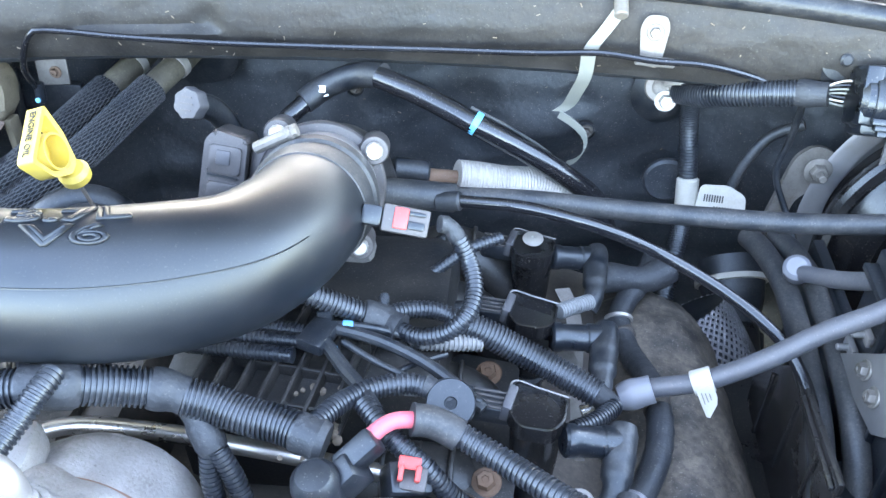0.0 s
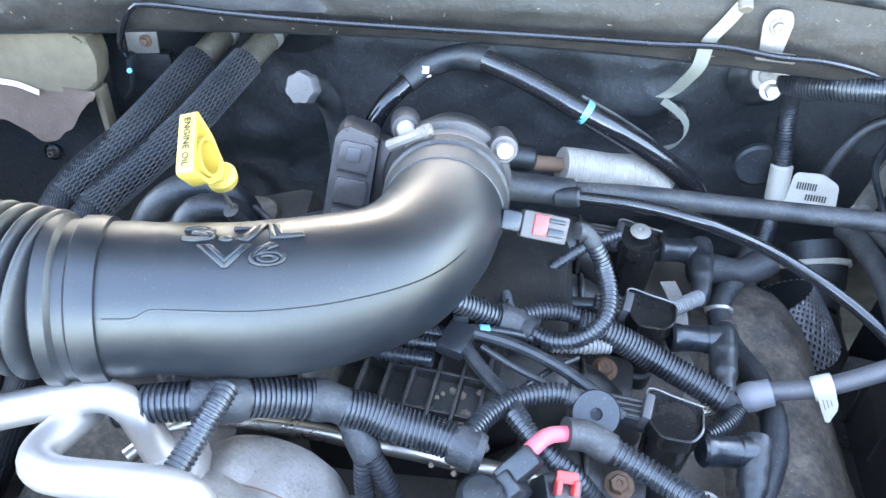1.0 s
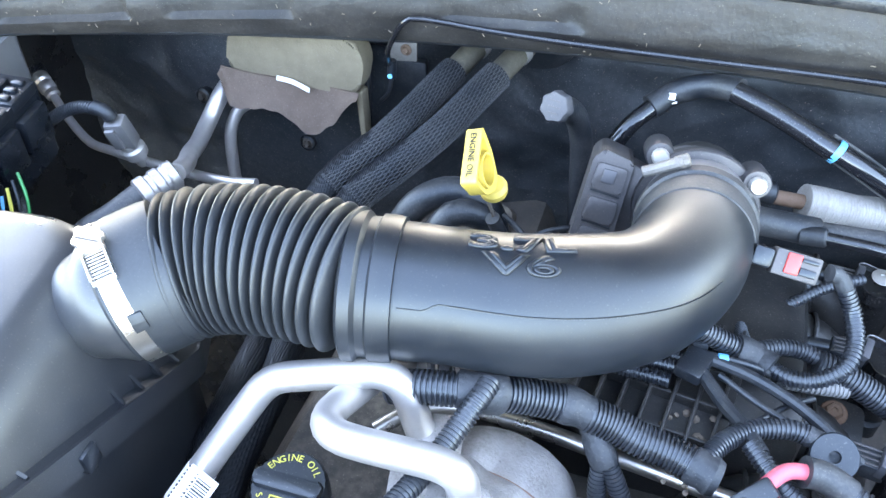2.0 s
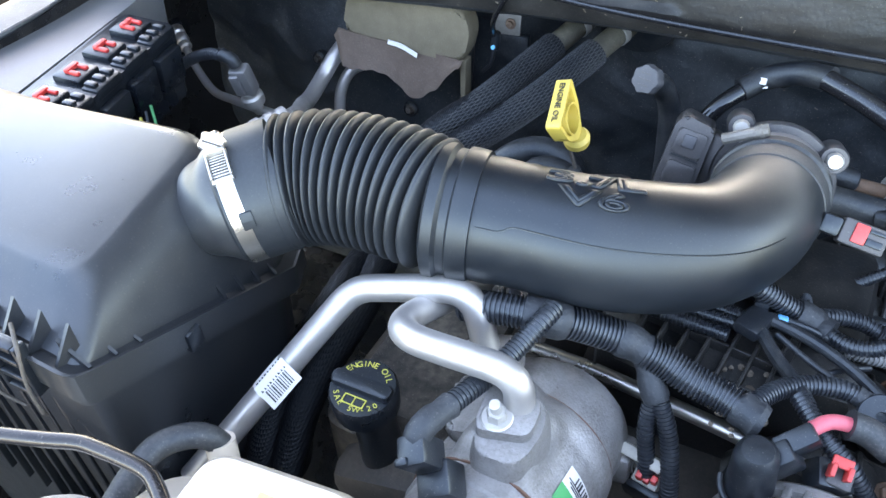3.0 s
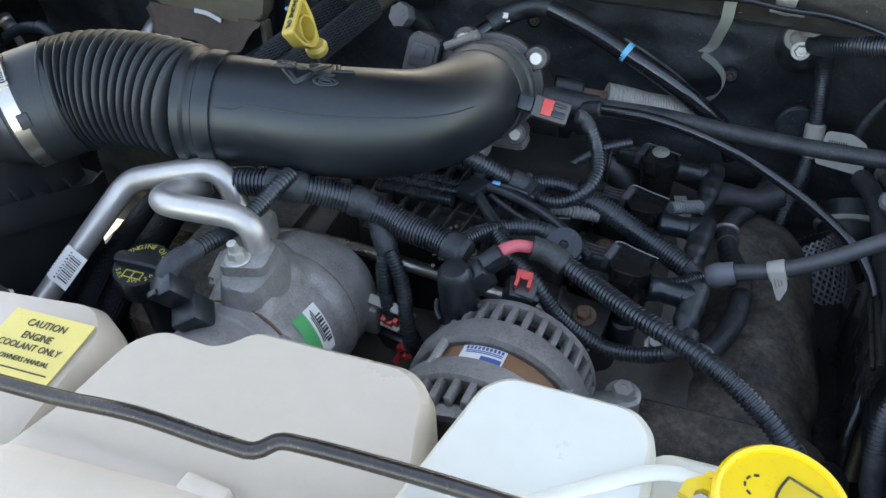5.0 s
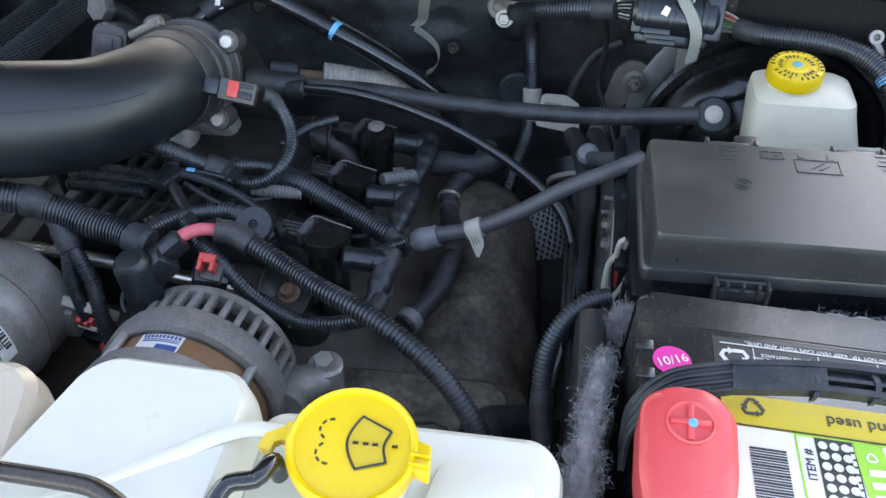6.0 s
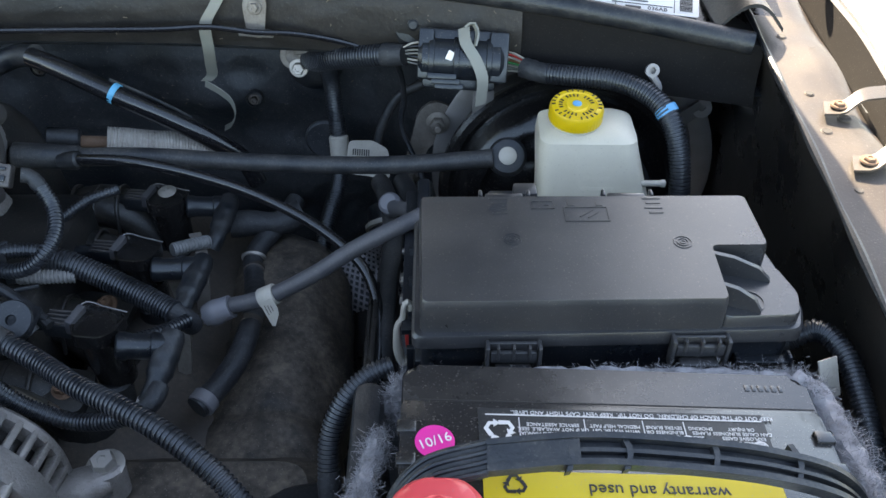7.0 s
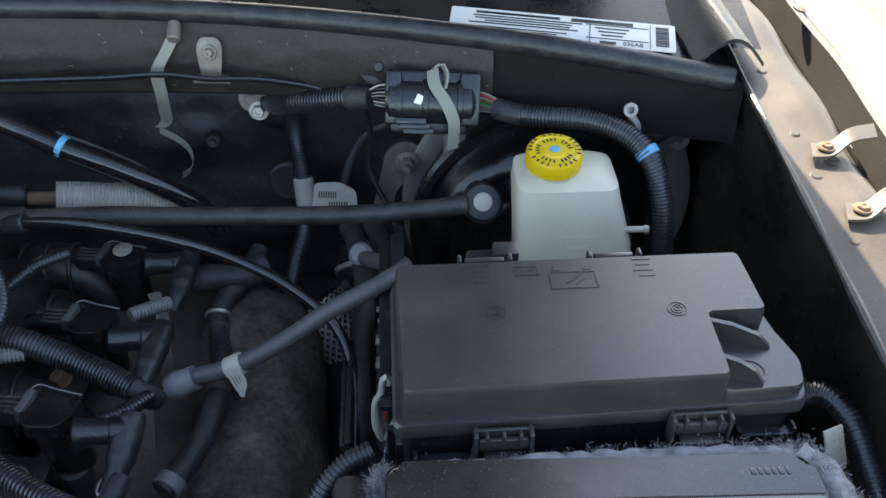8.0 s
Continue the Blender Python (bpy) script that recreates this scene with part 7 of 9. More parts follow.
# oil filler
oil = thing("oil_filler", "black oil filler cap with pale yellow lettering", "oil cap")
OC = Vector((-0.389, 0.256, 0.924))
ON = Vector((0.0, -0.10, 1)).normalized()
om = plane_at(OC, (1, 0.0, 0), ON) @ Matrix.Diagonal((1.1, 1.1, 1, 1))
bm = BM()
lathe(bm, [(0.020, -0.016), (0.0275, -0.014), (0.0286, 0.006), (0.0268, 0.010), (0.002, 0.0105)], OC, ON, 56, lobes=28, depth=0.012)
cap_ = part("cap", bm, "plastic", oil)
bm = BM()
prism(bm, [(p[0], p[1]) for p in rounded([(-0.024, -0.006), (0.024, -0.006), (0.024, 0.006), (-0.024, 0.006)], 0.004, 0)], 0.010, 0.0165, m=om, bevel=0.0015)
part("grip_bar", bm, "plastic", cap_)
for k, ch in enumerate("ENGINE OIL"):
    a = radians(150 - k * 12.5)
    lettering("cap_lettering", ch, 0.0068, om @ pose(0.0195 * math.cos(a), 0.0195 * math.sin(a), 0.0107, 0, 0, math.degrees(a) - 90), "yellowprint", cap_, 0.0002)
for k, ch in enumerate("SAE 5W-20"):
    a = radians(215 + k * 14)
    lettering("cap_lettering", ch, 0.0062, om @ pose(0.0195 * math.cos(a), 0.0195 * math.sin(a), 0.0107, 0, 0, math.degrees(a) + 90), "yellowprint", cap_, 0.0002)
bm = BM()
for x in (-0.0045, 0.0045):
    for y0 in (-0.0095, -0.0165):
        plate(bm, (x, y0), 0.008, 0.0008, om @ pose(0, 0, 0.0107))
for x in (-0.0085, 0.0, 0.0085):
    plate(bm, (x, -0.013), 0.0008, 0.0075, om @ pose(0, 0, 0.0107))
part("book_symbol", bm, "yellowprint", cap_)
bm = BM()
sweep(bm, [OC - ON * 0.008, OC + Vector((0.0, 0.008, -0.05)), OC + Vector((0.002, 0.01, -0.16)), OC + Vector((0.01, 0.02, -0.26))], 0.0185, 22, 0.01)
part("neck", bm, "plastic", oil)

# white shroud tank with notch, and washer tank
tank = thing("shroud_tank", "large creamy white plastic tank on the fan shroud", "tank")
bm = BM()
TK = [(-0.252, 0.092), (-0.235, 0.108), (-0.195, 0.104), (-0.182, 0.112), (-0.172, 0.126), (-0.060, 0.126), (-0.042, 0.112), (-0.020, 0.020), (-0.010, -0.04), (-0.285, -0.04), (-0.262, 0.03)]
loft(bm, [rounded(TK, 0.012, 0.80), rounded(TK, 0.012, 1.030), rounded([(-0.148 + (x + 0.148) * 0.975, 0.045 + (y - 0.045) * 0.965) for x, y in TK], 0.014, 1.044), rounded([(-0.148 + (x + 0.148) * 0.93, 0.045 + (y - 0.045) * 0.90) for x, y in TK], 0.014, 1.049)])
part("body", bm, "white", tank)
bm = BM()
box(bm, (-0.135, 0.000, 1.052), (0.030, 0.014, 0.014), 0.003, m=pose(0, 0, 0, 0, 0, -6))
part("clip_tab", bm, "white", tank)
bm = BM()
box(bm, (-0.045, 0.006, 1.052), (0.020, 0.014, 0.014), 0.003, m=pose(0, 0, 0, 0, 0, -6))
part("clip_tab", bm, "white", tank)
bm = BM()
loft(bm, [rounded([(-0.27, -0.002), (-0.02, 0.008), (-0.015, -0.06), (-0.28, -0.06)], 0.015, 1.03), rounded([(-0.265, -0.008), (-0.025, 0.002), (-0.02, -0.058), (-0.275, -0.058)], 0.015, 1.058), rounded([(-0.255, -0.015), (-0.032, -0.006), (-0.028, -0.054), (-0.265, -0.054)], 0.015, 1.062)])
part("front_ridge", bm, "white", tank)

washer = thing("washer_tank", "bluish white washer fluid tank with yellow cap", "washer tank")
bm = BM()
WT = [(-0.014, 0.114), (0.000, 0.126), (0.078, 0.124), (0.092, 0.108), (0.094, -0.04), (-0.030, -0.04), (-0.040, 0.01)]
loft(bm, [rounded(WT, 0.014, 0.80), rounded(WT, 0.014, 1.046), rounded([(0.032 + (x - 0.032) * 0.965, 0.045 + (y - 0.045) * 0.965) for x, y in WT], 0.016, 1.060), rounded([(0.032 + (x - 0.032) * 0.9, 0.045 + (y - 0.045) * 0.9) for x, y in WT], 0.016, 1.065)])
part("body", bm, "bluewhite", washer)
bm = BM()
WS = [(0.085, 0.127), (0.252, 0.127), (0.264, 0.112), (0.266, -0.04), (0.085, -0.04)]
loft(bm, [rounded(WS, 0.016, 0.80), rounded(WS, 0.016, 1.012), rounded([(0.175 + (x - 0.175) * 0.97, 0.04 + (y - 0.04) * 0.95) for x, y in WS], 0.018, 1.026), rounded([(0.175 + (x - 0.175) * 0.9, 0.04 + (y - 0.04) * 0.88) for x, y in WS], 0.018, 1.031)])
part("step", bm, "bluewhite", washer)
bm = BM()
sweep(bm, [(0.000, 0.024, 1.062), (0.030, 0.040, 1.0635), (0.064, 0.062, 1.0645), (0.085, 0.074, 1.067), (0.100, 0.080, 1.067), (0.118, 0.080, 1.066)], 0.0048, 12, 0.005, squash=0.6)
part("hinge_rib", bm, "bluewhite", washer)
bm = BM()
box(bm, (0.218, 0.066, 1.034), (0.055, 0.05, 0.014), 0.006, m=pose(0, 0, 0, 0, 0, -10))
part("raised_pad", bm, "bluewhite", washer)
WN = Vector((0.05, -0.12, 1)).normalized()
WC = Vector((0.154, 0.074, 1.070))
bm = BM()
lathe(bm, [(0.028, -0.045), (0.028, -0.006)], WC, WN, 36)
part("filler_neck", bm, "bluewhite", washer)
bm = BM()
lathe(bm, [(0.027, -0.012), (0.0330, -0.011), (0.0340, -0.006), (0.0340, 0.002), (0.0322, 0.0045), (0.0300, 0.0035), (0.0295, 0.0018), (0.002, 0.0018)], WC, WN, 56)
wcap = part("washer_cap", bm, "yellow", washer, "yellow cap with black windscreen symbol")
wm = plane_at(WC, (1, 0.06, 0), WN) @ Matrix.Diagonal((0.88, 0.88, 1, 1))
bm = BM()
prism(bm, [(0.034, -0.012), (0.046, -0.016), (0.046, 0.004), (0.035, 0.008)], -0.009, 0.001, m=wm, bevel=0.0015)
part("thumb_tab", bm, "yellow", wcap)
for dy in (-0.007, -0.001):
    bm = BM()
    box(bm, wm @ Vector((0.040, dy - 0.003, 0.0022)), (0.012, 0.002, 0.003), 0.0005, m=wm.to_3x3().to_4x4() @ pose(0, 0, 0, 0, 0, -8))
    part("tab_rib", bm, "yellow", wcap)
bm = BM()
ribbon(bm, [wm @ Vector(p) for p in ((-0.036, 0.004, -0.002), (-0.044, 0.006, -0.003), (-0.050, 0.002, -0.003), (-0.052, -0.004, -0.004))], 0.006, 0.007, WN)
part("hinge_loop", bm, "yellow", wcap)
bm = BM()
ribbon(bm, [wm @ Vector(p) for p in ((-0.035, 0.010, -0.002), (-0.040, 0.012, -0.003), (-0.042, 0.008, -0.004))], 0.006, 0.004, WN)
part("hinge_loop", bm, "yellow", wcap)
# symbol: fan of glass, dashes of spray
bm = BM()
fan = [(0.004 - 0.0, 0.019), (0.022, 0.010), (0.018, 0.002), (0.021, -0.010), (0.002, -0.015)]
arc = [(0.004 - 0.007 * math.sin(math.pi * k / 6) , 0.019 - 0.034 * k / 6) for k in range(7)]
loop = [(0.022, 0.010), (0.019, 0.000), (0.021, -0.010)] + arc[::-1]
sweep(bm, [wm @ Vector((x, y, 0.0022)) for x, y in (arc[0], (0.013, 0.0145), (0.022, 0.010))], 0.0007, 6, 0.003)
sweep(bm, [wm @ Vector((x, y, 0.0022)) for x, y in arc], 0.0007, 6, 0.003)
sweep(bm, [wm @ Vector((x, y, 0.0022)) for x, y in (arc[-1], (0.012, -0.0125), (0.021, -0.010))], 0.0007, 6, 0.003)
sweep(bm, [wm @ Vector((x, y, 0.0022)) for x, y in ((0.022, 0.010), (0.0185, 0.000), (0.021, -0.010))], 0.0007, 6, 0.003)
part("symbol_outline", bm, "print", wcap)
bm = BM()
prism(bm, loop[:3] + arc[::-1], 0.0018, 0.0021, m=wm)
part("symbol_glass", bm, "amberprint", wcap)
bm = BM()
for x in (0.002, 0.008, 0.0135, 0.025):
    plate(bm, (x, 0.0015 - 0.04 * x), 0.0034, 0.0016, wm @ pose(0, 0, 0.0022))
for s in (1, -1):
    for a in (100, 140, 180, 225):
        x, y = -0.0125 + 0.0075 * math.cos(radians(a)), 0.0015 + s * 0.0075 + 0.0068 * s * math.sin(radians(a))
        box(bm, wm @ Vector((x, y, 0.0024)), (0.003, 0.0014, 0.0006), m=wm.to_3x3().to_4x4() @ pose(0, 0, 0, 0, 0, s * (a + 90)))
part("symbol_spray", bm, "print", wcap)
hk = thing("hose_hook", "bent black rubber nozzle on the washer tank", "nozzle")
bm = BM()
sweep(bm, [(0.116, 0.064, 1.052), (0.116, 0.060, 1.070), (0.112, 0.048, 1.072), (0.098, 0.044, 1.070), (0.092, 0.032, 1.064)], 0.0048, 12, 0.004)
part("tube", bm, "shinyhose", hk)

# hood prop rod, lying bent across the tanks
pr = thing("prop_rod", "bent dark steel hood prop rod across the tanks", "rod")
bm = BM()
sweep(bm, [(-0.60, 0.020, 1.074), (-0.475, 0.06, 1.072), (-0.449, 0.069, 1.072), (-0.439, 0.07, 1.072), (-0.401, 0.07, 1.072), (-0.39, 0.065, 1.072), (-0.351, 0.037, 1.072), (-0.335, 0.024, 1.072), (-0.326, 0.021, 1.072), (-0.293, 0.017, 1.076), (-0.236, 0.018, 1.076), (-0.184, 0.019, 1.080), (-0.125, 0.017, 1.080), (-0.108, 0.018, 1.080), (-0.099, 0.027, 1.080), (-0.085, 0.029, 1.080), (0.020, 0.029, 1.080), (0.040, 0.027, 1.080), (0.065, 0.014, 1.080), (0.09, -0.01, 1.078)], 0.0048, 14, 0.004)
part("rod", bm, "rodsteel", pr)


# ---- driver's side: fuse box, battery, brake booster, reservoir ----
fb = thing("fuse_box", "dusty black fuse box with stepped cover and clips", "fuse box")
COV = [(0.318, 0.299), (0.531, 0.301), (0.533, 0.359), (0.575, 0.359), (0.574, 0.420), (0.316, 0.420)]
def shrink(o, k, c=(0.445, 0.360)):
    return [(c[0] + (x - c[0]) * k, c[1] + (y - c[1]) * k) for x, y in o]
bm = BM()
BASE = [(0.312, 0.294), (0.588, 0.300), (0.596, 0.326), (0.580, 0.428), (0.312, 0.430)]
loft(bm, [rounded(shrink(BASE, 0.965), 0.008, 1.0015), rounded(BASE, 0.008, 1.0010), rounded(BASE, 0.008, 1.010), rounded(shrink(BASE, 0.985), 0.008, 1.0125), rounded(shrink(BASE, 0.96), 0.008, 1.0128)])
part("rim", bm, "lid", fb)
bm = BM()
LOWT = [(0.530, 0.302), (0.584, 0.304), (0.590, 0.326), (0.582, 0.356), (0.526, 0.360)]
loft(bm, [rounded(LOWT, 0.006, 1.008), rounded(LOWT, 0.006, 1.021), rounded(shrink(LOWT, 0.97, (0.562, 0.335)), 0.006, 1.023)])
low = part("low_shelf", bm, "lid", fb)
bm = BM()
loft(bm, [rounded(COV, 0.005, 1.010), rounded(shrink(COV, 0.996), 0.005, 1.035), rounded(shrink(COV, 0.990), 0.005, 1.0400), rounded(shrink(COV, 0.982), 0.005, 1.0415)])
cov = part("cover", bm, "lid", fb, "weathered stepped cover")
# swept gussets beside the low shelf
for y, w in ((0.352, 0.046), (0.318, 0.030)):
    bm = BM()
    prism(bm, [(0, -0.002), (w, -0.004), (w * 0.96, 0.004), (w * 0.75, 0.013), (w * 0.35, 0.0185), (0, 0.0195)], -0.0018, 0.0018, m=plane_at((0.530, y, 1.021), (1, -0.30 if y > 0.33 else -0.42, 0), (0.3, -1, 0)))
    part("gusset", bm, "lid", fb)
for r in (0.0100,):
    bm = BM()
    lathe(bm, [(r, 0), (r + 0.001, 0.0005), (r + 0.001, 0.001), (r - 0.0006, 0.001), (r - 0.0006, 0)], (0.552, 0.318, 1.0228), (0, 0, 1), 30)
    box(bm, (0.552, 0.318, 1.0234), (0.012, 0.002, 0.0012), m=pose(0, 0, 0, 0, 0, 20))
    box(bm, (0.552, 0.318, 1.0234), (0.002, 0.012, 0.0012), m=pose(0, 0, 0, 0, 0, 20))
    part("plus_mark", bm, "lid", fb)
# moulded marks on the cover
TOPZ = 1.0416
bm = BM()
for (x, y, w, h) in ((0.445, 0.4045, 0.034, 0.0011), (0.445, 0.3875, 0.034, 0.0011), (0.4285, 0.396, 0.0011, 0.017), (0.4615, 0.396, 0.0011, 0.017), (0.434, 0.409, 0.005, 0.006), (0.456, 0.409, 0.005, 0.006)):
    box(bm, (x, y, TOPZ), (w, h, 0.0011))
box(bm, (0.445, 0.397, TOPZ), (0.014, 0.0011, 0.0011), m=pose(0, 0, 0, 0, 0, 40))
box(bm, (0.4495, 0.3945, TOPZ), (0.010, 0.0011, 0.0011), m=pose(0, 0, 0, 0, 0, 40))
part("battery_symbol", bm, "lid", cov)
bm = BM()
for (x, y, w, h) in ((0.412, 0.412, 0.017, 0.001), (0.412, 0.403, 0.017, 0.001), (0.4035, 0.4075, 0.001, 0.010), (0.4205, 0.4075, 0.001, 0.010), (0.410, 0.4075, 0.001, 0.009), (0.415, 0.4075, 0.004, 0.001)):
    box(bm, (x, y, TOPZ), (w, h, 0.0011))
part("book_symbol", bm, "lid", cov)
for x0 in (0.378, 0.498):
    bm = BM()
    for k in range(4):
        box(bm, (x0 + 0.002 * math.sin(k * 3), 0.416 - 0.006 * k, TOPZ), (0.014 - 0.003 * (k % 2), 0.0022, 0.0009))
    part("moulded_print", bm, "lid", cov)
for c in ((0.511, 0.362), (0.386, 0.366)):
    for r in (0.0065, 0.0040, 0.0018):
        bm = BM()
        lathe(bm, [(r - 0.0005, 0), (r - 0.0004, 0.0007), (r + 0.0004, 0.0007), (r + 0.0005, 0)], (c[0], c[1], TOPZ - 0.0002), (0, 0, 1), 26)
        part("date_ring", bm, "lid", cov)
bm = BM()
loft(bm, [rounded(shrink(BASE, 0.95), 0.008, 0.86), rounded(shrink(BASE, 0.955), 0.008, 0.985), rounded(shrink(BASE, 0.955), 0.008, 1.0014)])
part("lower_case", bm, "plastic", fb)
for x, w in ((0.383, 0.036), (0.514, 0.038)):
    y = 0.288 + (x - 0.383) * 0.04
    bm = BM()
    box(bm, (x, y + 0.002, 1.000), (w * 1.04, 0.003, 0.024), 0.001)
    clp = part("side_clip", bm, "lid", fb)
    for s in (-1, 1):
        bm = BM()
        box(bm, (x + s * w / 2, y - 0.001, 1.000), (0.003, 0.010, 0.026), 0.001)
        part("cheek", bm, "lid", clp)
    bm = BM()
    box(bm, (x, y - 0.003, 1.003), (w * 0.9, 0.004, 0.010), 0.0012)
    box(bm, (x, y - 0.006, 0.993), (w * 0.7, 0.009, 0.004), 0.0012)
    box(bm, (x, y - 0.007, 0.986), (w * 0.45, 0.005, 0.006), 0.0012)
    part("tongue", bm, "lid", clp)
    for s in (-0.3, 0, 0.3):
        bm = BM()
        box(bm, (x + s * w, y - 0.004, 1.008), (0.002, 0.005, 0.012), 0.0005)
        part("rib", bm, "lid", clp)
for x in (0.345, 0.565):
    bm = BM()
    for dz in (0.0, 0.012):
        box(bm, (x, 0.290 + (x - 0.345) * 0.04, 0.983 - dz), (0.036, 0.008, 0.003), 0.0008)
    for s in (-1, 1):
        box(bm, (x + s * 0.019, 0.291 + (x - 0.345) * 0.04, 0.977), (0.003, 0.008, 0.022), 0.0008)
    part("lower_slot", bm, "plastic", fb)
for x in (0.384, 0.482):
    bm = BM()
    y = 0.424
    for s in (-1, 1):
        box(bm, (x + s * 0.019, y + 0.004, 1.026), (0.003, 0.008, 0.026), 0.001)
    box(bm, (x, y + 0.006, 1.030), (0.030, 0.005, 0.010), 0.001)
    part("rear_clip", bm, "lid", fb)
# plug stack behind the box
pk = thing("relay_plug", "black plug with red seal behind the fuse box", "connector")
bm = BM()
box(bm, (0.394, 0.460, 0.985), (0.040, 0.03, 0.045), 0.003)
part("shell", bm, "plastic", pk)
bm = BM()
box(bm, (0.384, 0.446, 1.008), (0.034, 0.006, 0.006), 0.001)
part("red_seal", bm, "red", pk, "red seal")
bm = BM()
box(bm, (0.405, 0.464, 1.012), (0.020, 0.016, 0.010), 0.002)
part("relay", bm, "lid", pk)
# pale trim at the box corner with coloured wires
def tucked(p):
    return (0.2965 + (p[0] - 0.2865) * 0.85, p[1] + 0.037, p[2] - 0.035)


tr = thing("wire_guard", "pale cream plastic guard with coloured wires", "wire guard")
bm = BM()
sweep(bm, [tucked(p) for p in ((0.300, 0.343, 0.992), (0.3005, 0.341, 1.000), (0.297, 0.340, 1.003), (0.294, 0.341, 0.993), (0.293, 0.341, 0.984), (0.2875, 0.341, 0.975), (0.2865, 0.340, 0.958), (0.2885, 0.340, 0.940), (0.292, 0.340, 0.930), (0.299, 0.340, 0.940), (0.305, 0.341, 0.953), (0.307, 0.342, 0.962))], 0.0034, 10, 0.004, lambda s: 0.75 + 0.5 * math.exp(-((s - 0.6) / 0.16) ** 2))
part("guard", bm, "offwhite", tr)
for i, col in enumerate(("red", "red", "blue", "blue")):
    bm = BM()
    sweep(bm, [tucked(p) for p in ((0.3005 + 0.002 * i, 0.345, 0.984 - 0.002 * (i % 2)), (0.2975 + 0.0032 * i, 0.343, 0.972), (0.2965 + 0.0022 * i, 0.343, 0.958), (0.297, 0.345, 0.945))], 0.0021, 8, 0.004)
    part("wire", bm, col, tr)

# ---- battery ----
bat = thing("car_battery", "black car battery with labels and carrying handle", "battery")
BM0 = pose(0.4415, 0.176, 1.0085, 0, 3.0, 0)
BROT = BM0.to_3x3().to_4x4()
bm = BM()
prism(bm, [(p[0], p[1]) for p in rounded([(-0.134, -0.085), (0.134, -0.085), (0.134, 0.088), (-0.134, 0.088)], 0.010, 0)], -0.20, 0.0035, m=BM0, bevel=0.005, seg=3)
part("case", bm, "battery", bat)
bm = BM()
prism(bm, [(p[0], p[1]) for p in rounded([(-0.135, -0.086), (0.135, -0.086), (0.135, 0.0575), (-0.135, 0.0575)], 0.006, 0)], -0.003, 0.004, m=BM0, bevel=0.0012)
part("lid", bm, "battery", bat)


def blab(name, cx, cy, w, h, mat, z=0.0042, rot=0.0, label="", root=None):
    bm = BM()
    plate(bm, (0, 0), w, h, BM0 @ pose(cx, cy, z, 0, 0, rot), 0.0004)
    return part(name, bm, mat, root or bat, label)


def bl2(cx, cy, w, h, mat="whiteprint"):
    blab("print_line", cx, cy, w, h, mat, 0.0047)


def bdot(name, cx, cy, r, mat, z, label="", squash=1.0):
    bm = BM()
    lathe(bm, [(r, 0), (r, 0.0004)], BM0 @ Vector((cx, cy, z)), BM0.to_3x3() @ Vector((0, 0, 1)), 28, squash=squash)
    return part(name, bm, mat, bat, label)


blab("warning_label", 0.0045, 0.0335, 0.182, 0.038, "print", 0.0041, label="black label with white print")
bl2(0.006, 0.0470, 0.176, 0.0008)
lettering("label_lettering", "KEEP OUT OF THE REACH OF CHILDREN.  DO NOT TIP.  KEEP VENT CAPS TIGHT AND LEVEL.", 0.0040, BM0 @ pose(0.018, 0.0493, 0.0048, 0, 0, 180), "whiteprint", bat, 0.0002)
for x0, text in ((-0.040, "FOLLOW INSTRUCTIONS IN\nVEHICLE OWNERS MANUAL\nOR IF NOT AVAILABLE, SEEK\nSERVICE ASSISTANCE"), (-0.001, "FLUSH EYES\nIMMEDIATELY\nWITH WATER. GET\nMEDICAL HELP FAST"),
                 (0.030, "SULFURIC ACID\nCAN CAUSE\nBLINDNESS OR\nSEVERE BURNS"), (0.053, "NO\nSPARKS\nFLAMES\nSMOKING"), (0.079, "SHIELD EYES.\nEXPLOSIVE GASES\nCAN CAUSE BLINDNESS\nOR INJURY")):
    lettering("label_lettering", text, 0.0035, BM0 @ pose(x0, 0.0350, 0.0048, 0, 0, 180), "whiteprint", bat, 0.0002)
for x in (-0.061, -0.020, 0.017, 0.043):
    bl2(x, 0.0350, 0.0006, 0.020)
lettering("label_lettering", "DANGER/POISON", 0.0066, BM0 @ pose(0.064, 0.0205, 0.0048, 0, 0, 180), "whiteprint", bat, 0.0002)
for cx, cy in ((0.0435, 0.0300), (0.0885, 0.0270), (0.010, 0.0275)):
    bm = BM()
    lathe(bm, [(0.0036, 0), (0.0045, 0), (0.0045, 0.0004), (0.0036, 0.0004), (0.0036, 0)], BM0 @ Vector((cx, cy, 0.0047)), BM0.to_3x3() @ Vector((0, 0, 1)), 22)
    part("warning_symbol", bm, "whiteprint", bat)
    blab("warning_symbol", cx, cy, 0.0075, 0.0009, "whiteprint", 0.0047, 45)


def recycle(cx, cy, k, mat, z):
    """Three bent arrows chasing one another round a triangle."""
    for i in range(3):
        rot = pose(cx, cy, z, 0, 0, 120 * i + (180 if k < 0 else 0))
        q = abs(k)
        bm = BM()
        prism(bm, [(q * x, q * y) for x, y in ((-0.0062, 0.0030), (-0.0030, 0.0082), (0.0022, 0.0082), (0.0036, 0.0058), (0.0052, 0.0067), (0.0046, 0.0024), (0.0006, 0.0041), (0.0020, 0.0049), (0.0012, 0.0062), (-0.0016, 0.0062), (-0.0038, 0.0018))], 0, 0.0004, m=BM0 @ rot)
        part("recycling_arrow", bm, mat, bat)


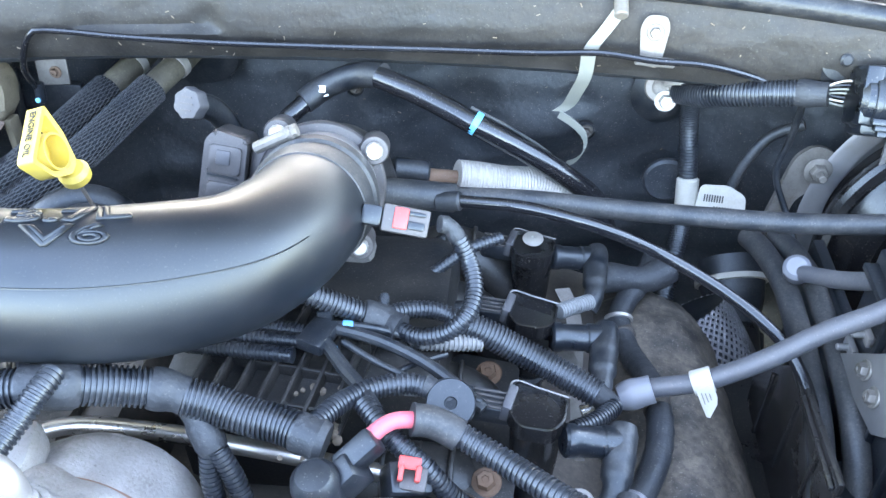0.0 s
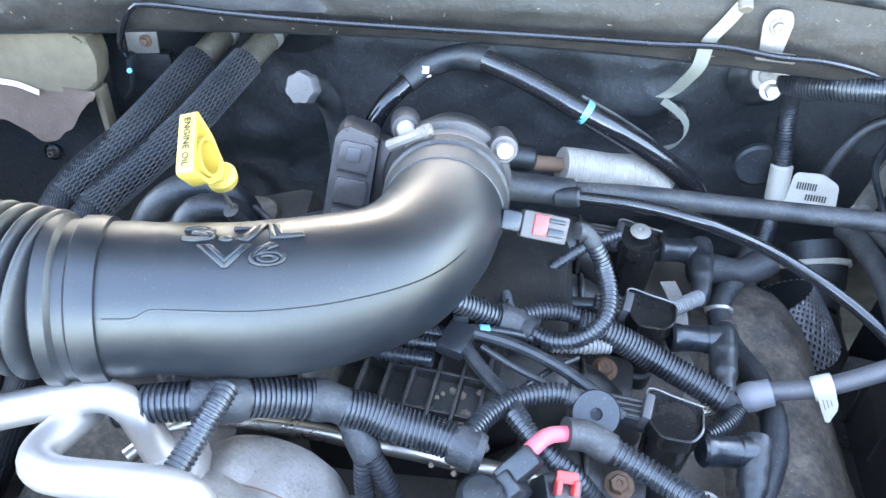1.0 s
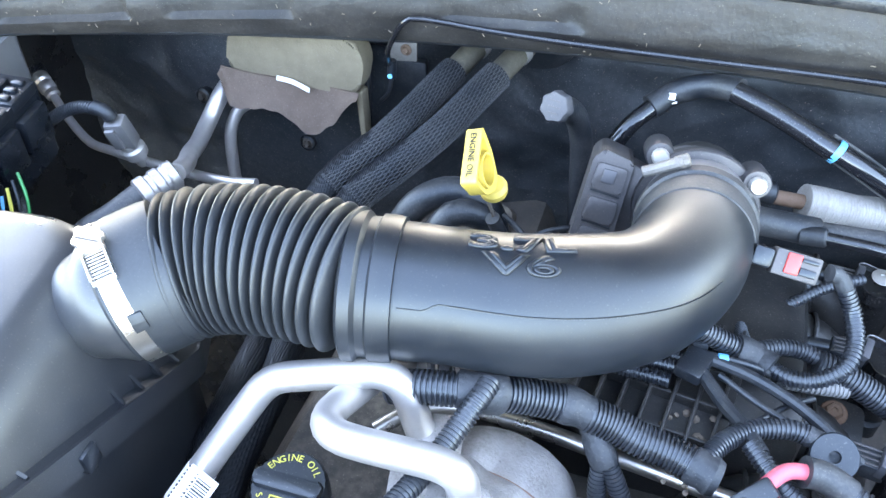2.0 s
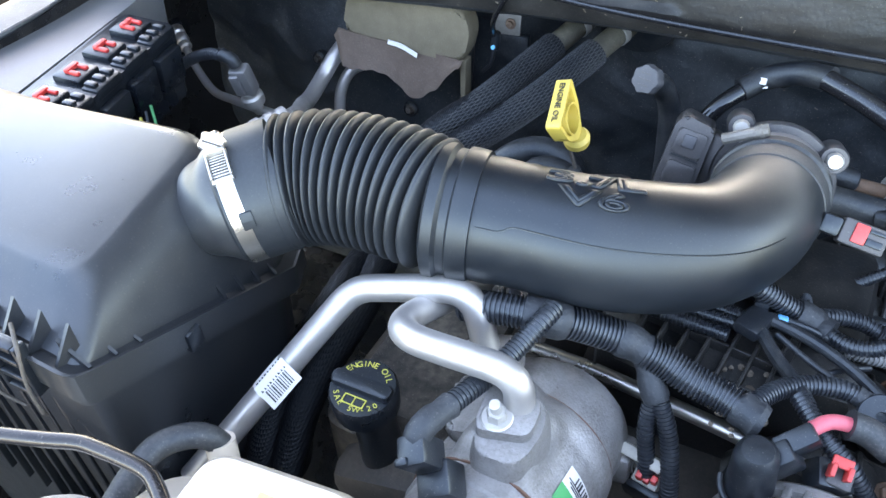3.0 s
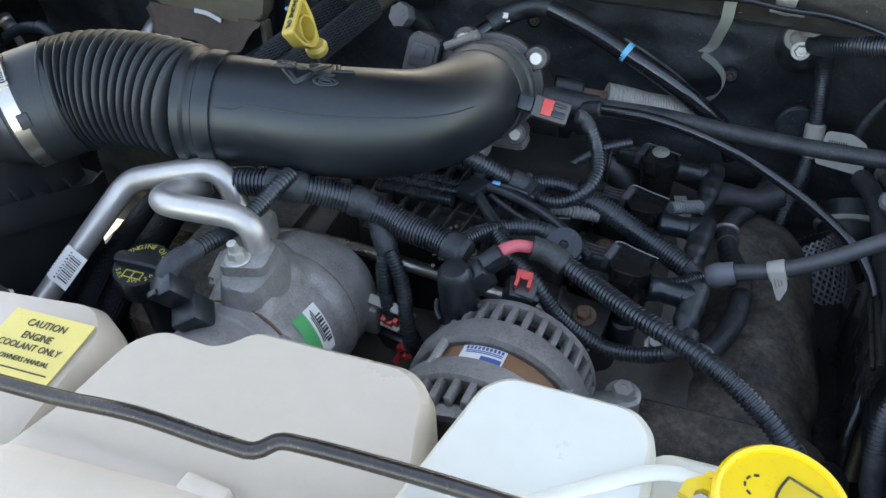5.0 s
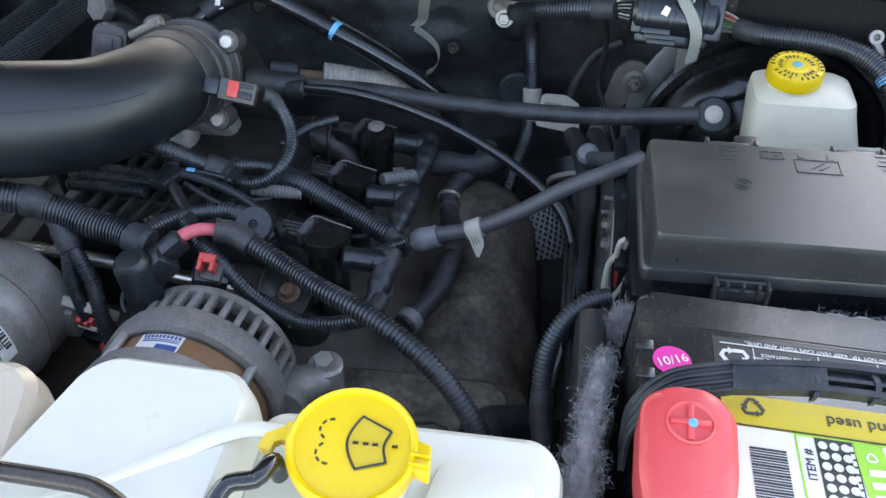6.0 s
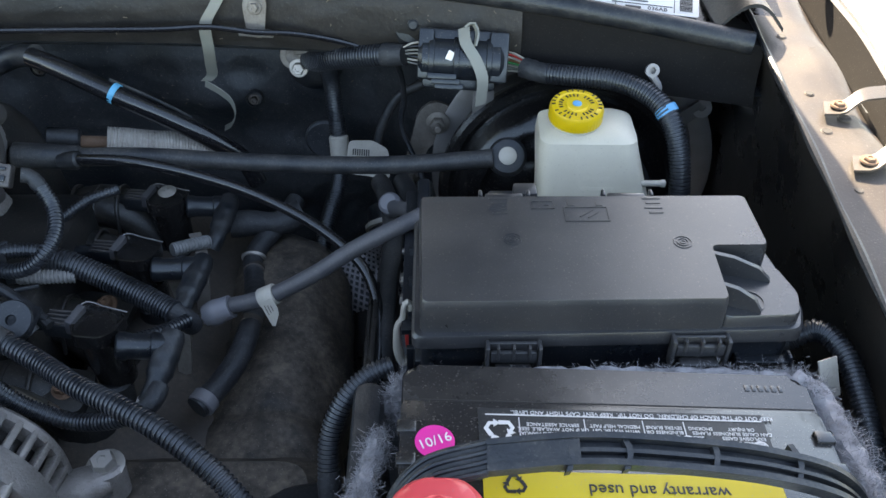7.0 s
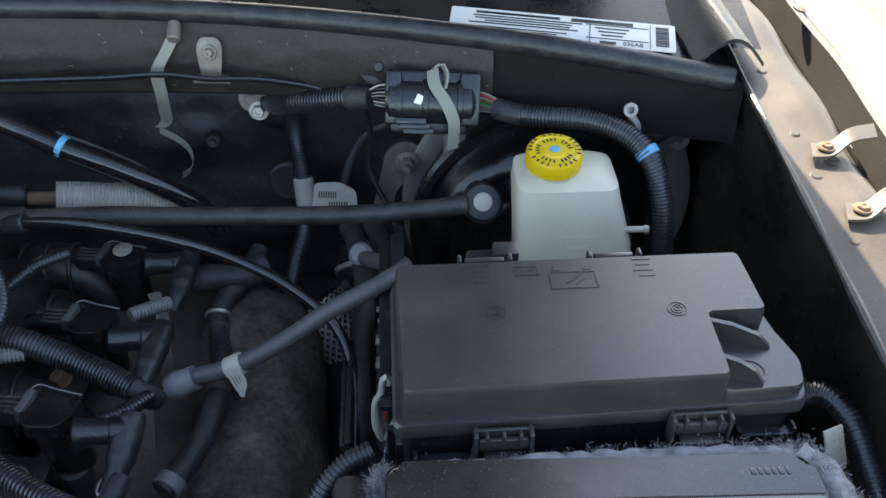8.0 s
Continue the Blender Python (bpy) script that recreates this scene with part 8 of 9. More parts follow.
recycle(-0.0735, 0.0345, -1.15, "whiteprint", 0.0047)
bdot("date_sticker", -0.1135, 0.0255, 0.0122, "magenta", 0.0042, "round magenta date sticker")
lettering("date_lettering", "10/16", 0.0095, BM0 @ pose(-0.1135, 0.0255, 0.0049, 0, 0, 22), "label", bat, 0.0002)
blab("yellow_strip", 0.0035, -0.0065, 0.178, 0.024, "yellowlabel", label="yellow recycling label")
recycle(-0.067, -0.0040, 0.85, "print", 0.0047)
lettering("strip_lettering", "warranty and used", 0.0112, BM0 @ pose(0.018, -0.0060, 0.0049, 0, 0, 180), "print", bat, 0.0002)
bl2(0.0035, -0.0180, 0.178, 0.0008, "print")
blab("lime_label", 0.0035, -0.0520, 0.178, 0.066, "label", label="white and green maker's label")
blab("lime_edge", 0.024, -0.0197, 0.137, 0.0012, "lime", 0.0046)
blab("lime_edge", -0.0445, -0.052, 0.0012, 0.065, "lime", 0.0046)
blab("lime_band", -0.0015, -0.052, 0.0175, 0.065, "lime", 0.0046, 4.0, label="lime green band")
for i in range(20):
    blab("code_bar", -0.062, -0.034 - 0.0019 * i, 0.021, 0.0008 if i % 3 else 0.0013, "print", 0.0047)
for i in range(4):
    blab("code_bar", -0.062, -0.073 - 0.003 * i, 0.021 - 0.004 * (i % 2), 0.0010, "print", 0.0047)
lettering("item_lettering", "ITEM #", 0.0072, BM0 @ pose(-0.0385, -0.0400, 0.0049, 0, 0, 90), "print", bat, 0.0002)
blab("dot_panel", -0.0225, -0.0520, 0.0225, 0.064, "print", 0.0046)
for i in range(3):
    for j in range(8):
        bdot("pale_dot", -0.0298 + 0.0066 * i, -0.0255 - 0.0072 * j, 0.0027, "bluewhite", 0.0051)
for j in range(11):
    blab("print_line", -0.0135, -0.0255 - 0.0050 * j, 0.0022, 0.0032, "whiteprint", 0.0051)
recycle(-0.003, -0.0300, 0.42, "label", 0.0051)
for k in range(4):
    blab("print_line", -0.0015, -0.0400 - 0.0085 * k, 0.010, 0.0042, "label", 0.0051, 4.0)
for k, w in enumerate((0.058, 0.050, 0.020)):
    blab("print_line", 0.052 + 0.006 * (k == 2), -0.0270 - 0.0028 * k, w, 0.0012, "greyconn", 0.0047)
bdot("maker_mark", 0.054, -0.0580, 0.026, "print", 0.0047, "dark oval mark", 0.48)
for y, h, mat in ((-0.0500, 0.0045, "red"), (-0.0570, 0.0090, "label"), (-0.0635, 0.0025, "red")):
    blab("maker_mark", 0.054, y, 0.052, h, mat, 0.0052 + 0.0002 * (mat == "red"), 3.0, label="red and white bars of the mark")
blab("maker_mark", 0.062, -0.0445, 0.020, 0.0030, "red", 0.0054, 24.0, label="red slash mark")
for x in (-0.131, 0.131):
    for y in (0.036, 0.012):
        bm = BM()
        box(bm, BM0 @ Vector((x, y, 0.003)), (0.012, 0.009, 0.006), 0.001, m=BROT)
        part("side_tab", bm, "battery", bat)
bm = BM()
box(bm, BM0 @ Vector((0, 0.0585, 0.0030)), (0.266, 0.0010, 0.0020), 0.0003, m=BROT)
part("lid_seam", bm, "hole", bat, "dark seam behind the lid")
for k in range(6):
    bm = BM()
    box(bm, BM0 @ Vector((0.093 + 0.0045 * k, 0.0755, 0.0037)), (0.0024 if k % 2 else 0.0032, 0.0052, 0.0006), 0.0002, m=BROT)
    part("moulded_print", bm, "battery", bat)
# carrying handle
HP = [(0.300, 0.150, 0.985), (0.303, 0.159, 1.010), (0.322, 0.169, 1.030), (0.358, 0.174, 1.040), (0.410, 0.174, 1.046), (0.460, 0.171, 1.046), (0.520, 0.167, 1.039), (0.558, 0.163, 1.026), (0.577, 0.158, 1.006), (0.583, 0.150, 0.980)]
HW = Vector((0, 1, 0.25))
bm = BM()
ribbon(bm, HP[:4], 0.0215, 0.004, HW, 0.004)
hd = part("carrying_handle", bm, "rubber", bat, "ribbed black rubber handle")
for k in range(4):
    bm = BM()
    off = HW.normalized() * (0.0085 - 0.0057 * k) + Vector((0, -0.0005, 0.002))
    sweep(bm, [Vector(p) + off for p in HP[:4]], 0.0018, 8, 0.005)
    part("strap_rib", bm, "rubber", hd)
for s in (-1, 1):
    bm = BM()
    ribbon(bm, [Vector(p) + HW.normalized() * 0.0078 * s for p in HP[3:]], 0.0036, 0.009, HW, 0.005)
    part("grip_rail", bm, "rubber", hd)
bm = BM()
ribbon(bm, [Vector(p) + Vector((0, 0, -0.001)) for p in HP[3:]], 0.0024, 0.007, HW, 0.005)
part("grip_rail", bm, "rubber", hd)
bm = BM()
ribbon(bm, [Vector(p) + Vector((0, 0.001, -0.0035)) for p in HP[3:]], 0.0150, 0.0025, HW, 0.005)
part("grip_base", bm, "rubber", hd)
bm = BM()
ribbon(bm, [Vector(p) + Vector((0, 0, 0.0006)) for p in HP[3:5]], 0.0188, 0.006, HW, 0.004)
part("grip_shoulder", bm, "rubber", hd)
for x in (0.405, 0.437, 0.486, 0.535):
    bm = BM()
    z = 1.0462 - 1.2 * (x - 0.44) ** 2
    ribbon(bm, [(x - 0.003, 0.182, z + 0.001), (x, 0.172, z), (x - 0.003, 0.162, z - 0.003)], 0.0034, 0.008, (1, 0.2, 0), 0.004)
    part("grip_web", bm, "rubber", hd)
# terminal cover
tcv = thing("terminal_cover", "coral red battery terminal cover with a cross mark", "terminal cover")
TM = plane_at((0.330, 0.127, 1.046), (1, -0.02, 0), (0, -0.12, 1))
bm = BM()
loft(bm, [[TM @ Vector((x, y, z)) for x, y, z in rounded(o, 0.010, 0)] and [TM @ Vector((q[0], q[1], h)) for q in rounded(o, 0.010, 0)] for o, h in (
    ([(-0.027, -0.025), (-0.026, 0.020), (-0.012, 0.031), (0.014, 0.031), (0.027, 0.016), (0.026, -0.025), (0.012, -0.085), (-0.016, -0.085)], -0.034),
    ([(-0.027, -0.025), (-0.026, 0.020), (-0.012, 0.031), (0.014, 0.031), (0.027, 0.016), (0.026, -0.025), (0.014, -0.085), (-0.018, -0.085)], -0.006),
    ([(-0.023, -0.022), (-0.022, 0.017), (-0.011, 0.028), (0.012, 0.028), (0.023, 0.014), (0.022, -0.022), (0.012, -0.080), (-0.016, -0.080)], -0.001),
    ([(-0.016, -0.03), (-0.015, 0.012), (-0.008, 0.023), (0.010, 0.023), (0.014, 0.010), (0.014, -0.03), (0.010, -0.072), (-0.012, -0.072)], 0.001))])
part("hood", bm, "redcap", tcv)
bm = BM()
lathe(bm, [(0.0125, 0.0), (0.0135, 0.0012), (0.0125, 0.0022), (0.0115, 0.0010), (0.002, 0.0008)], TM @ Vector((0, 0.004, 0.0005)), TM.to_3x3() @ Vector((0, 0, 1)), 30)
part("ring_mark", bm, "redcap", tcv)
for a in (0, 90):
    bm = BM()
    box(bm, TM @ Vector((0, 0.004, 0.002)), (0.022, 0.0035, 0.0022), 0.0006, m=TM.to_3x3().to_4x4() @ pose(0, 0, 0, 0, 0, a))
    part("cross_bar", bm, "redcap", tcv)
bm = BM()
lathe(bm, [(0.0028, 0.0), (0.0026, 0.0016), (0.001, 0.002)], TM @ Vector((0.001, 0.003, 0.0024)), TM.to_3x3() @ Vector((0, 0, 1)), 12)
part("paint_dot", bm, "blue", tcv, "blue paint dot")

# insulation wool round the battery
rnd = random.Random(5)
def wool(name, label, path, n, spread, length):
    bm = BM()
    line, _ = spline(path, 0.004)
    for _k in range(n):
        at_ = rnd.randrange(len(line))
        swell = 0.45 + 0.9 * at_ / len(line) + 0.35 * math.sin(at_ * 0.55)
        p = line[at_] + Vector([rnd.gauss(0, s) * swell for s in spread])
        d = Vector((rnd.gauss(-0.2, 0.8), rnd.gauss(-0.3, 0.8), rnd.gauss(0.4, 0.6))).normalized() * length * rnd.uniform(0.4, 1.3)
        mid = p + d * 0.5 + Vector([rnd.gauss(0, length * 0.18) for _ in range(3)])
        w = Vector([rnd.gauss(0, 1) for _ in range(3)]).normalized() * 0.00015
        a = [bm.verts.new(q + w) for q in (p, mid, p + d)]
        b = [bm.verts.new(q - w) for q in (p, mid, p + d)]
        bm.faces.new((a[0], a[1], b[1], b[0])), bm.faces.new((a[1], a[2], b[2], b[1]))
    return solid(name, bm, "wool", label, "insulation", kind="stuff")

def felt(name, label, path, w, mat="wool"):
    """A matted strip of fibre under the loose strands."""
    bm = BM()
    sweep(bm, path, w, 14, 0.003)
    for v in bm.verts:
        v.co += Vector((noise.noise(v.co * 120), noise.noise(v.co * 130 + Vector((5, 0, 0))), noise.noise(v.co * 140 + Vector((0, 9, 0))))) * 0.0028
    return solid(name, bm, mat, label, "insulation", kind="stuff")


SIDE = [(0.291, 0.240, 0.972), (0.286, 0.21, 0.978), (0.281, 0.17, 0.981), (0.277, 0.13, 0.978), (0.273, 0.07, 0.968)]
BACK = [(0.340, 0.275, 0.990), (0.42, 0.275, 0.992), (0.50, 0.276, 0.990), (0.575, 0.277, 0.986)]
OUTER = [(0.578, 0.278, 0.986), (0.592, 0.262, 0.984), (0.598, 0.22, 0.982), (0.602, 0.15, 0.98)]
felt("insulation_mat", "matted grey felt edge beside the battery", SIDE, 0.007)
felt("insulation_mat", "matted felt strip behind the battery", BACK, 0.0065)
felt("insulation_mat", "matted felt along the battery's outer side", OUTER, 0.009)
wool("insulation_wool", "grey frayed insulation fibres beside the battery", SIDE, 15000, (0.0046, 0.006, 0.0042), 0.0075)
wool("insulation_wool", "grey fibres squeezed between battery and fuse box", BACK, 13000, (0.008, 0.0035, 0.0028), 0.0045)
wool("insulation_wool", "grey fibres lining the battery's outer side", OUTER, 13000, (0.006, 0.006, 0.0042), 0.0075)
wool("insulation_wool", "tuft of pale fibres at the fuse box corner", [(0.306, 0.286, 0.975), (0.300, 0.280, 0.965), (0.296, 0.274, 0.955)], 1500, (0.003, 0.003, 0.004), 0.009)
bm = BM()
box(bm, (0.281, 0.15, 0.88), (0.022, 0.28, 0.19), 0.008)
solid("battery_jacket", bm, "rubber", "black fabric jacket wrapped round the battery", "battery jacket")
bm = BM()
box(bm, (0.597, 0.15, 0.88), (0.018, 0.28, 0.19), 0.008)
solid("battery_jacket", bm, "rubber", "black fabric jacket on the battery's outer side", "battery jacket")
bm = BM()
box(bm, (0.45, 0.25, 0.80), (0.36, 0.42, 0.03), 0.006)
solid("battery_tray", bm, "plastic", "black plastic tray carrying battery and fuse box", "battery tray")

# ---- brake booster and reservoir ----
bo = thing("brake_booster", "big round black brake booster on the firewall", "brake booster")
BC = Vector((0.482, 0.712, 0.826))
BN = Vector((-0.02, -1.0, 0.10)).normalized()
bm = BM()
lathe(bm, [(0.10, -0.08), (0.130, -0.070), (0.138, -0.030), (0.147, -0.024), (0.150, -0.018), (0.150, -0.010), (0.146, -0.005), (0.138, -0.004), (0.132, -0.008), (0.128, -0.004), (0.122, 0.012), (0.112, 0.022), (0.104, 0.025), (0.097, 0.023), (0.090, 0.026), (0.080, 0.034), (0.060, 0.042), (0.030, 0.046), (0.002, 0.047)], BC, BN, 96)
part("shell", bm, "gloss", bo)
bm = BM()
rod(bm, BC + BN * 0.04, BC + BN * 0.13 + Vector((0, 0, 0.01)), 0.024, seg=22)
part("master_cylinder", bm, "cast", bo)
bm = BM()
rod(bm, BC + Vector((-0.075, -0.03, 0.085)), BC + Vector((-0.082, -0.060, 0.098)), 0.014)
part("valve_port", bm, "rubber", bo)

res = thing("brake_reservoir", "translucent white brake fluid reservoir with yellow cap", "reservoir")
bm = BM()
def rz(z, o, r):
    return rounded(o, r, z)
R0 = [(0.432, 0.462), (0.545, 0.458), (0.552, 0.500), (0.440, 0.512)]
loft(bm, [rz(0.880, [(0.438, 0.545), (0.536, 0.545), (0.540, 0.605), (0.440, 0.605)], 0.012),
          rz(0.892, [(0.430, 0.538), (0.542, 0.536), (0.545, 0.612), (0.434, 0.614)], 0.014),
          rz(0.940, [(0.430, 0.546), (0.538, 0.544), (0.540, 0.618), (0.432, 0.620)], 0.014),
          rz(0.982, [(0.428, 0.562), (0.527, 0.560), (0.528, 0.630), (0.430, 0.632)], 0.018),
          rz(0.994, [(0.430, 0.566), (0.524, 0.564), (0.525, 0.629), (0.432, 0.631)], 0.015),
          rz(1.000, [(0.438, 0.575), (0.515, 0.573), (0.516, 0.622), (0.440, 0.624)], 0.014)])
part("body", bm, "reservoir", res)
bm = BM()
for k, w in enumerate((0.030, 0.040, 0.046, 0.030)):
    box(bm, (0.486, 0.5575 - 0.0036 * k, 0.972 - 0.0095 * k), (w * 0.7, 0.003, 0.0012), m=pose(0, 0, 0, 68, 0, -1))
part("moulded_print", bm, "reservoir", res)
bm = BM()
box(bm, (0.485, 0.547, 0.925), (0.109, 0.008, 0.003), 0.001)
part("level_rib", bm, "reservoir", res)
bm = BM()
rod(bm, (0.530, 0.556, 0.955), (0.549, 0.553, 0.957), 0.0030)
box(bm, (0.550, 0.553, 0.957), (0.006, 0.006, 0.007), 0.002)
part("sensor_spout", bm, "offwhite", res)
RCX, RN = Vector((0.4655, 0.596, 1.002)), Vector((0.0, -0.10, 1)).normalized()
bm = BM()
lathe(bm, [(0.022, -0.006), (0.024, 0.0), (0.024, 0.004)], RCX, RN, 32)
part("neck", bm, "reservoir", res)
rc2 = thing("reservoir_cap", "yellow ribbed brake fluid cap with moulded writing", "cap")
bm = BM()
lathe(bm, [(0.0245, 0.003), (0.026, 0.004), (0.026, 0.016), (0.0245, 0.019), (0.020, 0.0195), (0.019, 0.0185), (0.011, 0.0185), (0.010, 0.020), (0.002, 0.020)], RCX, RN, 80, lobes=40, depth=0.012)
part("lid", bm, "yellow", rc2)
cmx = plane_at(RCX, (1, -0.05, 0), RN)
bm = BM()
for k in range(26):
    a = 2 * math.pi * k / 26
    for r in (0.0225, 0.0155):
        if (k * 7 + int(r * 1000)) % 5:
            box(bm, cmx @ Vector((r * math.cos(a), r * math.sin(a), 0.0197 if r > 0.02 else 0.0188)), (0.0014, 0.0036, 0.0006), m=cmx.to_3x3().to_4x4() @ pose(0, 0, 0, 0, 0, math.degrees(a) + 90))
part("moulded_print", bm, "print", rc2)
bm = BM()
lathe(bm, [(0.0045, 0.019), (0.0045, 0.0208), (0.003, 0.0212)], RCX, RN, 16)
part("paint_dot", bm, "blue", rc2, "blue paint dot")

# booster bracket with bolts
bk = thing("booster_bracket", "grey plated bracket bolted beside the brake booster", "bracket")
KM = plane_at((0.322, 0.782, 0.872), (1, 0.05, 0), (0, -1, 0.12))
bm = BM()
prism(bm, [(p[0], p[1]) for p in rounded([(-0.038, -0.065), (-0.014, -0.065), (-0.004, -0.02), (0.018, -0.004), (0.028, 0.036), (0.004, 0.044), (-0.014, 0.030)], 0.010, 0)], 0, 0.006, m=KM, bevel=0.0015)
part("plate", bm, "dullmetal", bk)
for p in ((0.332, 0.774, 0.891), (0.298, 0.772, 0.818)):
    bm = BM()
    lathe(bm, [(0.0135, 0), (0.014, 0.001), (0.0125, 0.003)], p, (0, -1, 0.1), 26)
    bolt(bm, Vector(p) + Vector((0, -0.002, 0)), (0, -1, 0.1), 0.0095, 0.009)
    rod(bm, Vector(p) + Vector((0, -0.009, 0.001)), Vector(p) + Vector((0, -0.022, 0.002)), 0.0045)
    part("stud_nut", bm, "dullmetal", bk, "plated nut on a stud")
bm = BM()
prism(bm, [(-0.012, -0.07), (0.012, -0.07), (0.012, 0.03), (-0.012, 0.03)], 0, 0.004, m=plane_at((0.385, 0.745, 0.985), (1, -0.1, 0), (0, -1, 0.15)), bevel=0.001)
part("upright_tab", bm, "greybracket", bk)

# curved shield behind the booster's outer side
shd = thing("booster_shield", "curved grey stamped shield beside the brake booster", "shield")
bm = BM()
lathe(bm, [(0.150, -0.002), (0.172, -0.002), (0.176, 0.004), (0.172, 0.006), (0.150, 0.004), (0.150, -0.002)], (0.500, 0.772, 0.826), BN, 64)
part("rim", bm, "greybracket", shd)

# right-hand ear bracket
ea = thing("ear_bracket", "grey stamped ear bracket behind the reservoir", "bracket")
bm = BM()
ribbon(bm, [(0.600, 0.758, 0.880), (0.622, 0.760, 0.900), (0.648, 0.765, 0.918)], 0.020, 0.003, (0.5, 0.1, -0.7))
lathe(bm, [(0.004, 0), (0.012, 0), (0.012, 0.003), (0.004, 0.003), (0.004, 0)], (0.648, 0.766, 0.915), (0, -1, 0.3), 22)
part("ear", bm, "greybracket", ea)

# connector block with strap, and its harness
cbk = thing("harness_connector", "large black bulkhead connector held by a grey strap", "connector")
XM = plane_at((0.355, 0.702, 1.012), (1, -0.02, -0.06), (0, -0.88, 0.48))
bm = BM()
box(bm, XM @ Vector((0, 0.0, 0)), (0.078, 0.062, 0.036), 0.005, m=XM.to_3x3().to_4x4())
part("shell", bm, "plastic", cbk)
bm = BM()
rod(bm, XM @ Vector((-0.044, 0.0, 0.004)), XM @ Vector((0.046, 0.0, 0.004)), 0.0250, seg=28)
part("barrel", bm, "plastic", cbk)
for sx in (-0.030, -0.004, 0.030):
    bm = BM()
    rod(bm, XM @ Vector((sx - 0.003, 0.0, 0.004)), XM @ Vector((sx + 0.003, 0.0, 0.004)), 0.0268, seg=28)
    part("collar", bm, "plastic", cbk)
for sx, w in ((-0.036, 0.016), (0.040, 0.020)):
    bm = BM()
    box(bm, XM @ Vector((sx, 0.004, 0.004)), (w, 0.052, 0.040), 0.003, m=XM.to_3x3().to_4x4())
    part("end_block", bm, "plastic", cbk)
for k in range(3):
    bm = BM()
    box(bm, XM @ Vector((-0.018 + 0.004 * k, -0.018 - 0.005 * k, 0.026 - 0.003 * k)), (0.030, 0.006, 0.005), 0.001, m=XM.to_3x3().to_4x4())
    part("latch", bm, "plastic", cbk)
bm = BM()
prism(bm, [(-0.004, -0.004), (0.003, -0.006), (0.006, 0.002), (0.0, 0.005)], 0.0292, 0.0298, m=XM @ pose(-0.012, 0.004, 0))
part("paint_mark", bm, "label", cbk, "white paint mark")
bm = BM()
ribbon(bm, [XM @ Vector(p) for p in ((0.002, 0.032, 0.022), (0.004, 0.018, 0.029), (0.016, 0.0, 0.032), (0.024, -0.018, 0.030), (0.024, -0.045, 0.018))], 0.012, 0.002, XM.to_3x3() @ Vector((1, 0.35, 0)))
part("strap", bm, "strap", cbk)
bm = BM()
ribbon(bm, [XM @ Vector(p) for p in ((0.002, 0.032, 0.022), (0.010, 0.038, 0.022), (0.016, 0.028, 0.026), (0.014, 0.014, 0.031))], 0.006, 0.002, XM.to_3x3() @ Vector((0.4, 0.3, 1)))
part("strap_loop", bm, "strap", cbk)
conduit("corrugated harness from firewall grommet to the connector", [
    ("loom", [(0.180, 0.800, 0.962), (0.195, 0.772, 0.975), (0.215, 0.752, 0.988), (0.245, 0.738, 0.998), (0.278, 0.729, 1.005)], 0.0125),
    ("tape", [(0.274, 0.730, 1.004), (0.285, 0.724, 1.007), (0.297, 0.718, 1.010)], 0.0128),
])
conduit("vertical corrugated harness down the firewall", [
    ("loom", [(0.196, 0.808, 0.960), (0.200, 0.820, 0.925), (0.204, 0.808, 0.885), (0.207, 0.796, 0.855)], 0.0105),
    ("loom", [(0.208, 0.786, 0.825), (0.204, 0.768, 0.80), (0.195, 0.74, 0.78), (0.185, 0.70, 0.75)], 0.0105),
])
wb = thing("harness_label", "white paper label and flag on the vertical harness", "label")
bm = BM()
rod(bm, (0.2065, 0.795, 0.860), (0.2085, 0.783, 0.818), 0.0122, seg=20)
part("wrap", bm, "offwhite", wb)
bm = BM()
prism(bm, [(p[0], p[1]) for p in rounded([(-0.004, -0.022), (0.054, -0.026), (0.050, 0.012), (0.030, 0.022), (0.0, 0.020)], 0.006, 0)], 0, 0.001, m=plane_at((0.219, 0.780, 0.838), (1, -0.05, -0.05), (0, -0.9, 0.4)))
part("flag", bm, "offwhite", wb)
bm = BM()
fmx = plane_at((0.219, 0.780, 0.838), (1, -0.05, -0.05), (0, -0.9, 0.4))
for k in range(8):
    plate(bm, (0.006 + 0.0028 * k, 0.006), 0.0014, 0.008, fmx @ pose(0, 0, 0.0012))
    plate(bm, (0.018 + 0.003 * k, -0.006), 0.0016, 0.007, fmx @ pose(0, 0, 0.0012))
part("code_bar", bm, "print", wb)
for i, col in enumerate(("strap", "offwhite", "rubber", "strap", "strap", "rubber", "offwhite")):
    hose("wire", "thin bare wires between loom and connector", "wire", col, [(0.292, 0.720 + 0.002 * (i % 3), 1.003 + 0.0022 * i), (0.306, 0.718, 1.000 + 0.004 * i), (0.320, 0.713, 1.000 + 0.0045 * i)], 0.0011, 6, 0.005, group="connector wires")
for i, col in enumerate(("offwhite", "strap", "offwhite", "green", "copper", "offwhite", "red", "offwhite")):
    hose("wire", "coloured wires leaving the connector", "wire", col, [(0.398, 0.712, 0.994 + 0.0038 * i), (0.412, 0.706, 0.997 + 0.003 * i), (0.428, 0.690, 1.002 + 0.002 * i)], 0.0012, 6, 0.005, group="connector wires")
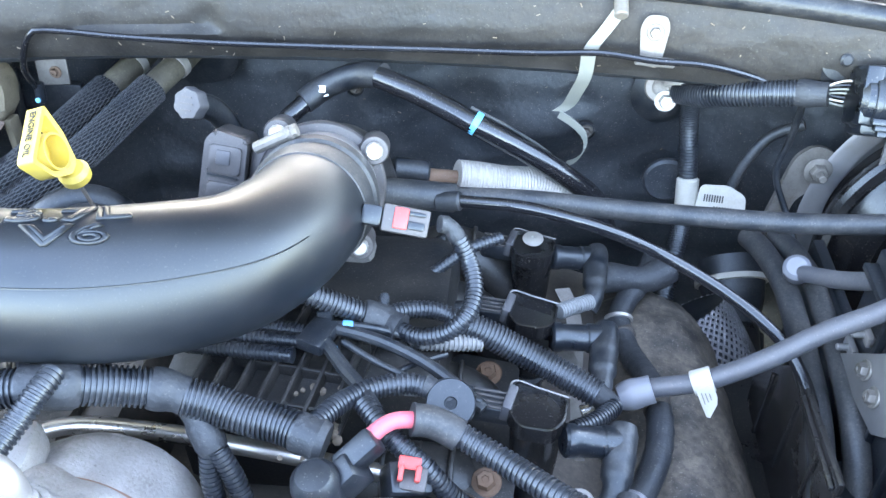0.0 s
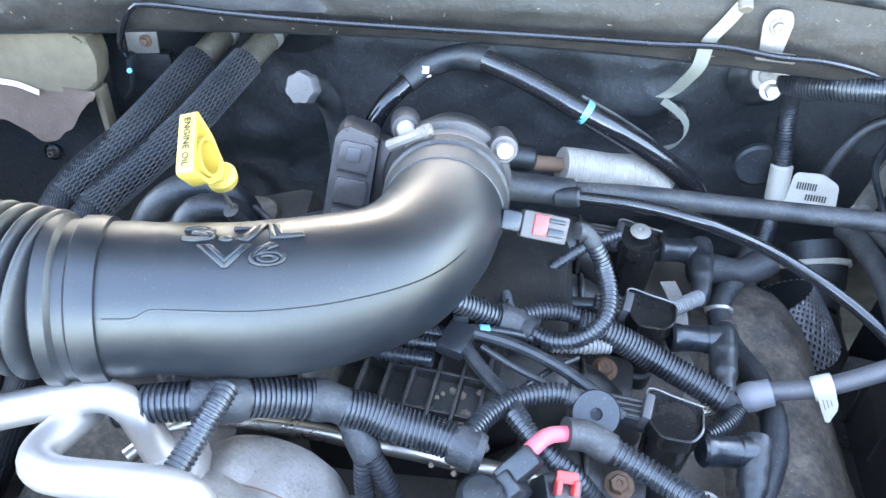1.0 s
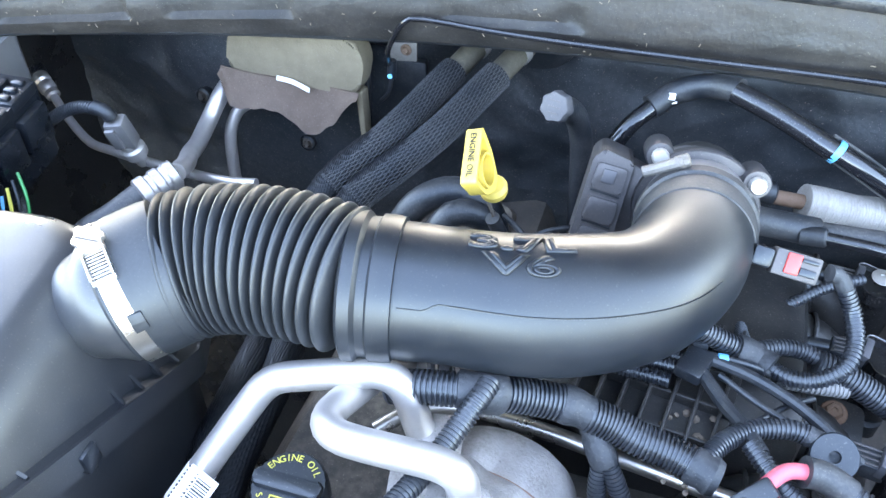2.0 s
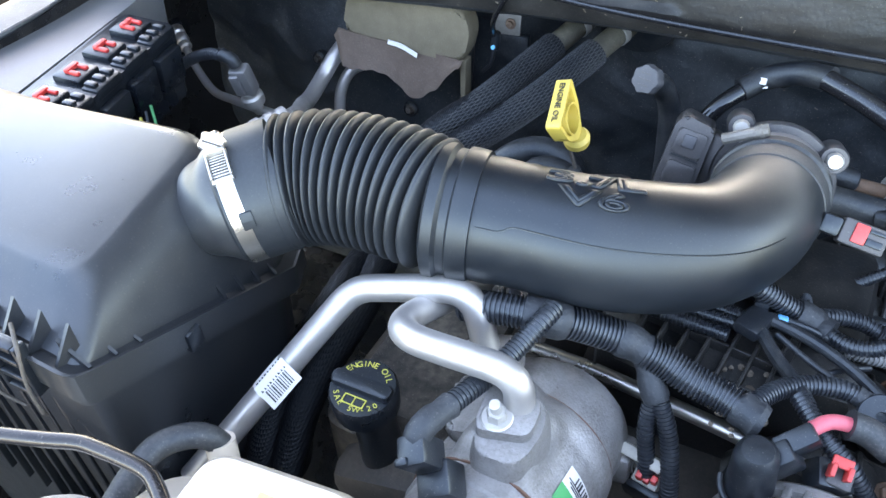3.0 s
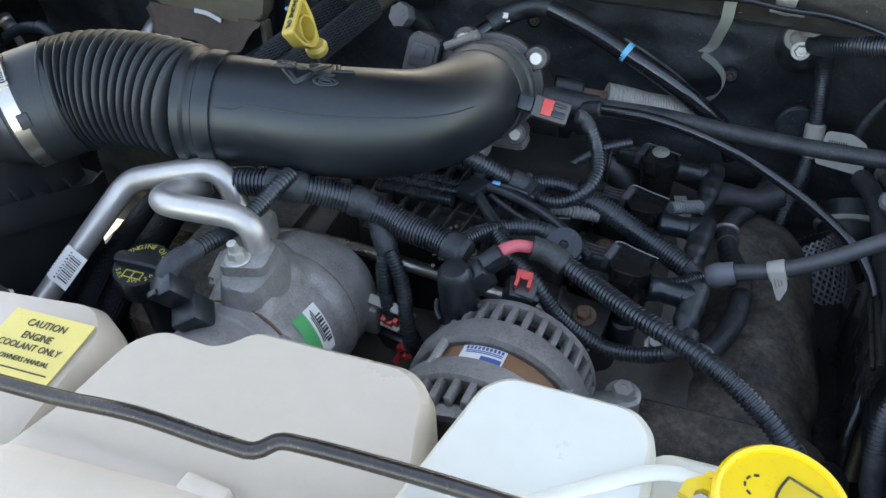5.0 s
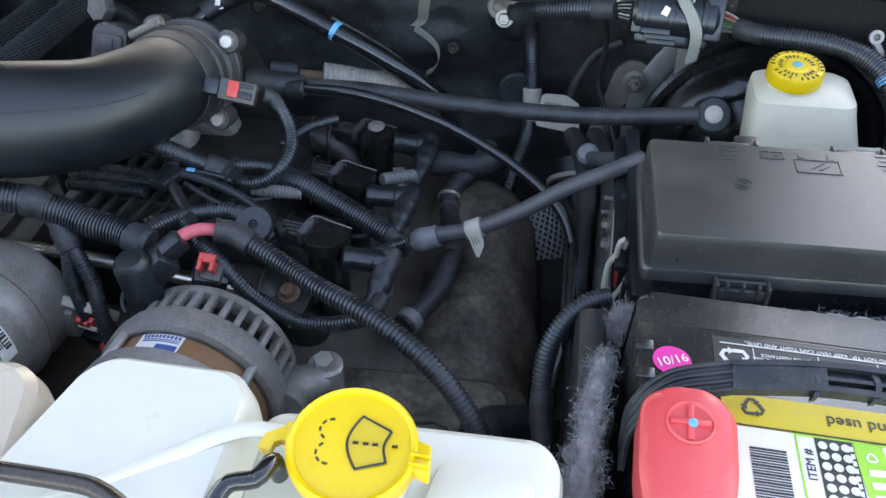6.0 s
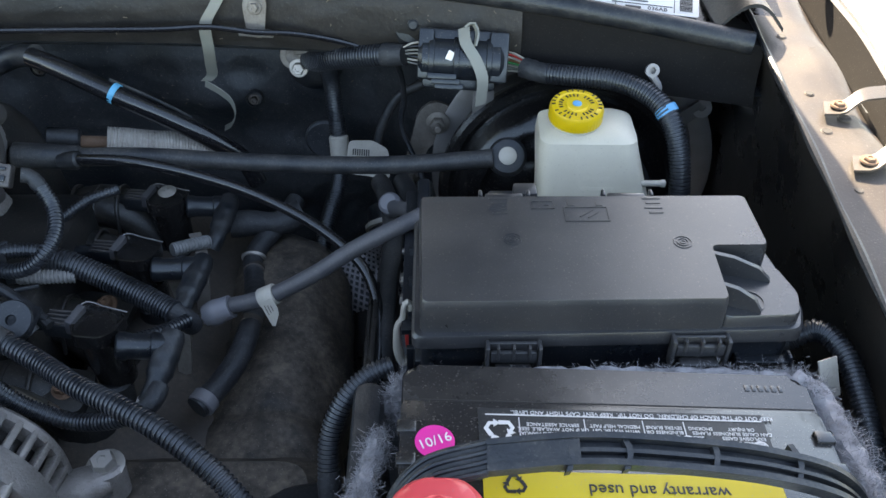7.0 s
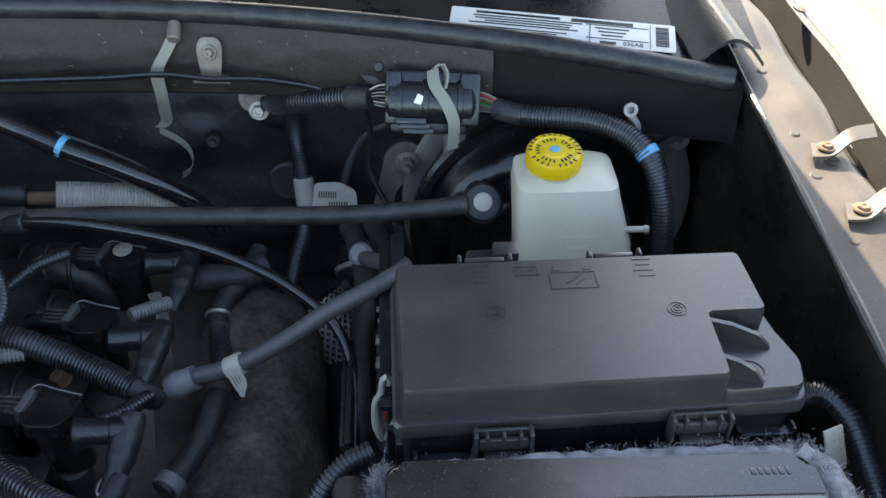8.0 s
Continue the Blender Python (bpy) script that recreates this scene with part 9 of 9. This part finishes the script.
conduit("thick corrugated harness arching behind the reservoir", [
    ("tape", [(0.424, 0.692, 1.008), (0.436, 0.680, 1.010), (0.448, 0.672, 1.011)], 0.0110),
    ("loom", [(0.444, 0.674, 1.011), (0.475, 0.662, 1.014), (0.510, 0.650, 1.016), (0.540, 0.632, 1.012), (0.560, 0.610, 1.000), (0.570, 0.590, 0.975), (0.574, 0.572, 0.94), (0.575, 0.56, 0.88)], 0.0108),
])
bm = BM()
rod(bm, (0.557, 0.616, 1.004), (0.561, 0.610, 0.999), 0.0115, seg=18)
solid("marking_band", bm, "blue", "blue tape band on the arching harness", "tape")
hc = thing("harness_clip", "pale hook clip holding the arching harness", "clip")
bm = BM()
lathe(bm, [(0.0035, 0), (0.0070, 0), (0.0070, 0.004), (0.0035, 0.004), (0.0035, 0)], (0.548, 0.652, 1.026), (0, -0.9, 0.4), 20)
sweep(bm, [(0.548, 0.65, 1.022), (0.556, 0.645, 1.010), (0.552, 0.64, 1.0)], 0.004, 8, 0.004)
part("hook", bm, "greybracket", hc)
# grommets on the firewall
gm = thing("firewall_grommet", "grey clip and grommet where the harness leaves", "grommet")
bm = BM()
lathe(bm, [(0.018, 0.0), (0.034, -0.002), (0.036, 0.004), (0.026, 0.012), (0.018, 0.014)], (0.176, 0.868, 0.925), (0.1, -1, 0.15), 32)
part("grommet", bm, "rubber", gm)
bm = BM()
lathe(bm, [(0.006, 0.0), (0.0155, 0.0), (0.0165, 0.002), (0.0150, 0.0045), (0.009, 0.005), (0.006, 0.003)], (0.161, 0.803, 0.966), (-0.1, -1, 0.35), 28)
ribbon(bm, [(0.164, 0.799, 0.976), (0.180, 0.792, 0.982), (0.196, 0.786, 0.978)], 0.014, 0.003, (0.1, 0.4, 0.9))
part("clip", bm, "dullmetal", gm, "dull plated clip")
bm = BM()
bolt(bm, (0.167, 0.795, 0.954), (0, -1, 0.3), 0.0075, 0.010)
part("nut", bm, "zinc", gm)
g2 = thing("firewall_grommet", "oval black grommet under the cowl seal", "grommet")
bm = BM()
lathe(bm, [(0.016, 0.0), (0.024, 0.0), (0.026, 0.004), (0.020, 0.012), (0.010, 0.013), (0.004, 0.012)], (0.305, 0.742, 1.036), (0.05, -1, 0.3), 32)
part("ring", bm, "rubber", g2)
bm = BM()
lathe(bm, [(0.006, 0.012), (0.006, 0.018), (0.004, 0.020)], (0.305, 0.742, 1.036), (0.05, -1, 0.3), 18)
part("bolt", bm, "rubber", g2)
for c, r in (((0.187, 0.815, 0.842), 0.026),):
    bm = BM()
    lathe(bm, [(r, -0.004), (r, 0.002), (r - 0.003, 0.005), (r * 0.4, 0.004), (0.004, 0.004)], c, (0, -1, 0.1), 40)
    solid("firewall_plug", bm, "firewall", "round black blanking plug in the firewall", "plug", "firewall plugs")
hose("brake_line", "thin black line down past the booster bracket", "tube", "rubber", [(0.282, 0.735, 1.0), (0.290, 0.755, 0.965), (0.292, 0.765, 0.93), (0.288, 0.765, 0.89), (0.305, 0.75, 0.85), (0.318, 0.73, 0.82)], 0.0035, 8, 0.008)
hose("brake_line", "broad dark vacuum pipe behind the bracket", "tube", "hose", [(0.315, 0.80, 0.93), (0.285, 0.805, 0.91), (0.262, 0.80, 0.87), (0.25, 0.79, 0.82)], 0.006, 12, 0.008)

# steering shaft boot and braided shields behind the valve cover
sb = thing("steering_boot", "black steering shaft boot with white ring", "boot")
bm = BM()
lathe(bm, [(0.037, 0.03), (0.038, 0.0), (0.034, -0.02), (0.024, -0.05), (0.022, -0.09)], (0.277, 0.770, 0.728), (-0.1, 0.75, 0.55), 36)
part("boot", bm, "rubber", sb)
bm = BM()
lathe(bm, [(0.0385, 0.000), (0.0420, 0.001), (0.0420, 0.007), (0.0385, 0.008)], (0.277, 0.770, 0.728), (-0.1, 0.75, 0.55), 40)
part("white_ring", bm, "offwhite", sb, "white ring")
bm = BM()
rod(bm, (0.298, 0.745, 0.679), (0.299, 0.705, 0.64), 0.0215, seg=24)
part("joint", bm, "rubber", sb, "black joint below the boot")
bm = BM()
rod(bm, (0.299, 0.7, 0.635), (0.3, 0.6, 0.543), 0.0125, seg=18)
part("shaft", bm, "iron", sb)
sh = thing("braided_shield", "silver braided heat sleeve behind the valve cover", "heat shield")
bm = BM()
sweep(bm, [(0.205, 0.700, 0.735), (0.232, 0.675, 0.700), (0.256, 0.655, 0.655), (0.262, 0.640, 0.61), (0.262, 0.630, 0.55)], 0.056, 28, 0.006)
part("sleeve", bm, "plastic", sh)
bm = BM()
axis, ln = spline([(0.205, 0.700, 0.735), (0.232, 0.675, 0.700), (0.256, 0.655, 0.655), (0.262, 0.640, 0.61), (0.262, 0.630, 0.55)], 0.003)
fr = frames_along(axis)
for w in (1, -1):
    for s0 in range(42):
        pts = []
        for i in range(0, len(fr), 2):
            p, side, top = fr[i]
            a = w * i * 0.05 + 2 * math.pi * s0 / 42
            pts.append(p + (side * math.cos(a) + top * math.sin(a)) * 0.0566)
        sweep(bm, pts, 0.0015, 5, 0.006, cap=False)
tagged(part("braid", bm, "mesh", sh, "silver braid"), kind="stuff")
# frame rail and small clips between engine and battery
bm = BM()
box(bm, (0.262, 0.42, 0.66), (0.07, 0.65, 0.12), 0.01)
solid("frame_rail", bm, "bay", "black frame rail beside the engine", "frame rail", kind="structure")
for p in ((0.308, 0.52, 0.90), (0.306, 0.355, 0.87), (0.308, 0.535, 0.87)):
    bm = BM()
    box(bm, p, (0.006, 0.020, 0.010), 0.001)
    rod(bm, Vector(p) + Vector((-0.012, 0, 0)), Vector(p), 0.003)
    solid("panel_clip", bm, "greybracket", "small grey clip on the battery tray's side", "clip", "tray clips")
bm = BM()
box(bm, (0.318, 0.44, 0.88), (0.012, 0.24, 0.16), 0.003)
# black lower box added to darken the gap beside the engine
box(bm, (0.320, 0.49, 0.745), (0.012, 0.40, 0.24), 0.003)
for k in range(5):
    box(bm, (0.310, 0.34 + 0.04 * k, 0.88), (0.008, 0.005, 0.15), 0.001)
box(bm, (0.308, 0.46, 0.945), (0.014, 0.19, 0.006), 0.001)
solid("tray_wall", bm, "plastic", "black side wall of the fuse box tray, lower part added to darken a gap", "tray wall")
bp = thing("bracket_plate", "dull grey metal plate with bolts on the tray wall", "bracket")
bm = BM()
prism(bm, [(0.552, 0.845), (0.472, 0.928), (0.425, 0.885), (0.450, 0.860)], 0.3025, 0.3055, m=Matrix(((0, 0, 1, 0), (1, 0, 0, 0), (0, 1, 0, 0), (0, 0, 0, 1))), bevel=0.001)
part("plate", bm, "greybracket", bp)
for p in ((0.302, 0.490, 0.890), (0.302, 0.465, 0.886)):
    bm = BM()
    bolt(bm, Vector(p), (-1, 0, 0.2), 0.006, 0.007)
    part("bolt", bm, "dullmetal", bp, "dark hexagon bolt")
sp = thing("splash_panel", "scuffed black plastic panel below the fuse box tray", "panel")
bm = BM()
prism(bm, [(0.609, 0.765), (0.526, 0.854), (0.400, 0.860), (0.40, 0.74), (0.483, 0.70), (0.60, 0.70)], 0.266, 0.272, m=Matrix(((0, 0, 1, 0), (1, 0, 0, 0), (0, 1, 0, 0), (0, 0, 0, 1))), bevel=0.002)
part("panel", bm, "battery", sp)
bm = BM()
box(bm, (0.2635, 0.462, 0.851), (0.004, 0.12, 0.005), 0.001)
part("top_ledge", bm, "battery", sp)
for y, z in ((0.44, 0.80), (0.50, 0.79), (0.56, 0.76)):
    bm = BM()
    box(bm, (0.2645, y, z), (0.003, 0.004, 0.09), 0.0008)
    part("rib", bm, "battery", sp)
hose("vacuum_hose", "dull black hose dropping beside the steering shaft", "hose", "hose", [(0.262, 0.720, 0.840), (0.270, 0.690, 0.846), (0.280, 0.640, 0.846), (0.282, 0.585, 0.842), (0.279, 0.540, 0.845), (0.277, 0.47, 0.83), (0.276, 0.42, 0.79), (0.275, 0.38, 0.72)], 0.0115, 16, 0.008)
hose("vacuum_hose", "second dull black hose beside the steering shaft", "hose", "hose", [(0.289, 0.716, 0.844), (0.297, 0.686, 0.85), (0.307, 0.636, 0.85), (0.309, 0.581, 0.846), (0.306, 0.536, 0.849), (0.304, 0.466, 0.834), (0.303, 0.416, 0.794), (0.302, 0.376, 0.724)], 0.0115, 16, 0.008)
conduit("short loom with exposed blue wires beside the battery", [
    ("loom", [(0.296, 0.318, 0.958), (0.280, 0.312, 0.955), (0.262, 0.298, 0.945), (0.250, 0.280, 0.925), (0.248, 0.258, 0.90)], 0.0080),
    ("tape", [(0.249, 0.262, 0.905), (0.250, 0.245, 0.885), (0.254, 0.232, 0.872)], 0.0085),
])
hose("wire", "two blue wires at the loom's end", "wire", "blue", [(0.254, 0.234, 0.874), (0.257, 0.224, 0.864), (0.260, 0.218, 0.852)], 0.0016, 6, 0.004)
hose("radiator_hose", "fat black radiator hose below the tanks", "hose", "rubber", [(0.24, 0.30, 0.80), (0.20, 0.27, 0.82), (0.23, 0.22, 0.80), (0.26, 0.12, 0.76)], 0.022, 18, 0.01)

# information label on the cowl cover
il = thing("information_label", "white printed emission label on the cowl", "label")
IM = plane_at((0.491, 0.733, 1.0722), (0.222, -0.040, -0.010), (0.02, -0.27, 1))
bm = BM()
prism(bm, [(p[0], p[1]) for p in rounded([(-0.113, -0.020), (0.113, -0.020), (0.113, 0.020), (-0.113, 0.020)], 0.003, 0)], 0, 0.0008, m=IM)
part("sheet", bm, "label", il)
def il_bar(cx, cy, w, h):
    bm = BM()
    plate(bm, (cx, cy), w, h, IM @ pose(0, 0, 0.0009))
    part("print_line", bm, "print", il)
il_bar(-0.045, 0.0145, 0.085, 0.0028), il_bar(0.040, 0.0145, 0.062, 0.0042)
for k in range(4):
    il_bar(-0.035 - 0.004 * (k % 2), 0.0095 - 0.0036 * k, 0.110 - 0.012 * (k % 3), 0.0012)
for k in range(3):
    il_bar(-0.04, -0.007 - 0.003 * k, 0.09 - 0.02 * k, 0.0009)
il_bar(0.028, -0.002, 0.0006, 0.030), il_bar(0.088, 0.000, 0.0006, 0.034), il_bar(0.055, 0.0105, 0.062, 0.0005), il_bar(0.055, -0.009, 0.062, 0.0005)
for k in range(3):
    il_bar(0.050, 0.006 - 0.005 * k, 0.034 - 0.006 * k, 0.0012)
for k in range(12):
    il_bar(0.1, 0.014 - 0.0024 * k, 0.013, 0.0011 if k % 3 else 0.0016)
il_bar(0.046, -0.0145, 0.016, 0.0032)
lettering("label_lettering", "036AB", 0.0075, IM @ pose(0.071, -0.0142, 0.0012), "print", il, 0.0001)
bm = BM()
lathe(bm, [(0.008, 0), (0.008, 0.002), (0.006, 0.003)], (0.530, 0.694, 1.0695), (0, -0.27, 1), 20, squash=0.6)
solid("cowl_fastener", bm, "rubber", "black push fastener in the cowl cover", "fastener")
# side loom by the fender
conduit("dark corrugated loom beside the battery's far corner", [("loom", [(0.600, 0.338, 0.962), (0.620, 0.336, 0.975), (0.634, 0.318, 0.972), (0.640, 0.28, 0.955), (0.640, 0.22, 0.93)], 0.0088), ("tape", [(0.585, 0.335, 0.945), (0.595, 0.338, 0.957), (0.604, 0.338, 0.965)], 0.0085)])
bm = BM()
box(bm, (0.612, 0.288, 0.975), (0.016, 0.002, 0.03), 0.0005, m=pose(0, 0, 0, -30, 0, 20))
solid("loom_tag", bm, "offwhite", "pale tag on the side hose", "tag")
# dry dirt caught on the manifold
bm = BM()
for k in range(60):
    x, y = rnd.gauss(-0.118, 0.012), rnd.gauss(0.372, 0.014)
    lathe(bm, [(0.0035 * rnd.uniform(0.4, 1.2), 0), (0.002, 0.0015), (0.0002, 0.0022)], (x, y, 0.9245 + 0.001 * rnd.random()), (rnd.gauss(0, 0.3), rnd.gauss(0, 0.3), 1), 7)
solid("dry_dirt", bm, "dust", "dry crumbs of dirt lying on the manifold", "dirt", kind="stuff")

# studs on the firewall
for p in ((-0.792, 0.800, 0.842), (-0.640, 0.790, 0.800), (-0.170, 0.850, 0.925), (0.095, 0.850, 0.880)):
    stud = thing("firewall_stud", "small dark stud in a round recess of the firewall", "stud", "firewall studs")
    bm = BM()
    lathe(bm, [(0.010, -0.010), (0.011, 0.002), (0.009, 0.004), (0.008, 0.001)], p, (0, -1, 0.2), 20)
    part("collar", bm, "rubber", stud)
    bm = BM()
    bolt(bm, Vector(p), (0, -1, 0.2), 0.005, 0.008)
    part("nut", bm, "iron", stud)
# dry chaff clinging to the cowl face and the firewall
bm = BM()
for k in range(150):
    if k % 3:
        q = Vector(ledge(rnd.random(), rnd.random())) + Vector((0, -0.001, 0))
    else:
        x, z = rnd.uniform(-0.45, 0.30), rnd.uniform(0.82, 0.95)
        q = Vector((x, wall_y(x, z) - 0.0012, z))
    a, ln = rnd.uniform(0, 3.14), rnd.uniform(0.001, 0.0045)
    box(bm, q, (ln, 0.0006, rnd.uniform(0.0005, 0.0011)), m=pose(0, 0, 0, 0, math.degrees(a), 0))
solid("cowl_debris", bm, "dust", "pale dry chaff stuck to cowl and firewall", "dirt", kind="stuff")
